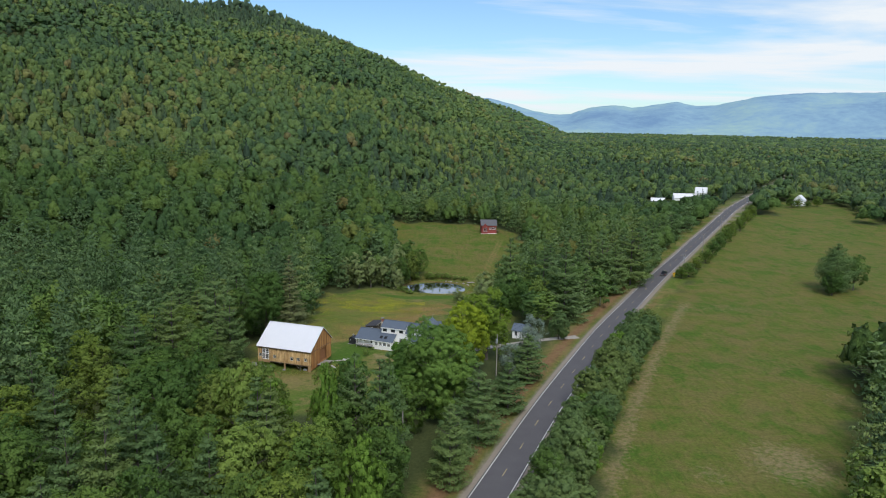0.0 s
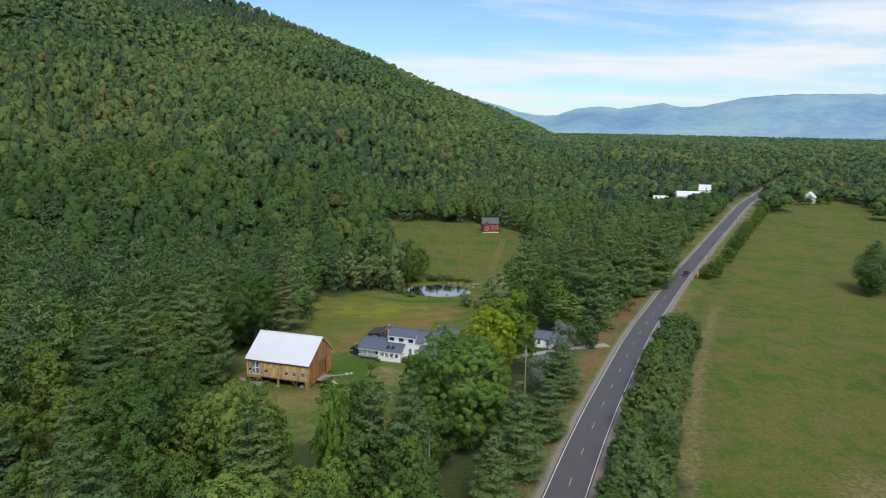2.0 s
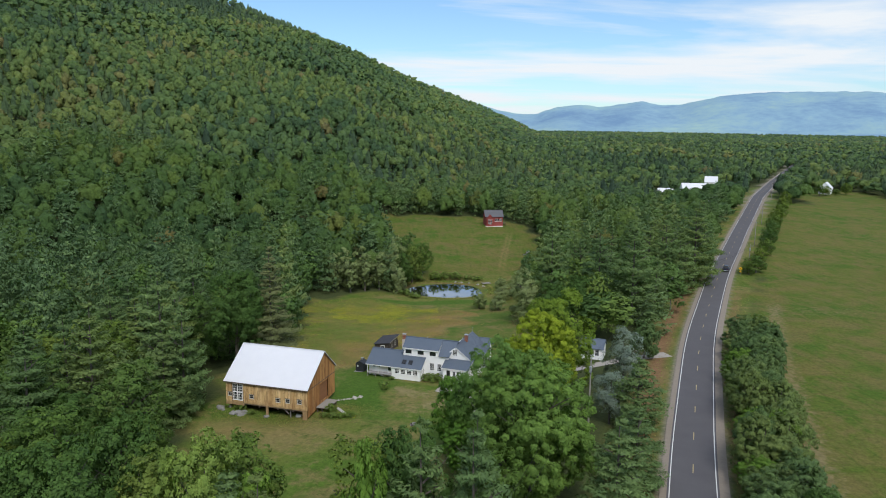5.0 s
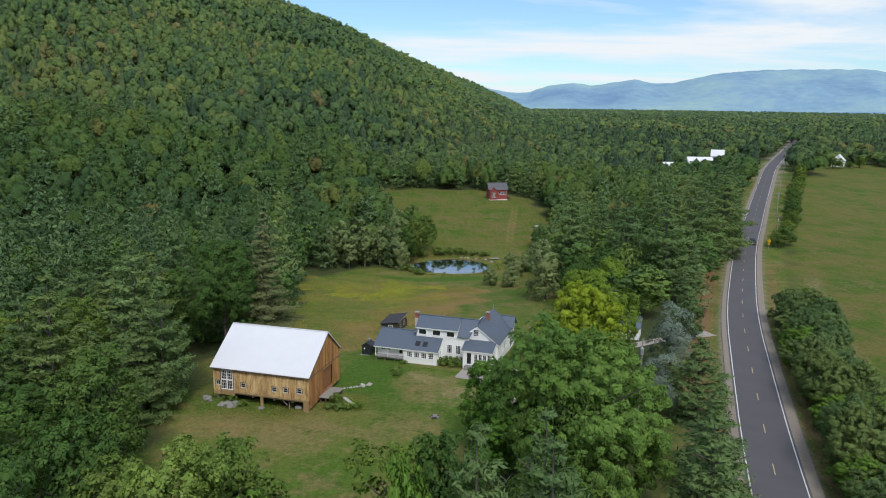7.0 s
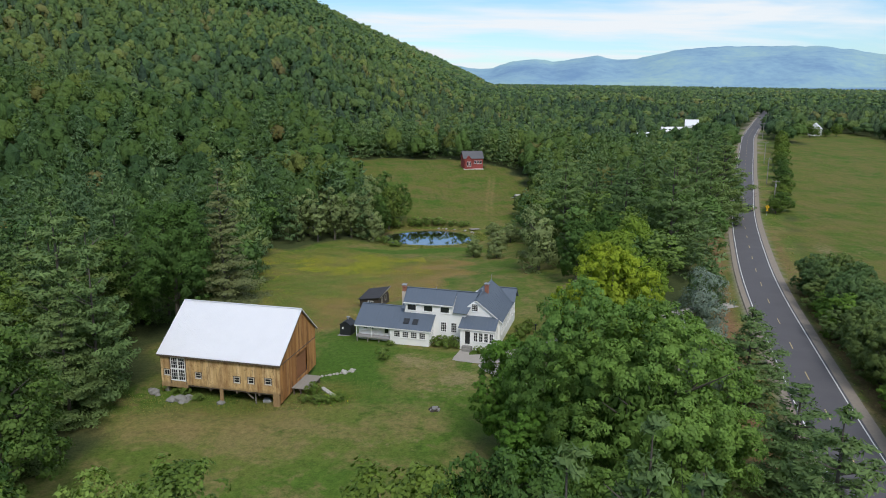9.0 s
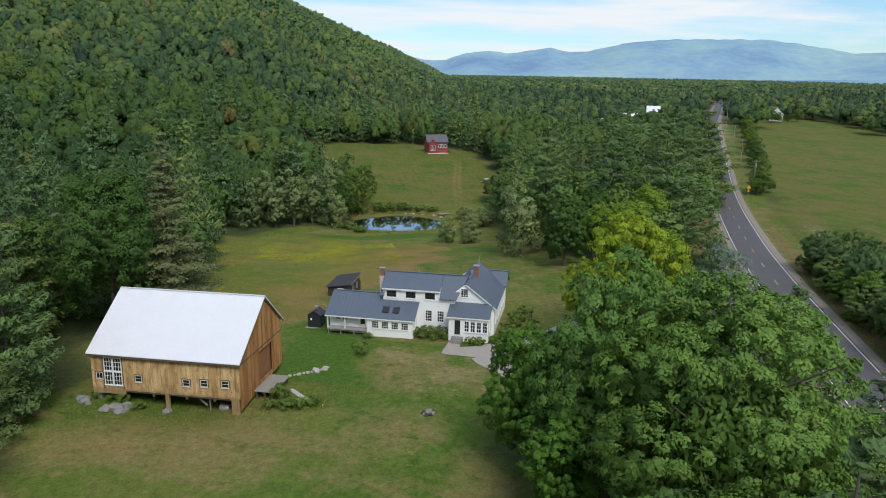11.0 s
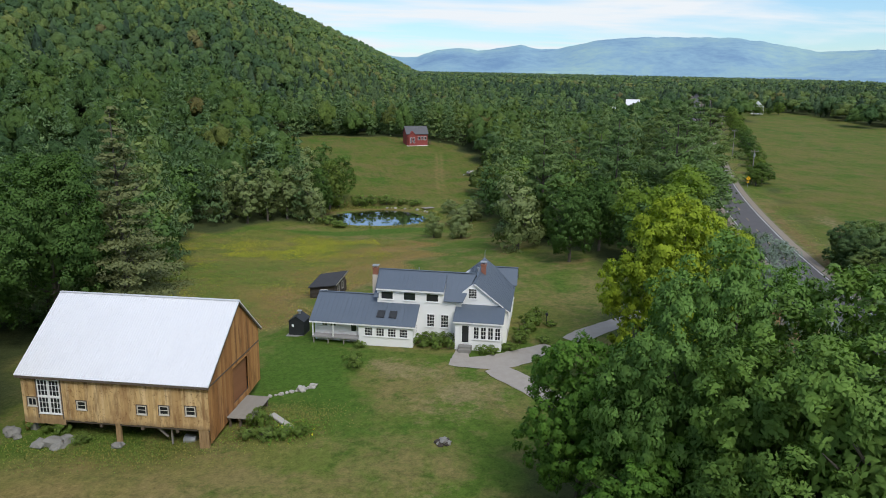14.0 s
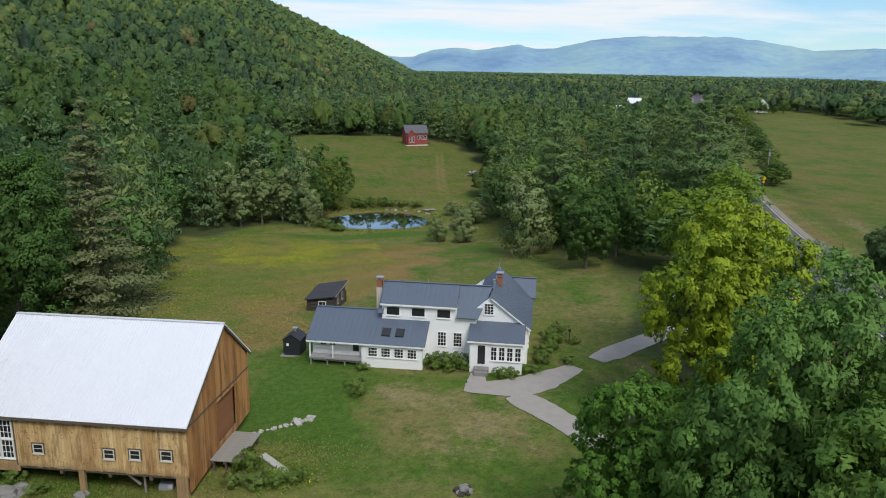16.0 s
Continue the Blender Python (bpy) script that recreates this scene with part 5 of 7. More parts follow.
def gable_roof(parent, u0, u1, v_eave0, z_eave0, v_ridge, z_ridge, v_eave1, z_eave1, material, step, thick=0.12, name="roof"):
    """Two slopes with the ridge along u."""
    ob = part(name, ribbed(bmesh.new(), (u0, v_eave0, z_eave0), (u1, v_eave0, z_eave0), (u1, v_ridge, z_ridge), (u0, v_ridge, z_ridge), thick, step), material, parent)
    part(name, ribbed(bmesh.new(), (u1, v_eave1, z_eave1), (u0, v_eave1, z_eave1), (u0, v_ridge, z_ridge), (u1, v_ridge, z_ridge), thick, step), material, parent)
    bm = bmesh.new()
    beam(bm, (u0, v_ridge, z_ridge + 0.02), (u1, v_ridge, z_ridge + 0.02), 0.28, 0.06)
    part("ridge_cap", bm, material, parent)
    return ob


def brick_chimney(parent, u, v, z0, z1, w, low_mat=None, z_low=None):
    bm = bmesh.new()
    course, k, z = 0.085, 0, z_low or z0
    while z < z1 - 0.2:
        e = 0.012 if k % 2 else 0.0
        box(bm, u - w / 2 + e, u + w / 2 - e, v - w / 2 + e, v + w / 2 - e, z, z + course - 0.008)
        z += course
        k += 1
    box(bm, u - w / 2 - 0.06, u + w / 2 + 0.06, v - w / 2 - 0.06, v + w / 2 + 0.06, z, z1)
    ob = part("chimney", bm, BRICK, parent, "brick chimney stack")
    if low_mat:
        part("chimney_base", box(bmesh.new(), u - w / 2 - 0.03, u + w / 2 + 0.03, v - w / 2 - 0.03, v + w / 2 + 0.03, z0, z_low), low_mat, ob, "pale rendered lower stack")
    bm = bmesh.new()
    for sx in (-1, 1):
        for sy in (-1, 1):
            beam(bm, (u + sx * w * 0.38, v + sy * w * 0.38, z1), (u + sx * w * 0.38, v + sy * w * 0.38, z1 + 0.25), 0.04)
    box(bm, u - w / 2 - 0.1, u + w / 2 + 0.1, v - w / 2 - 0.1, v + w / 2 + 0.1, z1 + 0.25, z1 + 0.30)
    part("cap", bm, STEEL, ob, "metal rain cap")
    return ob


# ---------------------------------------------------------------- barn
def build_barn():
    L, wf, wb, zr, zf, zb = 16.56, 6.91, 4.82, 9.37, 4.34, 5.26
    b = thing("barn", "large timber barn with honey-coloured boards and a tin roof", "barn", pose(BARN[0], BARN[1], 0, 0, 0, BARN[2]))
    u0, u1 = -L / 2 + 0.25, L / 2 - 0.25
    v0, v1 = -wf + 0.42, wb - 0.35
    bottom = 0.45
    slope_f, slope_b = (zr - zf) / wf, (zr - zb) / wb
    roof_z = lambda v: (zr + v * slope_f if v < 0 else zr - v * slope_b) - 0.16  # noqa: E731
    rnd = random.Random(9)
    # roof: ribbed sheets
    gable_roof(b, -L / 2, L / 2, -wf, zf, 0, zr, wb, zb, TIN, 0.23, 0.07)
    for pa, pb in (((-L / 2 + 0.02, -wf + 0.05, zf - 0.15), (L / 2 - 0.02, -wf + 0.05, zf - 0.15)),
                   *(((u, -wf + 0.03, zf - 0.17), (u, 0, zr - 0.17)) for u in (-L / 2 + 0.05, L / 2 - 0.05)),
                   *(((u, 0, zr - 0.17), (u, wb - 0.03, zb - 0.17)) for u in (-L / 2 + 0.05, L / 2 - 0.05))):
        part("roof_edge_board", beam(bmesh.new(), pa, pb, 0.06, 0.16), DARK_WOOD, b, "dark board under the roof edge")
    # front wall, board by board
    holes = [(-7.15, 1.55, 0.78, 0.74), (-2.85, 1.5, 0.80, 0.74), (2.35, 1.45, 0.80, 0.76), (4.25, 1.54, 0.80, 0.76), (6.5, 1.62, 0.84, 0.78)]
    glass_door = (-5.62, 0.95, 2.0, 3.05)
    wall = part("board_wall", box(bmesh.new(), -4.4, u1 - 0.05, v0 + 0.004, v0 + 0.02, bottom + 0.05, 0.9), DARK_WOOD, b, "upright honey-coloured pine boards")
    u = u0
    while u < u1 - 0.02:
        w = min(rnd.uniform(0.22, 0.34), u1 - u)
        for e in [hx + sg * hw / 2 for hx, hz, hw, hh in holes + [glass_door] for sg in (-1, 1)]:
            if u + 0.03 < e < u + w:
                w = e - u
        z0 = (0.02 if u < -4.4 else bottom) + rnd.uniform(-0.05, 0.04)
        spans = [(z0, roof_z(v0) - 0.02)]
        for hx, hz, hw, hh in holes + [glass_door]:
            if u + w > hx - hw / 2 + 0.04 and u < hx + hw / 2 - 0.04:
                spans = [p for a, c in spans for p in ((a, min(c, hz)), (max(a, hz + hh), c)) if p[1] - p[0] > 0.05]
        for a, c in spans:
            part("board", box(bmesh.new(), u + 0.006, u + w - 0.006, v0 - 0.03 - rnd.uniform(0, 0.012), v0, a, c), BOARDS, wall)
        u += w
    # gable walls
    for uu, sgn in ((u1, 1), (u0, -1)):
        gw = part("gable_wall", box(bmesh.new(), uu - 0.02 - 0.02 * sgn, uu + 0.02 - 0.02 * sgn, v0 + 0.2, v0 + 4.0, 0.6, 1.0), DARK_WOOD, b, "amber-stained upright boards of the gable end")
        v = v0
        while v < v1 - 0.02:
            w = min(rnd.uniform(0.22, 0.34), v1 - v)
            bm = bmesh.new()
            ground = -0.75 + 0.95 * (v - v0) / (v1 - v0)
            a, c = roof_z(v + 0.01), roof_z(v + w - 0.01)
            top = min(a, c)
            spans = [(ground, top)]
            if sgn > 0 and -1.55 < v + w / 2 < 1.55:
                spans = [(ground, 0.5), (3.75, top)]
            x_a, x_b = uu - (0.0 if sgn > 0 else 0.03), uu + (0.03 if sgn > 0 else 0.0)
            for z_a, z_b in spans[:-1]:
                part("board", box(bmesh.new(), x_a, x_b, v + 0.006, v + w - 0.006, z_a, z_b), GABLE_BOARDS, gw)
            z_a = spans[-1][0]
            quad = [(v + 0.006, z_a), (v + w - 0.006, z_a), (v + w - 0.006, c), (v + 0.006, a)]
            f = [bm.verts.new((x_a, q, z)) for q, z in quad]
            g = [bm.verts.new((x_b, q, z)) for q, z in quad]
            bm.faces.new(f)
            bm.faces.new(g[::-1])
            for i in range(4):
                j = (i + 1) % 4
                bm.faces.new((f[i], g[i], g[j], f[j]))
            part("board", bm, GABLE_BOARDS, gw)
            v += w
    bm = bmesh.new()
    v = v0
    u = u0
    while u < u1 - 0.02:
        w = min(0.32, u1 - u)
        box(bm, u + 0.006, u + w - 0.006, v1, v1 + 0.03, 0.1, roof_z(v1) - 0.02)
        u += w
    part("back_wall", bm, GABLE_BOARDS, b)
    bm = bmesh.new()
    beam(bm, (u1 + 0.05, v0 + 0.05, 4.12), (u1 + 0.05, v1 - 0.05, 4.12), 0.05, 0.10)
    part("batten", bm, DARK_WOOD, b)
    # sliding door in the gable end
    door = part("door", box(bmesh.new(), u1 - 0.21, u1 - 0.19, -1.55, 1.65, 0.45, 3.72), DARK_WOOD, b, "wide boarded barn door, closed")
    plank = mesh_of("board", box(bmesh.new(), u1 - 0.189, u1 - 0.15, 0.005, 0.195, 0.45, 3.72), DOOR_BOARDS)
    for k in range(16):
        part("board", plank, None, door, at=pose(0, -1.55 + 0.2 * k, 0))
    bm = bmesh.new()
    box(bm, u1 + 0.03, u1 + 0.07, -1.7, 3.0, 3.76, 3.84)
    part("door_track", bm, GABLE_BOARDS, door)
    # floor and inner walls that keep the inside dark
    part("floor_deck", box(bmesh.new(), u0 + 0.1, u1 - 0.1, v0 + 0.05, v1 - 0.05, 0.25, 0.42), DARK_WOOD, b, "dark timber floor on beams")
    for uu in (-7.6, -4.6, -1.4, 2.2, 5.2):
        part("floor_beam", beam(bmesh.new(), (uu, v0 + 0.05, 0.12), (uu, v1 - 0.1, 0.12), 0.22, 0.26), DARK_WOOD, b)
    # windows
    for hx, hz, hw, hh in holes:
        window(b, hx, v0 - 0.02, hz, hw, hh, nx=2 if hx < -5 else 1, nz=1 if hx < -5 else 2, label="small pale barn window in a wooden casing", frame_mat=SASH_WOOD)
        bm = bmesh.new()
        for a in ((-0.09, 0.0, -0.08, hh + 0.08), (hw, hw + 0.09, -0.08, hh + 0.08), (0.0, hw, hh, hh + 0.08)):
            box(bm, hx - hw / 2 + a[0], hx - hw / 2 + a[1], v0 - 0.075, v0 - 0.03, hz + a[2], hz + a[3])
        part("casing", bm, DARK_WOOD, b, "dark weathered window casing")
    for i in (0, 1):
        for j in (0, 1):
            window(b, glass_door[0] - 0.5 + i * 1.0, v0 - 0.03, glass_door[1] + 0.02 + j * 1.52, 0.94, 1.46, nx=3, nz=3, label="white many-paned sash standing in a tall window bay", name="sash")
    for uu in (-6.70, -4.54):
        part("bay_post", box(bmesh.new(), uu - 0.05, uu + 0.05, v0 - 0.06, v0 + 0.02, 0.5, 4.1), DARK_WOOD, b)
    # posts, braces, foundation
    for uu, w in ((0.1, 0.42), (7.45, 0.85)):
        z_low = ground_z(*(b.matrix_basis @ Vector((uu, v0 + 0.2, 0))).xy) - 0.3
        bm = bmesh.new()
        n = max(1, round(w / 0.22))
        for i in range(n):
            box(bm, uu - w / 2 + i * w / n + 0.01, uu - w / 2 + (i + 1) * w / n - 0.01, v0 + 0.02, v0 + 0.28, z_low, 0.5)
        part("post", bm, BOARDS, b, "square timber post under the barn")
    bm = bmesh.new()
    beam(bm, (3.3, v0 + 0.3, 0.3), (4.1, v0 + 0.6, -0.7), 0.14)
    beam(bm, (4.5, v0 + 0.5, -1.3), (4.5, v0 + 0.5, 0.3), 0.12)
    part("brace", bm, OLD_WOOD, b)
    bm = bmesh.new()
    box(bm, u0 + 0.3, u1 - 0.3, 0.2, 0.6, -1.6, 0.25)
    box(bm, u0 + 0.2, u0 + 0.7, v0 + 0.2, 0.6, -1.6, 0.25)
    part("foundation_wall", bm, STONE, b, "rough fieldstone foundation wall")
    bm = bmesh.new()
    rod(bm, [(5.2, v0 + 1.3, -1.2), (5.9, v0 + 1.3, -1.2), (6.2, v0 + 1.3, -1.15)], [0.42, 0.42, 0.3], 14)
    part("drum", bm, STEEL, b, "pale metal drum lying under the floor")
    return b, u1, v0


barn, b_u1, b_v0 = build_barn()


def barn_at(u, v):
    p = barn.matrix_basis @ Vector((u, v, 0))
    return p.x, p.y


# ramp before the barn door
def build_ramp():
    m = barn.matrix_basis @ pose(b_u1 + 0.06, -0.7, -0.2)
    r = thing("ramp", "grey weathered plank ramp before the barn door", "ramp", m)
    z0 = 0.30
    v = -2.8
    plank = mesh_of("plank", box(bmesh.new(), 0.0, 2.2, 0.0, 0.235, -0.06, 0.0), OLD_WOOD)
    while v < 1.5:
        part("plank", plank, None, r, at=pose(0.02, v, z0))
        v += 0.25
    bm = bmesh.new()
    for uu in (0.2, 1.1, 2.0):
        box(bm, uu - 0.09, uu + 0.09, -2.75, 1.5, z0 - 0.28, z0 - 0.065)
        for vv in (-2.5, -0.5, 1.3):
            box(bm, uu - 0.08, uu + 0.08, vv - 0.08, vv + 0.08, -1.4, z0 - 0.28)
    part("support_frame", bm, DARK_WOOD, r, "dark beams and posts under the planks")


build_ramp()

# stones round the barn
for k, (u, v, r, mat) in enumerate([(-8.6, -7.4, 0.55, STONE), (-9.4, -6.9, 0.45, STONE), (-7.9, -7.7, 0.4, STONE), (-4.6, -7.9, 0.8, STONE), (-5.3, -8.4, 0.6, STONE), (-4.0, -8.3, 0.5, STONE), (-3.9, -7.2, 0.6, STONE), (0.15, -6.9, 0.42, STONE)]):
    x, y = barn_at(u, v)
    tagged(new("stone", stone_mesh("stone", r, 200 + k, mat)), "rough grey foundation stone beside the barn", "stone", "stones by the barn").matrix_basis = pose(x, y, ground_z(x, y) + r * 0.25, 0, 0, k * 47)
for k in range(11):
    x, y = -31.0 + k * 0.56 - 0.01 * k * k, 189.3 + 0.16 * k
    r = (0.16, 0.2, 0.14, 0.22, 0.18, 0.24, 0.16, 0.46, 0.2, 0.22, 0.36)[k]
    tagged(new("stone", stone_mesh("stone", r, 230 + k, PALESTONE)), "pale fieldstone in a low row beside the ramp", "stone", "row of fieldstones").matrix_basis = pose(x, y, ground_z(x, y) + r * 0.35, 0, 0, k * 61)
bm = bmesh.new()
box(bm, -1.6, 1.6, -0.3, 0.3, -0.05, 0.13, 0.04)
tagged(new("stone_slab", mesh_of("stone_slab", bm, PALESTONE)), "long pale granite slab lying in the grass", "slab").matrix_basis = pose(-29.3, 184.0, ground_z(-29.3, 184.0) + 0.1, 0, 4, -55)
ring = thing("fire_ring", "ring of small stones round a fire pit on the lawn", "fire pit", pose(-16.6, 177.6, ground_z(-16.6, 177.6)))
for k in range(11):
    a = k * 2 * math.pi / 11
    part("stone", stone_mesh("stone", 0.2 + 0.05 * (k % 3), 260 + k, LOG if k % 2 else STONE), None, ring, at=pose((0.42 if k % 4 else 0.1) * math.cos(a), (0.42 if k % 4 else 0.1) * math.sin(a), 0.1 if k % 4 else 0.28, 0, 0, k * 33))
for k, (x, y, H, R) in enumerate([(-31.2, 183.5, 1.6, 1.4), (-28.0, 181.4, 0.9, 1.1), (-30.6, 181.6, 0.9, 1.3), (-29.3, 181.2, 0.8, 1.0), (-22.2, 195.0, 1.4, 1.35), (-32.2, 182.2, 0.8, 1.1), (-47.5, 186.2, 0.9, 1.5), (-45.5, 184.6, 0.7, 1.2), (-49.5, 187.5, 0.8, 1.4)]):
    plant(P_SHRUB[k % 2], x, y, H * 1.2, R * 0.75, name="shrub", label="low green bush with a few yellow flowers" if k else "rounded dark bush beside the ramp", group="bushes round the barn")


# ---------------------------------------------------------------- farmhouse
HOUSE = pose(-19.0, 204.0, 0, 0, 0, -21.3)
GZ = -0.45  # foot of the walls


def build_house():
    h = thing("farmhouse", "rambling white clapboard farmhouse with blue-grey metal roofs", "house", HOUSE)
    # left wing with porch
    ev, ez, rv, rz = -3.1, 1.83, 0.8, 4.17
    gable_roof(h, -6.6, 5.5, ev, ez, rv, rz, 4.7, 1.83, SLATE, 0.52, 0.1)
    k = (rz - ez) / (rv - ev)
    top = lambda v: ez + k * (v - ev) - 0.13  # noqa: E731
    back = lambda v: rz - (rz - 1.83) / (4.7 - rv) * (v - rv) - 0.13  # noqa: E731

    def side_block(name, u0, u1, pts):
        bm = bmesh.new()
        f = [bm.verts.new((u0, v, z)) for v, z in pts]
        g = [bm.verts.new((u1, v, z)) for v, z in pts]
        bm.faces.new(f)
        bm.faces.new(g[::-1])
        for i in range(len(f)):
            j = (i + 1) % len(f)
            bm.faces.new((f[i], g[i], g[j], f[j]))
        return part(name, bm, WHITE, h)

    side_block("wall", -0.95, 5.2, [(-2.85, GZ - 0.3), (-2.85, top(-2.85)), (rv, rz - 0.14), (4.5, back(4.5)), (4.5, GZ - 0.3)])
    side_block("wall", -6.3, -0.95, [(-1.95, GZ - 0.3), (-1.95, top(-1.95)), (rv, rz - 0.14), (4.5, back(4.5)), (4.5, GZ - 0.3)])
    bm = bmesh.new()
    beam(bm, (-6.6, ev + 0.02, ez - 0.12), (5.5, ev + 0.02, ez - 0.12), 0.05, 0.16)
    part("fascia", bm, TRIM, h)
    bm = bmesh.new()
    u = -6.35
    while u < -1.0:
        box(bm, u, u + 0.13, -2.95, -1.95, 0.02, 0.06)
        u += 0.14
    box(bm, -6.35, -0.97, -2.98, -2.92, -0.12, 0.02)
    deck = part("porch_deck", bm, GREYDECK, h, "grey painted porch boards")
    for u in (-6.2, -4.5, -2.7, -1.1):
        part("pier", box(bmesh.new(), u - 0.06, u + 0.06, -2.9, -2.78, GZ - 0.4, -0.12), OLD_WOOD, deck)
    for u in (-6.25, -3.9):
        part("porch_post", box(bmesh.new(), u - 0.06, u + 0.06, -2.95, -2.83, 0.06, ez - 0.18), TRIM, h)
    for u in (-5.15, -4.15):
        window(h, u, -1.95, 1.05 - 0.1, 0.7, 0.65, nx=2, nz=1)
    bm = bmesh.new()
    box(bm, -0.42, 0.42, -0.05, 0.0, 0.0, 1.75)
    d = part("door", bm, TRIM, h, "white porch door with a dark glass panel", pose(-1.75, -1.95, 0.07))
    part("pane", box(bmesh.new(), -0.30, 0.30, -0.062, -0.05, 0.45, 1.62), GLASS, d)
    for i in range(4):
        window(h, 0.2 + i * 1.32, -2.85, 0.42, 0.98, 1.02, nx=3, nz=3, label="white nine-pane porch window")
    window(h, 5.2, -1.9, 0.42, 0.7, 1.05, turn=90, nx=2, nz=3)
    window(h, 5.2, -0.9, 0.42, 0.7, 1.05, turn=90, nx=2, nz=3)
    # skylights
    ang = math.degrees(math.atan(k))
    for u in (1.35, 2.75):
        v = -1.75
        bm = bmesh.new()
        box(bm, -0.42, 0.42, -0.5, 0.5, 0.0, 0.13)
        s = part("skylight", bm, BLACK, h, "dark framed roof window", pose(u, v, ez + k * (v - ev) + 0.005, ang, 0, 0))
        part("pane", box(bmesh.new(), -0.31, 0.31, -0.39, 0.39, 0.131, 0.14), GLASS, s)
    # two-storey middle block with long dormer
    wv, dz, mv, mz = -0.2, 5.27, 2.3, 6.85
    side_block("wall", 0.55, 8.22, [(wv, GZ - 0.3), (wv, 5.15), (mv, mz - 0.25), (4.9, 4.2), (4.9, GZ - 0.3)])
    side_block("wall", 8.22, 10.2, [(wv, GZ - 0.3), (wv, 4.32), (mv, mz - 0.28), (4.9, 4.2), (4.9, GZ - 0.3)])
    dormer = part("roof", ribbed(bmesh.new(), (0.45, wv - 0.3, dz), (8.25, wv - 0.3, dz), (8.25, mv, mz), (0.45, mv, mz), 0.12, 0.5), SLATE, h)
    part("roof", ribbed(bmesh.new(), (11.6, 5.2, 4.15), (0.3, 5.2, 4.15), (0.3, mv, mz - 0.02), (11.6, mv, mz - 0.02), 0.12, 0.5), SLATE, h)
    part("roof", ribbed(bmesh.new(), (8.25, wv - 0.45, 4.25), (10.4, wv - 0.45, 4.25), (11.6, mv, mz - 0.02), (8.25, mv, mz - 0.02), 0.12, 0.5), SLATE, h)
    part("roof", ribbed(bmesh.new(), (0.22, wv - 0.45, 4.25), (0.78, wv - 0.45, 4.25), (0.46, mv, mz - 0.02), (0.22, mv, mz - 0.02), 0.1, 0.5), SLATE, h)
    bm = bmesh.new()
    beam(bm, (0.2, mv, mz + 0.03), (11.5, mv, mz + 0.03), 0.26, 0.06)
    part("ridge_cap", bm, SLATE, h)
    bm = bmesh.new()
    beam(bm, (0.45, wv - 0.3, dz - 0.13), (8.25, wv - 0.3, dz - 0.13), 0.05, 0.18)
    part("fascia", bm, TRIM, dormer)
    for u, w in ((1.7, 1.45), (4.3, 1.45), (6.9, 1.45)):
        window(h, u, wv, 3.95, w, 0.98, nx=1, nz=1, label="wide single-pane dormer window")
    for u in (6.75, 8.35):
        window(h, u, wv, 1.0, 0.92, 1.55, nx=3, nz=4, label="tall twelve-pane sash window")
    brick_chimney(h, -0.25, 2.35, GZ, 6.95, 0.56, LIME_WASH, 6.15)
    bm = bmesh.new()
    rod(bm, [(4.9, mv, mz), (4.9, mv, mz + 0.4)], [0.05, 0.05], 8)
    part("vent_pipe", bm, STEEL, h)
    # main block, gable to the front
    cv0, cv1, cu0, cu1, cr = 0.3, 12.0, 8.3, 15.35, 11.6
    ez2, rz2 = 3.2, 6.32
    kz = (rz2 - ez2) / (15.7 - cr)
    pts = [(cu0, GZ - 0.3), (cu1, GZ - 0.3), (cu1, rz2 - (cu1 - cr) * kz - 0.14), (cr, rz2 - 0.14), (cu0, rz2 - (cr - cu0) * kz - 0.14)]
    part("wall", prism(bmesh.new(), pts, cv0, cv1), WHITE, h)
    part("roof", ribbed(bmesh.new(), (15.7, cv0 - 0.25, ez2), (15.7, cv1 + 0.2, ez2), (cr, cv1 + 0.2, rz2), (cr, cv0 - 0.25, rz2), 0.12, 0.5), SLATE, h)
    part("roof", ribbed(bmesh.new(), (7.9, cv1 + 0.2, ez2), (7.9, cv0 + 0.6, ez2), (cr, cv0 + 0.6, rz2), (cr, cv1 + 0.2, rz2), 0.12, 0.5), SLATE, h)
    part("ridge_cap", beam(bmesh.new(), (cr, cv0 - 0.25, rz2 + 0.02), (cr, cv1 + 0.2, rz2 + 0.02), 0.26, 0.06), SLATE, h)
    part("bargeboard", beam(bmesh.new(), (15.68, cv0 - 0.27, ez2 - 0.1), (cr, cv0 - 0.27, rz2 - 0.1), 0.04, 0.12), TRIM, h)
    window(h, 11.4, cv0, 4.45, 1.0, 1.2, nx=3, nz=4, label="small attic window in the front gable")
    for v in (1.6, 3.4, 5.4, 7.4, 9.2):
        window(h, cu1, v, 0.9, 0.85, 1.6, turn=90, nx=2, nz=4, label="tall sash window in the side wall")
    brick_chimney(h, 12.05, 6.0, 5.0, 7.1, 0.58)
    bm = bmesh.new()
    rod(bm, [(11.5, 5.3, 5.8), (11.5, 5.3, 6.7)], [0.11, 0.11], 10)
    box(bm, 11.35, 11.65, 5.15, 5.45, 6.7, 6.78)
    part("stove_pipe", bm, STEEL, h, "short metal flue pipe")
    bm = bmesh.new()
    rod(bm, [(cr, cv1, rz2), (cr, cv1, rz2 + 0.8), (cr + 0.15, cv1, rz2 + 1.2)], [0.03, 0.025, 0.01], 6)
    part("lightning_rod", bm, STEEL, h)
    # low rear gable
    gable_roof(h, 12.2, 15.9, 10.2, 3.45, 12.2, 5.25, 14.2, 3.45, SLATE, 0.5, 0.1)
    side_block("wall", 12.4, 15.36, [(10.4, GZ - 0.3), (10.4, 3.4), (12.2, 5.05), (14.0, 3.4), (14.0, GZ - 0.3)])
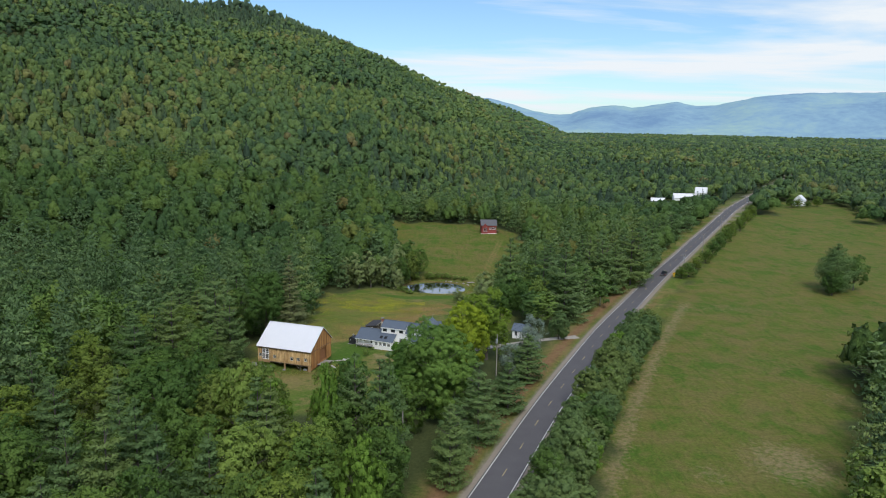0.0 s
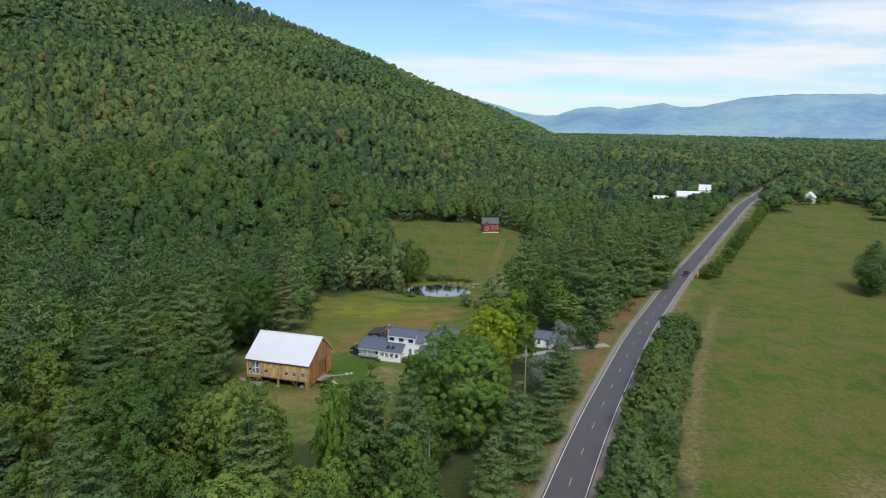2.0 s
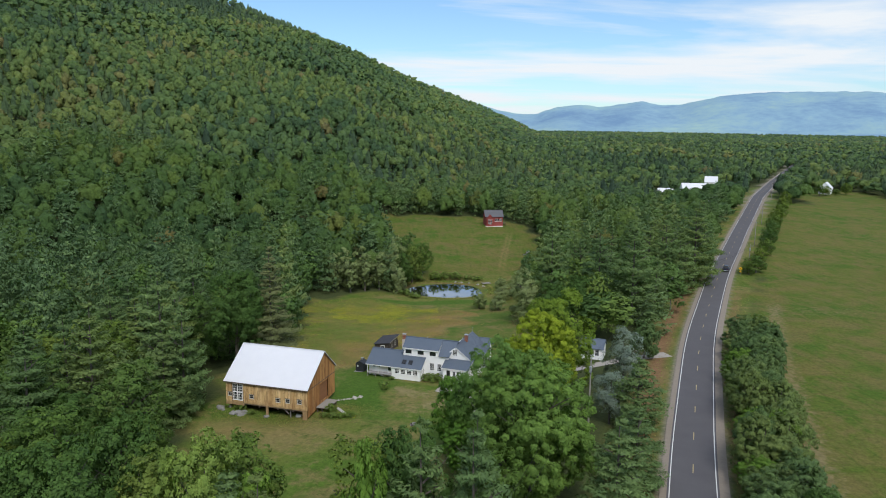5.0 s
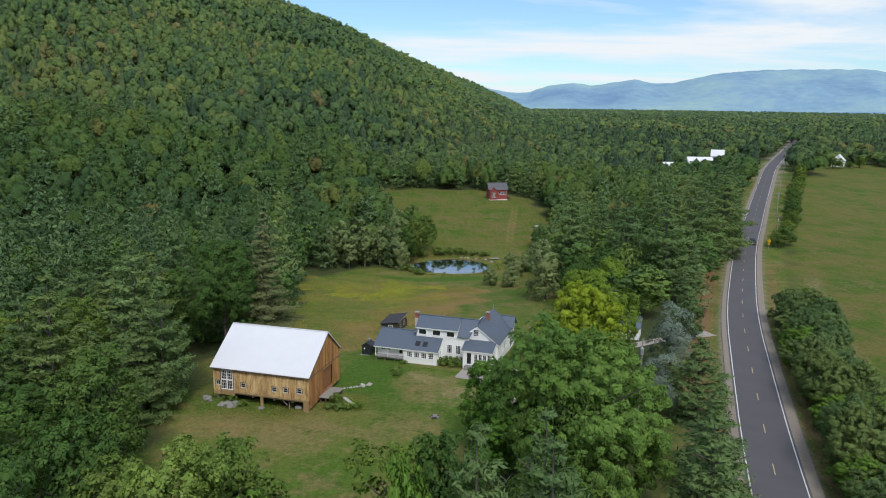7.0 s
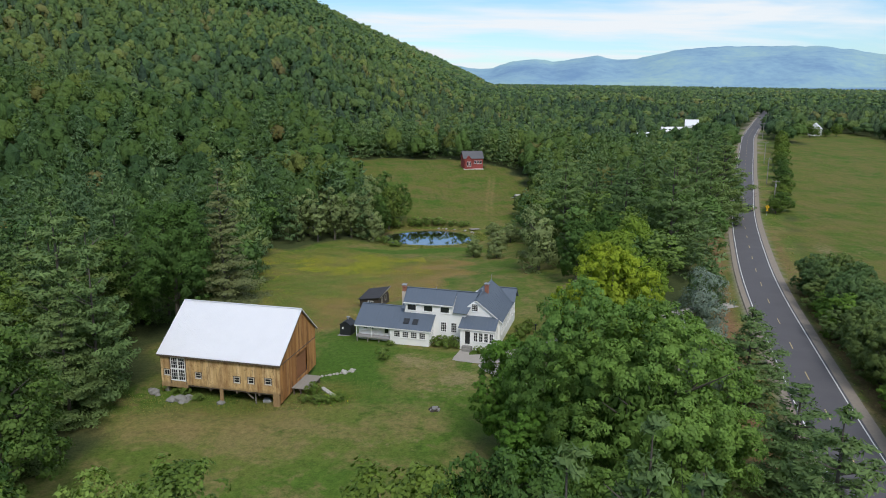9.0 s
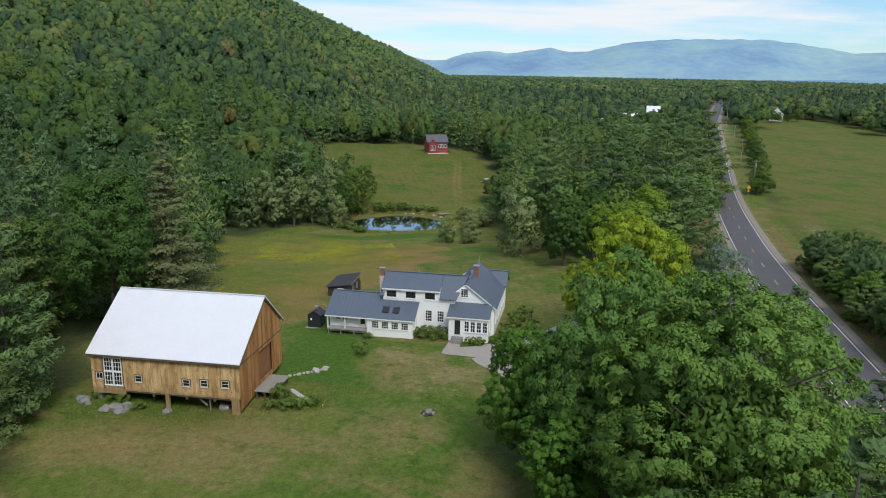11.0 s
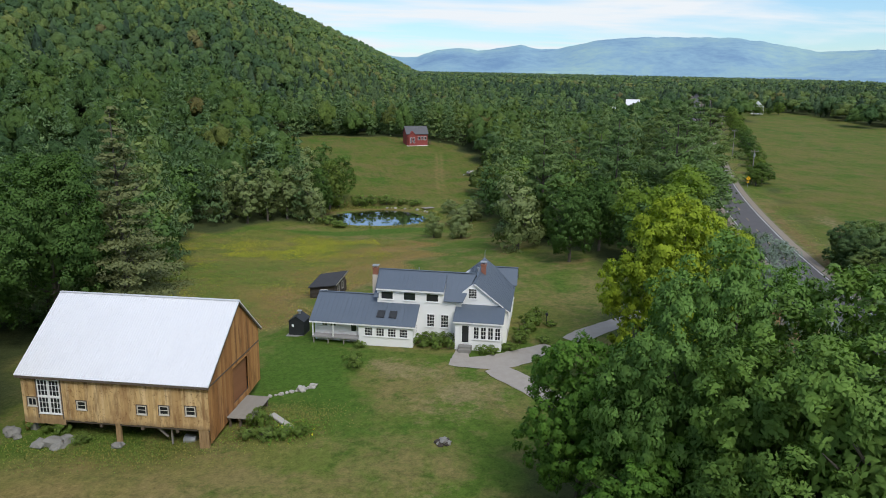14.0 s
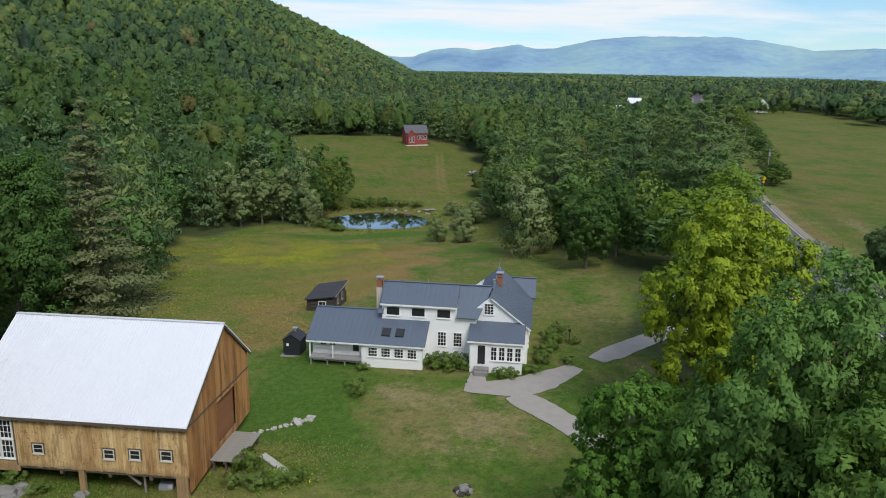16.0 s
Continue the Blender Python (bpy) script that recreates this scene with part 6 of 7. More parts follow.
    for v in (11.3, 13.1):
        window(h, 15.36, v, 0.9, 0.8, 1.5, turn=90, nx=2, nz=4)
    # sun room
    sv, sz, st = -2.8, 2.72, 3.78
    part("roof", ribbed(bmesh.new(), (9.6, sv, sz), (15.15, sv, sz), (15.15, cv0, st), (9.6, cv0, st), 0.1, 0.5), SLATE, h)
    side_block("wall", 9.85, 14.95, [(sv + 0.25, GZ - 0.3), (sv + 0.25, sz - 0.05), (cv0 - 0.02, st - 0.12), (cv0 - 0.02, GZ - 0.3)])
    bm = bmesh.new()
    beam(bm, (9.6, sv + 0.02, sz - 0.13), (15.15, sv + 0.02, sz - 0.13), 0.05, 0.16)
    part("fascia", bm, TRIM, h)
    bm = bmesh.new()
    box(bm, -0.5, 0.5, -0.06, 0.0, 0.0, 2.15)
    d = part("door", bm, TRIM, h, "white-framed dark front door", pose(11.0, sv + 0.25, 0.25))
    part("pane", box(bmesh.new(), -0.36, 0.36, -0.075, -0.06, 0.1, 2.0), GLASS, d)
    for i in range(4):
        window(h, 12.2 + i * 0.78, sv + 0.25, 0.75, 0.64, 1.45, nx=2, nz=3, label="sun-room sash window")
    window(h, 14.95, -1.3, 0.75, 0.7, 1.4, turn=90, nx=2, nz=3)
    bm = bmesh.new()
    box(bm, 10.3, 11.75, sv - 0.55, sv + 0.25, GZ - 0.3, 0.08)
    box(bm, 10.4, 11.65, sv - 0.95, sv - 0.55, GZ - 0.3, -0.12)
    part("doorstep", bm, STONE, h, "two pale stone steps")


build_house()


def house_at(u, v):
    p = HOUSE @ Vector((u, v, 0))
    return p.x, p.y


for k, (u, v, H, R) in enumerate([(5.7, -1.7, 1.3, 0.9), (6.6, -1.6, 1.5, 1.0), (7.6, -1.6, 1.6, 1.0), (8.7, -1.5, 1.6, 1.0), (9.3, -2.4, 1.2, 0.7), (6.3, -2.5, 0.9, 0.8), (7.8, -2.6, 0.9, 0.8),
                                  (12.9, -3.5, 1.1, 0.8), (14.0, -3.4, 1.0, 0.8), (-0.6, -3.6, 0.8, 0.7), (15.9, -2.0, 1.0, 0.9), (16.8, 0.6, 1.4, 1.0), (17.0, 2.4, 1.5, 1.1), (17.6, 4.6, 1.6, 1.2), (17.9, 7.0, 1.7, 1.3),
                                  (18.6, 9.0, 1.7, 1.3), (19.5, 1.0, 0.8, 0.8), (-0.3, 5.6, 2.6, 1.4)]):
    x, y = house_at(u, v)
    plant(P_SHRUB[k % 2], x, y, H, R, name="shrub", label="leafy garden bush against the white house wall", group="garden bushes")


# driveway
def band(name, pts, widths, material, label, lift=0.06):
    """A winding band on the ground with an uneven edge."""
    bm = bmesh.new()
    fine, wid = [], []
    for k in range(len(pts) - 1):
        for f in np.linspace(0, 1, 10, endpoint=False):
            fine.append(Vector(pts[k]).lerp(Vector(pts[k + 1]), f))
            wid.append(widths[k] * (1 - f) + widths[k + 1] * f)
    fine = [sum((fine[min(max(i + d, 0), len(fine) - 1)] for d in (-4, -2, 0, 2, 4)), Vector((0, 0))) / 5 for i in range(len(fine))]
    prev = None
    for i, p in enumerate(fine):
        d = (fine[min(i + 1, len(fine) - 1)] - fine[max(i - 1, 0)]).normalized()
        nrm = Vector((d.y, -d.x))
        row = []
        for f in np.linspace(-1, 1, 5):
            w = wid[i] * (f + (0.12 * noise.noise(Vector((p.x * 0.9, p.y * 0.9, f))) if abs(f) == 1 else 0))
            q = p + nrm * w
            row.append(bm.verts.new((q.x, q.y, ground_z(q.x, q.y) + lift)))
        if prev:
            for k in range(4):
                bm.faces.new((prev[k], prev[k + 1], row[k + 1], row[k]))
        prev = row
    return structure(name, bm, material, label, "driveway")


band("driveway", [(-12.4, 194.6), (-10.2, 193.8), (-7.4, 193.4), (-4.6, 194.2), (-1.6, 195.9), (0.4, 197.0)], [0.9, 1.5, 2.0, 1.9, 1.3, 0.8], DRIVE, "pale crushed-stone driveway leading to the house")
band("driveway", [(2.4, 197.9), (5.0, 199.4), (9, 201.6), (18, 206), (30, 212), (44, 216)], [0.9, 1.5, 1.4, 1.2, 1.2, 1.8], DRIVE, "pale crushed-stone driveway leading to the road")
band("driveway", [(-8.3, 192.0), (-7.2, 189.6), (-6.0, 186.6), (-5.0, 183.4), (-4.0, 180.0)], [1.2, 1.6, 1.4, 1.3, 1.0], DRIVE, "pale crushed-stone spur of the driveway", 0.075)
band("path", [(-9.9, 198.0), (-10.3, 196.6), (-10.8, 195.0), (-10.8, 193.8)], [0.6, 0.75, 1.0, 0.9], DRIVE, "worn pale path to the front door", 0.09)

# lantern post by the lawn
x, y = 2.0, 203.5
lp = thing("garden_lamp", "dark lantern on a short post in the lawn", "garden lamp", pose(x, y, ground_z(x, y)))
part("post", rod(bmesh.new(), [(0, 0, -0.2), (0, 0, 1.3)], [0.05, 0.04], 8), BLACK, lp)
bm = bmesh.new()
box(bm, -0.13, 0.13, -0.13, 0.13, 1.3, 1.62, 0.03)
part("lantern", bm, BLACK, lp)
plant(P_SHRUB[0], x + 0.4, y - 0.2, 0.7, 0.8, name="shrub", label="leafy hosta clump in the lawn", group="garden bushes")


# black tank shed
def build_tank():
    x, y = -27.3, 207.6
    t = thing("garden_shed", "small black sheet-metal shed with a vent on top", "shed", pose(x, y, ground_z(x, y), 0, 0, -21))
    bm = bmesh.new()
    prism(bm, [(-0.9, 0.05), (0.9, 0.05), (0.9, 1.75), (0, 2.3), (-0.9, 1.75)], -1.0, 1.0)
    part("body", bm, BLACK, t)
    bm = bmesh.new()
    slab(bm, [(-1.0, -1.1, 1.72), (0, -1.1, 2.36), (0, 1.1, 2.36), (-1.0, 1.1, 1.72)], 0.04)
    slab(bm, [(1.0, -1.1, 1.72), (0, -1.1, 2.362), (0, 1.1, 2.362), (1.0, 1.1, 1.72)], 0.04)
    part("roof", bm, BLACK, t)
    bm = bmesh.new()
    rod(bm, [(0, 0.2, 2.2), (0, 0.2, 2.65)], [0.13, 0.13], 10)
    box(bm, -0.25, 0.25, -0.05, 0.45, 2.65, 2.72)
    part("vent", bm, STEEL, t, "grey metal roof vent")
    part("notice", box(bmesh.new(), -0.55, -0.3, -1.012, -1.002, 1.05, 1.35), WHITE, t, "small white notice")
    part("base", box(bmesh.new(), -1.15, 0.9, -1.5, 1.1, -0.2, 0.06), STONE, t, "concrete slab")


build_tank()


# log cabin shed
def build_shack():
    x, y = -25.2, 224.9
    s = thing("log_shed", "small dark log shed with a sagging felt roof", "shed", pose(x, y, ground_z(x, y + 2), 0, 0, -21))
    W, D = 3.4, 5.2
    fl, fr, br, bl = 1.75, 2.35, 2.95, 2.2
    bm = bmesh.new()
    for k in range(11):
        z = -0.1 + k * 0.2
        if z < fl - 0.1:
            rod(bm, [(-0.2, 0, z), (W + 0.2, 0, z)], [0.1, 0.1], 6)
            rod(bm, [(0, -0.15, z + 0.1), (0, D, z + 0.1)], [0.1, 0.1], 6)
            rod(bm, [(-0.2, D, z), (W + 0.2, D, z)], [0.1, 0.1], 6)
        rod(bm, [(W, -0.15, z + 0.1), (W, D, z + 0.1)], [0.1, 0.1], 6)
    for k in range(3):
        rod(bm, [(1.2 + k * 0.8, 0, fl + k * 0.2 - 0.05), (W, 0, fl + k * 0.2 - 0.05)], [0.1, 0.1], 6)
    rod(bm, [(W, 1.5, 2.35), (W, D, 2.5)], [0.1, 0.1], 6)
    rod(bm, [(W, 3.0, 2.6), (W, D, 2.7)], [0.1, 0.1], 6)
    tagged(part("log_wall", bm, LOG, s), "dark stacked round logs")
    part("roof", ribbed(bmesh.new(), (-0.4, -0.4, fl), (W + 0.3, -0.4, fr), (W + 0.35, D + 0.3, br), (-0.4, D + 0.3, bl), 0.1, 1.0, 0.02), FELT, s, "dark felt roof")
    part("bargeboard", beam(bmesh.new(), (W + 0.38, -0.4, fr - 0.05), (W + 0.42, D + 0.4, br - 0.05), 0.04, 0.18), OLD_WOOD, s)
    window(s, 1.9, -0.12, 0.75, 1.0, 0.8, nx=2, nz=1, label="pale two-pane window", frame_mat=TRIM)
    for v in (1.4, 3.4):
        window(s, W + 0.12, v, 0.9, 0.7, 1.0, turn=90, nx=1, nz=2, frame_mat=OLD_WOOD)


build_shack()


# red cottage on the upper field
def build_red():
    x, y = 25.6, 421.0
    z = ground_z(x, y)
    r = thing("red_cottage", "small red cottage with a grey roof on the mown slope", "cottage", pose(x, y, z, 0, 0, 4))
    part("wall", prism(bmesh.new(), [(-4.4, -0.6), (4.4, -0.6), (4.4, 4.6), (-4.4, 4.6)], -3.4, 3.4), REDWALL, r)
    bm = bmesh.new()
    f = [bm.verts.new((sx, v, zz)) for sx in (-4.4, 4.4) for v, zz in ((-3.4, 4.6), (3.4, 4.6), (0, 7.3))]
    bm.faces.new(f[:3])
    bm.faces.new(f[3:])
    part("gable", bm, REDWALL, r)
    gable_roof(r, -4.8, 4.8, -3.8, 4.35, 0, 7.5, 3.8, 4.35, GREYROOF, 1.2, 0.14)
    part("porch_wall", prism(bmesh.new(), [(-4.0, -0.6), (-0.6, -0.6), (-0.6, 3.6), (-2.3, 5.4), (-4.0, 3.6)], -4.6, -3.4), REDWALL, r, "small red front gable")
    bm = bmesh.new()
    slab(bm, [(-4.25, -4.85, 3.4), (-2.3, -4.85, 5.6), (-2.3, -2.2, 5.6), (-4.25, -2.2, 3.4)], 0.12)
    slab(bm, [(-0.35, -4.85, 3.4), (-2.3, -4.85, 5.602), (-2.3, -2.2, 5.602), (-0.35, -2.2, 3.4)], 0.12)
    part("porch_roof", bm, REDWALL, r)
    for u in (-2.9, -1.75):
        window(r, u, -4.6, 0.9, 0.7, 2.2, nx=1, nz=2)
    for u in (0.8, 2.1, 3.4):
        window(r, u, -3.4, 2.0, 0.95, 1.4, nx=1, nz=2)
    part("foundation", box(bmesh.new(), -4.5, 4.45, -4.7, 3.5, -1.6, -0.25), WHITE, r, "pale concrete foundation")
    bm = bmesh.new()
    box(bm, 4.4, 6.2, -2.6, 1.4, 0.9, 1.0)
    for v in (-2.5, 1.3):
        beam(bm, (6.1, v, -1.5), (6.1, v, 1.9), 0.12)
    beam(bm, (6.1, -2.5, 1.85), (6.1, 1.3, 1.85), 0.08)
    part("side_deck", bm, DARK_WOOD, r, "dark wooden side deck")


build_red()


# plain white houses further along
def white_house(name, x, y, turn, L, W, eave, ridge, roof_mat, label, wall_mat=None):
    z = ground_z(x, y)
    hh = thing(name, label, "house", pose(x, y, z, 0, 0, turn))
    wall_mat = wall_mat or WHITE
    bm = bmesh.new()
    pts = [(-W / 2, -1.0), (W / 2, -1.0), (W / 2, eave), (0, ridge - 0.15), (-W / 2, eave)]
    f = [bm.verts.new((-L / 2, v, zz)) for v, zz in pts]
    g = [bm.verts.new((L / 2, v, zz)) for v, zz in pts]
    bm.faces.new(f)
    bm.faces.new(g[::-1])
    for i in range(5):
        j = (i + 1) % 5
        bm.faces.new((f[i], g[i], g[j], f[j]))
    part("wall", bm, wall_mat, hh)
    k = (ridge - eave) / (W / 2)
    gable_roof(hh, -L / 2 - 0.3, L / 2 + 0.3, -W / 2 - 0.4, eave - 0.4 * k + 0.1, 0, ridge + 0.1, W / 2 + 0.4, eave - 0.4 * k + 0.1, roof_mat, 0.8, 0.12)
    n = max(2, int(L / 3))
    for i in range(n):
        window(hh, -L / 2 + (i + 0.5) * L / n, -W / 2, 0.9, 0.9, 1.4, nx=2, nz=2)
    window(hh, L / 2, 0, 0.9, 0.9, 1.4, turn=90, nx=2, nz=2)
    if ridge > 6:
        window(hh, L / 2, 0, 4.0, 0.9, 1.3, turn=90, nx=2, nz=2)
    return hh


white_house("garage", 23.6, 214.5, -24, 4.8, 4.4, 2.7, 4.1, SLATE, "small white garage with a blue-grey metal roof")
white_house("white_house", 214, 597, -25, 9, 9, 6.5, 10.5, TIN, "tall white house with a pale metal roof among trees")
white_house("long_barn", 199, 593, -8, 18, 9, 4.5, 8.0, TIN, "long white barn with a pale roof among trees")
white_house("long_barn", 176, 590, -8, 11, 8, 3.5, 6.5, TIN, "low white outbuilding with a pale roof")
white_house("cottage", 174, 505, -30, 8, 7, 3.2, 6.4, GREYROOF, "white cottage with a dark roof beside the road")
white_house("cottage", 162, 513, -30, 6, 5, 2.8, 5.2, TIN, "small white shed with a pale roof beside the road")
white_house("field_house", 257, 518, 50, 8, 7, 4.0, 7.4, TIN, "white house with a steep pale roof behind the field")


# trailer at the edge of the upper field
x, y = 35.3, 365.0
tr = thing("trailer", "small flat trailer with a pale tarpaulin load", "trailer", pose(x, y, ground_z(x, y), 0, 0, 15))
part("bed", box(bmesh.new(), -2.0, 2.0, -1.0, 1.0, 0.7, 0.85), DARK_WOOD, tr)
bm = bmesh.new()
box(bm, -1.7, 1.6, -0.85, 0.85, 0.86, 1.7, 0.3)
part("load", bm, PALESTONE, tr, "pale tarpaulin-covered load")
for sy in (-1.05, 1.05):
    part("wheel", rod(bmesh.new(), [(0.2, sy - 0.1, 0.36), (0.2, sy + 0.1, 0.36)], [0.36, 0.36], 14), RUBBER, tr)
bm = bmesh.new()
beam(bm, (-2.0, 0, 0.72), (-3.4, 0, 0.45), 0.1)
beam(bm, (-3.3, 0, -0.2), (-3.3, 0, 0.5), 0.08)
part("drawbar", bm, STEEL, tr)

# stones and landing stage at the pond
for k in range(7):
    a = 0.35 + k * 0.17 + 0.1 * math.sin(k * 5)
    x, y = POND[0] + POND[2] * 1.1 * math.cos(a), POND[1] + POND[3] * 1.1 * math.sin(a)
    r = 0.25 + 0.3 * ((k * 7) % 5) / 5
    tagged(new("stone", stone_mesh("stone", r, 300 + k, PALESTONE)), "pale stone on the bank of the pond", "stone", "stones by the pond").matrix_basis = pose(x, y, ground_z(x, y) + r * 0.3, 0, 0, k * 51)
ls = thing("landing_stage", "small grey plank landing stage on the pond bank", "landing stage", pose(12.0, 325.5, ground_z(12.0, 325.5) + 0.35, 0, 0, 20))
plank = mesh_of("plank", box(bmesh.new(), -1.7, 1.7, 0, 0.24, -0.05, 0), OLD_WOOD)
for k in range(8):
    part("plank", plank, None, ls, at=pose(0, -1 + k * 0.26, 0))
bm = bmesh.new()
for sx in (-1.5, 1.5):
    for sy in (-0.9, 0.9):
        box(bm, sx - 0.07, sx + 0.07, sy - 0.07, sy + 0.07, -1.0, -0.055)
part("leg_frame", bm, DARK_WOOD, ls)


# ---------------------------------------------------------------- roadside
def utility_pole(x, y, H, arm=True, can=True, turn=None):
    z = ground_z(x, y)
    if turn is None:
        turn = -math.degrees(math.atan(float(road_x(y + 1) - road_x(y - 1)) / 2))
    p = thing("utility_pole", "weathered wooden utility pole beside the road", "utility pole", pose(x, y, z, 0, 0, turn), "utility poles")
    part("pole", rod(bmesh.new(), [(0, 0, -0.6), (0, 0, H * 0.5), (0, 0, H)], [0.16, 0.14, 0.11], 9), POLE, p)
    if arm:
        bm = bmesh.new()
        beam(bm, (-1.1, -0.14, H - 0.5), (1.1, -0.14, H - 0.5), 0.09, 0.12)
        part("crossarm", bm, POLE, p)
        for u in (-1.0, 0.0, 1.0):
            part("insulator", rod(bmesh.new(), [(u, -0.14, H - 0.45), (u, -0.14, H - 0.2)], [0.05, 0.035], 7), STEEL, p)
    if can:
        part("transformer", rod(bmesh.new(), [(0.02, -0.4, H - 2.2), (0.02, -0.4, H - 1.25), (0.02, -0.4, H - 1.15)], [0.26, 0.26, 0.12], 12), STEEL, p, "grey metal transformer can")
    return Vector((x, y, z))


def wire(a, b, sag=0.7, r=0.02):
    a, b = Vector(a), Vector(b)
    pts = [a.lerp(b, t) - Vector((0, 0, sag * 4 * t * (1 - t))) for t in np.linspace(0, 1, 13)]
    tagged(new("power_cable", mesh_of("power_cable", rod(bmesh.new(), pts, [r] * 13, 5), RUBBER)), "thin black overhead power cable", "cable", "power cables")


POLES = [(-8.0, 128.8, 11), (13.0, 176.8, 11.6), (56.5, 256.0, 10.5)]
tops = [utility_pole(x, y, H, arm=(k == 2), can=(k == 1)) + Vector((0, 0, H - 0.35)) for k, (x, y, H) in enumerate(POLES)]
for a, b in zip(tops[:-1], tops[1:]):
    for o in (-0.9, 0.9):
        wire(a + Vector((o, 0, 0)), b + Vector((o, 0, 0)))
RPOLES = [(103.5, 306.5, 9.5), (128.0, 352.0, 10), (156.0, 402.0, 10), (205.0, 488.0, 10), (250.0, 560.0, 10)]
rtops = [utility_pole(x, y, H, can=(k == 0)) + Vector((0, 0, H - 0.35)) for k, (x, y, H) in enumerate(RPOLES)]
wire(tops[-1], rtops[0], 1.2)
wire(tops[-1] - Vector((0, 0, 0.6)), rtops[0] - Vector((0, 0, 0.6)), 1.3)
for a, b in zip(rtops[:-1], rtops[1:]):
    for o in (-0.9, 0.9):
        wire(a + Vector((o, 0, 0)), b + Vector((o, 0, 0)))

# yellow warning sign
x, y = 97.0, 299.0
sg = thing("road_sign", "yellow diamond warning sign with a plate below on a steel post", "road sign", pose(x, y, ground_z(x, y), 0, 0, -29))
part("post", box(bmesh.new(), -0.03, 0.03, 0.01, 0.05, -0.4, 3.0), STEEL, sg)
bm = bmesh.new()
box(bm, -0.45, 0.45, -0.012, 0.0, -0.45, 0.45)
plate = part("sign_plate", bm, SIGN, sg, "yellow diamond plate", pose(0, 0, 2.55, 0, 45, 0))
part("sign_symbol", box(bmesh.new(), -0.07, 0.07, -0.018, -0.013, -0.22, 0.22), BLACK, plate, "black symbol bar", pose(0, 0, 0, 0, -45, 0))
part("lower_plate", box(bmesh.new(), -0.3, 0.3, -0.012, 0.0, 1.3, 1.75), SIGN, sg, "small yellow plate")


# dark pickup on the road
def build_car():
    y = 306.0
    off = 1.65
    sl = math.atan(float(road_x(y + 1) - road_x(y - 1)) / 2)
    x = float(road_x(y)) + off * math.cos(sl)
    yy = y - off * math.sin(sl)
    c = thing("pickup_truck", "dark blue pickup truck driving along the asphalt road", "car", pose(x, yy, float(road_z(y)) + 0.12, 1.6, 0, -math.degrees(sl)))
    bm = bmesh.new()
    prof = [(-2.75, 0.45), (2.7, 0.45), (2.75, 0.75), (2.6, 1.05), (1.25, 1.15), (0.55, 1.15), (-0.9, 1.15), (-2.72, 1.12)]
    f = [bm.verts.new((-0.98, v, z)) for v, z in prof]
    g = [bm.verts.new((0.98, v, z)) for v, z in prof]
    bm.faces.new(f)
    bm.faces.new(g[::-1])
    for i in range(len(f)):
        j = (i + 1) % len(f)
        bm.faces.new((f[i], g[i], g[j], f[j]))
    bmesh.ops.bevel(bm, geom=list(bm.edges), offset=0.06, segments=2, affect="EDGES")
    part("body", bm, BLUECAR, c)
    bm = bmesh.new()
    lo = [(-0.9, -0.95), (0.9, -0.95), (0.9, 1.15), (-0.9, 1.15)]
    hi = [(-0.74, -0.7), (0.74, -0.7), (0.74, 0.45), (-0.74, 0.45)]
    a = [bm.verts.new((u, v, 1.13)) for u, v in lo]
    b = [bm.verts.new((u, v, 1.78)) for u, v in hi]
    bm.faces.new(b)
    bm.faces.new(a[::-1])
    for i in range(4):
        j = (i + 1) % 4
        bm.faces.new((a[i], a[j], b[j], b[i]))
    cabin = part("cab_glass", bm, GLASS, c, "dark tinted cab windows")
    bm = bmesh.new()
    box(bm, -0.75, 0.75, -0.72, 0.47, 1.76, 1.83, 0.03)
    part("roof_panel", bm, BLUECAR, cabin)
    bm = bmesh.new()
    box(bm, -0.84, 0.84, -2.6, -1.05, 1.10, 1.135)
    part("bed_cover", bm, RUBBER, c, "black cover over the load bed")
    for sx in (-0.93, 0.93):
        for sy in (-1.75, 1.75):
            w = part("wheel", rod(bmesh.new(), [(sx - 0.12, sy, 0.37), (sx + 0.12, sy, 0.37)], [0.38, 0.38], 18), RUBBER, c)
            part("rim", rod(bmesh.new(), [(sx - 0.13, sy, 0.37), (sx + 0.13, sy, 0.37)], [0.22, 0.22], 12), STEEL, w)
    for sx in (-0.82, 0.82):
        part("tail_light", box(bmesh.new(), sx - 0.09, sx + 0.09, -2.78, -2.70, 0.72, 1.02), REDLAMP, c)
        part("headlight", box(bmesh.new(), sx - 0.14, sx + 0.14, 2.66, 2.77, 0.72, 0.90), WHITE, c)
        part("mirror", box(bmesh.new(), sx * 1.28 - 0.1, sx * 1.28 + 0.1, 0.75, 0.85, 1.2, 1.4), BLUECAR, c)
    part("rear_bumper", box(bmesh.new(), -0.95, 0.95, -2.86, -2.74, 0.48, 0.66), STEEL, c, "bright rear bumper")
    part("number_plate", box(bmesh.new(), -0.16, 0.16, -2.875, -2.862, 0.50, 0.62), WHITE, c)


build_car()

# ---------------------------------------------------------------- meadow growth
rng = np.random.default_rng(400)


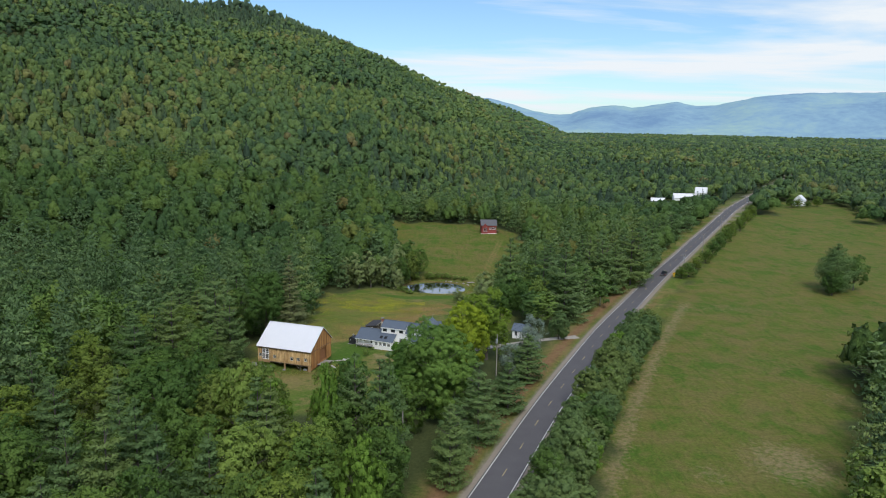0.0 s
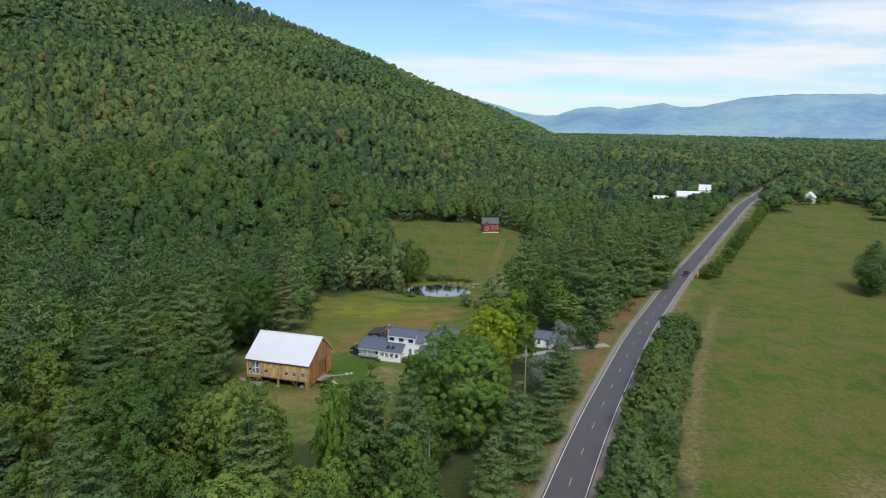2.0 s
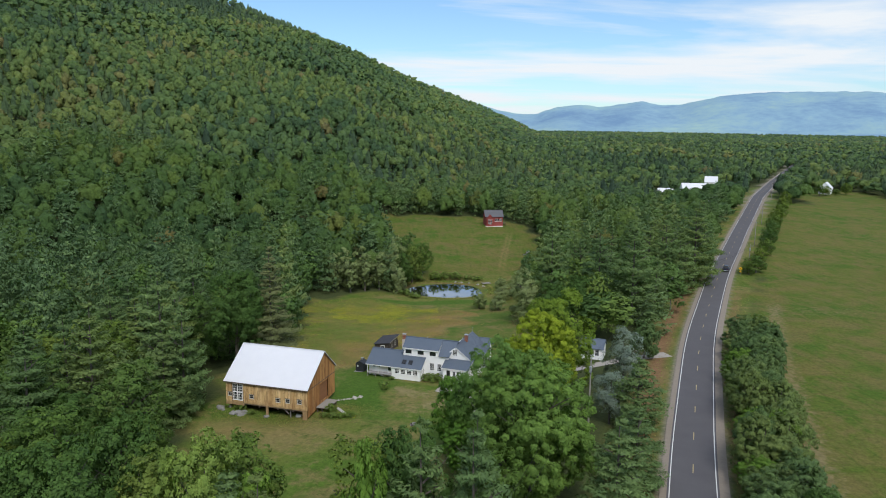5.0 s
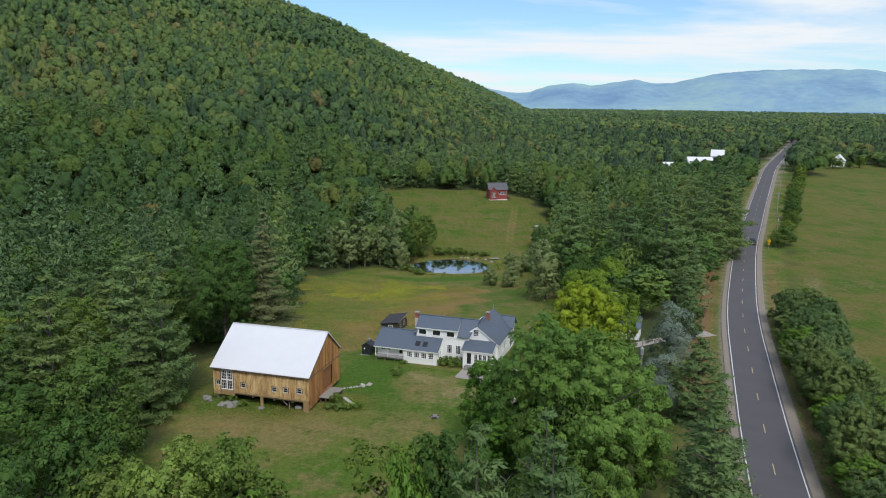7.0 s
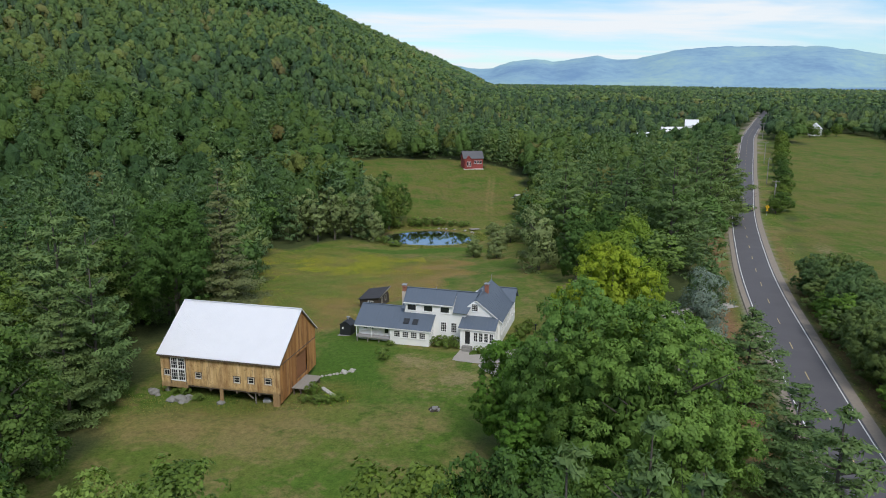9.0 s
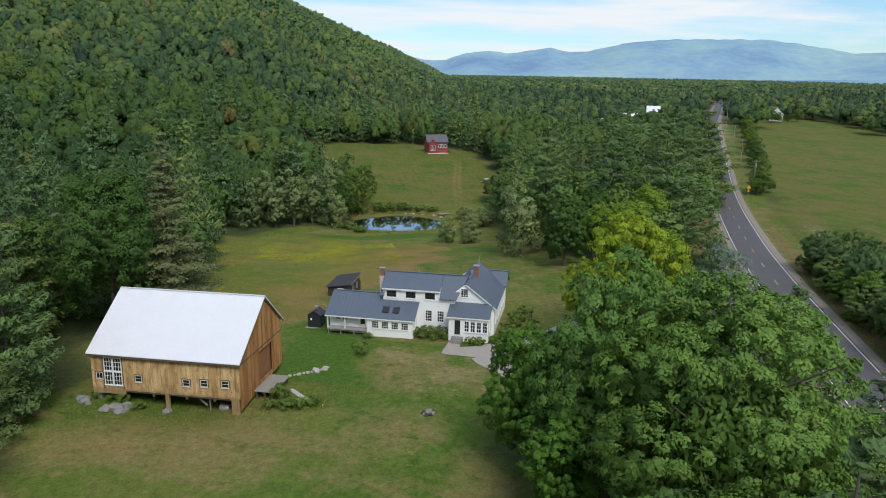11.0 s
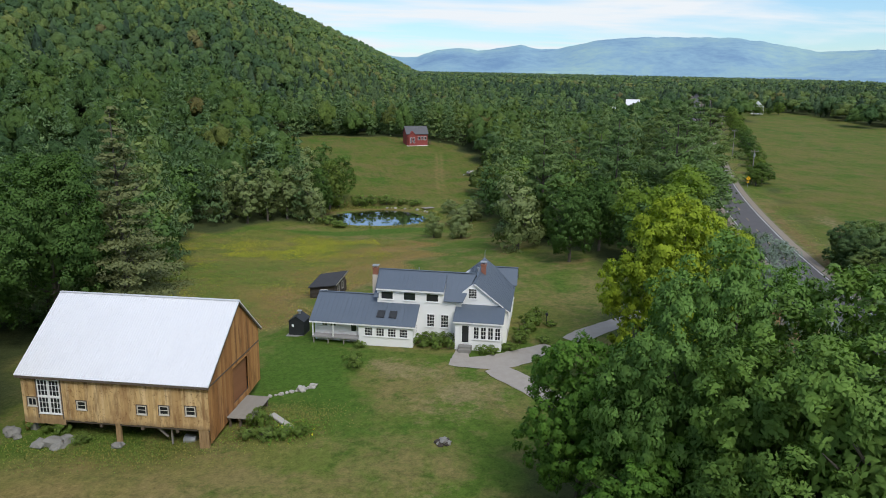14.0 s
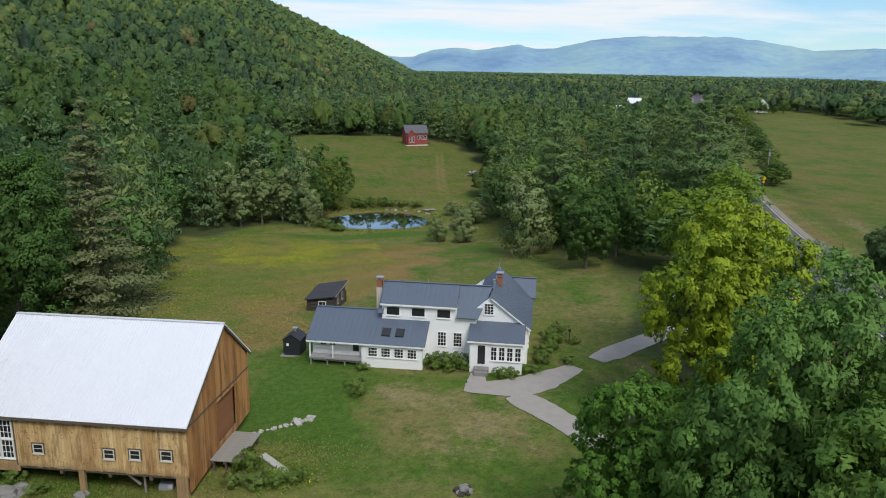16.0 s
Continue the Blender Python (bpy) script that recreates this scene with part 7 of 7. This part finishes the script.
def patches(x, y, size, seed):
    """Smooth uneven patches between 0 and 1."""
    grid = np.random.default_rng(seed).random((64, 64))
    out, amp = np.zeros_like(x), 0.0
    for k, w in ((1, 0.55), (2.3, 0.30), (5.1, 0.15)):
        u, v = x * k / size + 7.3 * k, y * k / size + 3.1 * k
        i, j = np.floor(u).astype(int), np.floor(v).astype(int)
        fu, fv = u - i, v - j
        fu, fv = fu * fu * (3 - 2 * fu), fv * fv * (3 - 2 * fv)
        g = lambda a, b: grid[(i + a) % 64, (j + b) % 64]  # noqa: E731
        out += w * ((g(0, 0) * (1 - fu) + g(1, 0) * fu) * (1 - fv) + (g(0, 1) * (1 - fu) + g(1, 1) * fu) * fv)
        amp += w
    return out / amp


def tufts(name, n, x0, x1, y0, y1, size, material, label, test, tall=1.0, patchy=0.0, seed=1):
    x, y = rng.uniform(x0, x1, n), rng.uniform(y0, y1, n)
    keep = test(x, y)
    if patchy:
        keep &= patches(x, y, 7.0, seed) + rng.uniform(-0.16, 0.16, n) > patchy
    x, y = x[keep], y[keep]
    m = len(x)
    z = height(x, y) + size * 0.4 * tall
    pos = np.stack([x, y, z], 1)
    nrm = unit(np.stack([rng.normal(size=m), rng.normal(size=m), np.full(m, 1.5)], 1))
    rise = unit(np.stack([rng.normal(size=m) * 0.45, rng.normal(size=m) * 0.45, np.ones(m)], 1))
    V, F, sp, N = cards(pos, nrm, size * 0.75 * rng.uniform(0.5, 1.3, m), rng, rng.random(m), 2.0, unit(0.5 * nrm + np.array([0, 0, 1.2])), rise)
    hue = np.clip(1.3 * patches(x, y, 9.0, seed + 1) - 0.15 + rng.normal(size=m) * 0.12, 0, 0.99)
    ob = new(name, leaves_mesh(name, V, F, sp, N, np.repeat(hue, 4), material))
    return tagged(ob, label, "grass", kind="stuff")


in_meadow = lambda x, y: soft(MEADOW_AREA, x, y, 5.0) > rng.random(len(x)) * 0.9  # noqa: E731
tufts("meadow_grass", 130000, -54, 0, 208, 304, 0.13, MEADOW, "tall uncut meadow grass and weeds", in_meadow, 1.2)
tufts("meadow_grass", 40000, -54, 0, 208, 304, 0.15, BUSH, "dark green clumps of weeds in the meadow", in_meadow, 2.0, 0.52, 11)
gold_belt = lambda x, y: in_meadow(x, y) & (rng.random(len(x)) < np.exp(-((y - 281 - 0.1 * x) / 15) ** 2) + 0.12)  # noqa: E731
tufts("goldenrod", 100000, -52, -8, 216, 302, 0.13, GOLD, "yellow goldenrod flowering in the meadow", gold_belt, 2.6, 0.53, 21)
in_brown = lambda x, y: soft(BROWN_AREA, x, y, 4.0) > rng.random(len(x)) * 0.9  # noqa: E731
tufts("dry_grass", 100000, -38, 4, 206, 286, 0.12, DRYGRASS, "uncut red-brown dry grass behind the house", in_brown, 1.0)
near_barn = lambda x, y: rng.random(len(x)) < np.exp(-((x + 41) / 10) ** 2 - ((y - 183.5) / 2.5) ** 2) + np.exp(-((x + 28) / 3) ** 2 - ((y - 185) / 2) ** 2)  # noqa: E731
tufts("rough_grass", 60000, -56, -22, 174, 192, 0.10, MEADOW, "rough uncut grass along the barn", near_barn, 1.8)
tufts("weeds", 40000, -56, -22, 174, 192, 0.11, BUSH, "leafy green weeds along the barn", near_barn, 2.2, 0.5, 31)
by_ramp = lambda x, y: rng.random(len(x)) < 0.9 * np.exp(-((x + 28.6) / 2.0) ** 2 - ((y - 182.3) / 1.3) ** 2)  # noqa: E731
tufts("weeds", 16000, -36, -22, 177, 188, 0.16, LIME, "tall yellow-green weeds beside the ramp", by_ramp, 3.4)
tufts("goldenrod", 1500, -36, -22, 177, 188, 0.13, GOLD, "a few goldenrod flowers beside the ramp", by_ramp, 6.0)
shore_ring = lambda x, y: np.abs(np.hypot((x - POND[0]) / POND[2], (y - POND[1]) / POND[3]) - 1.16) < 0.1  # noqa: E731
tufts("reeds", 12000, -24, 16, 298, 336, 0.32, MEADOW, "reeds and rank grass round the pond", shore_ring, 1.4)
verge_test = lambda x, y: (np.abs(np.abs((x - road_x(y)) * 0.9) - 8.0) < 2.6) & ~inside(LAWN, x, y)  # noqa: E731
tufts("roadside_weeds", 30000, 0, 130, 100, 360, 0.22, MEADOW, "dry roadside weeds and grass", verge_test, 1.0)
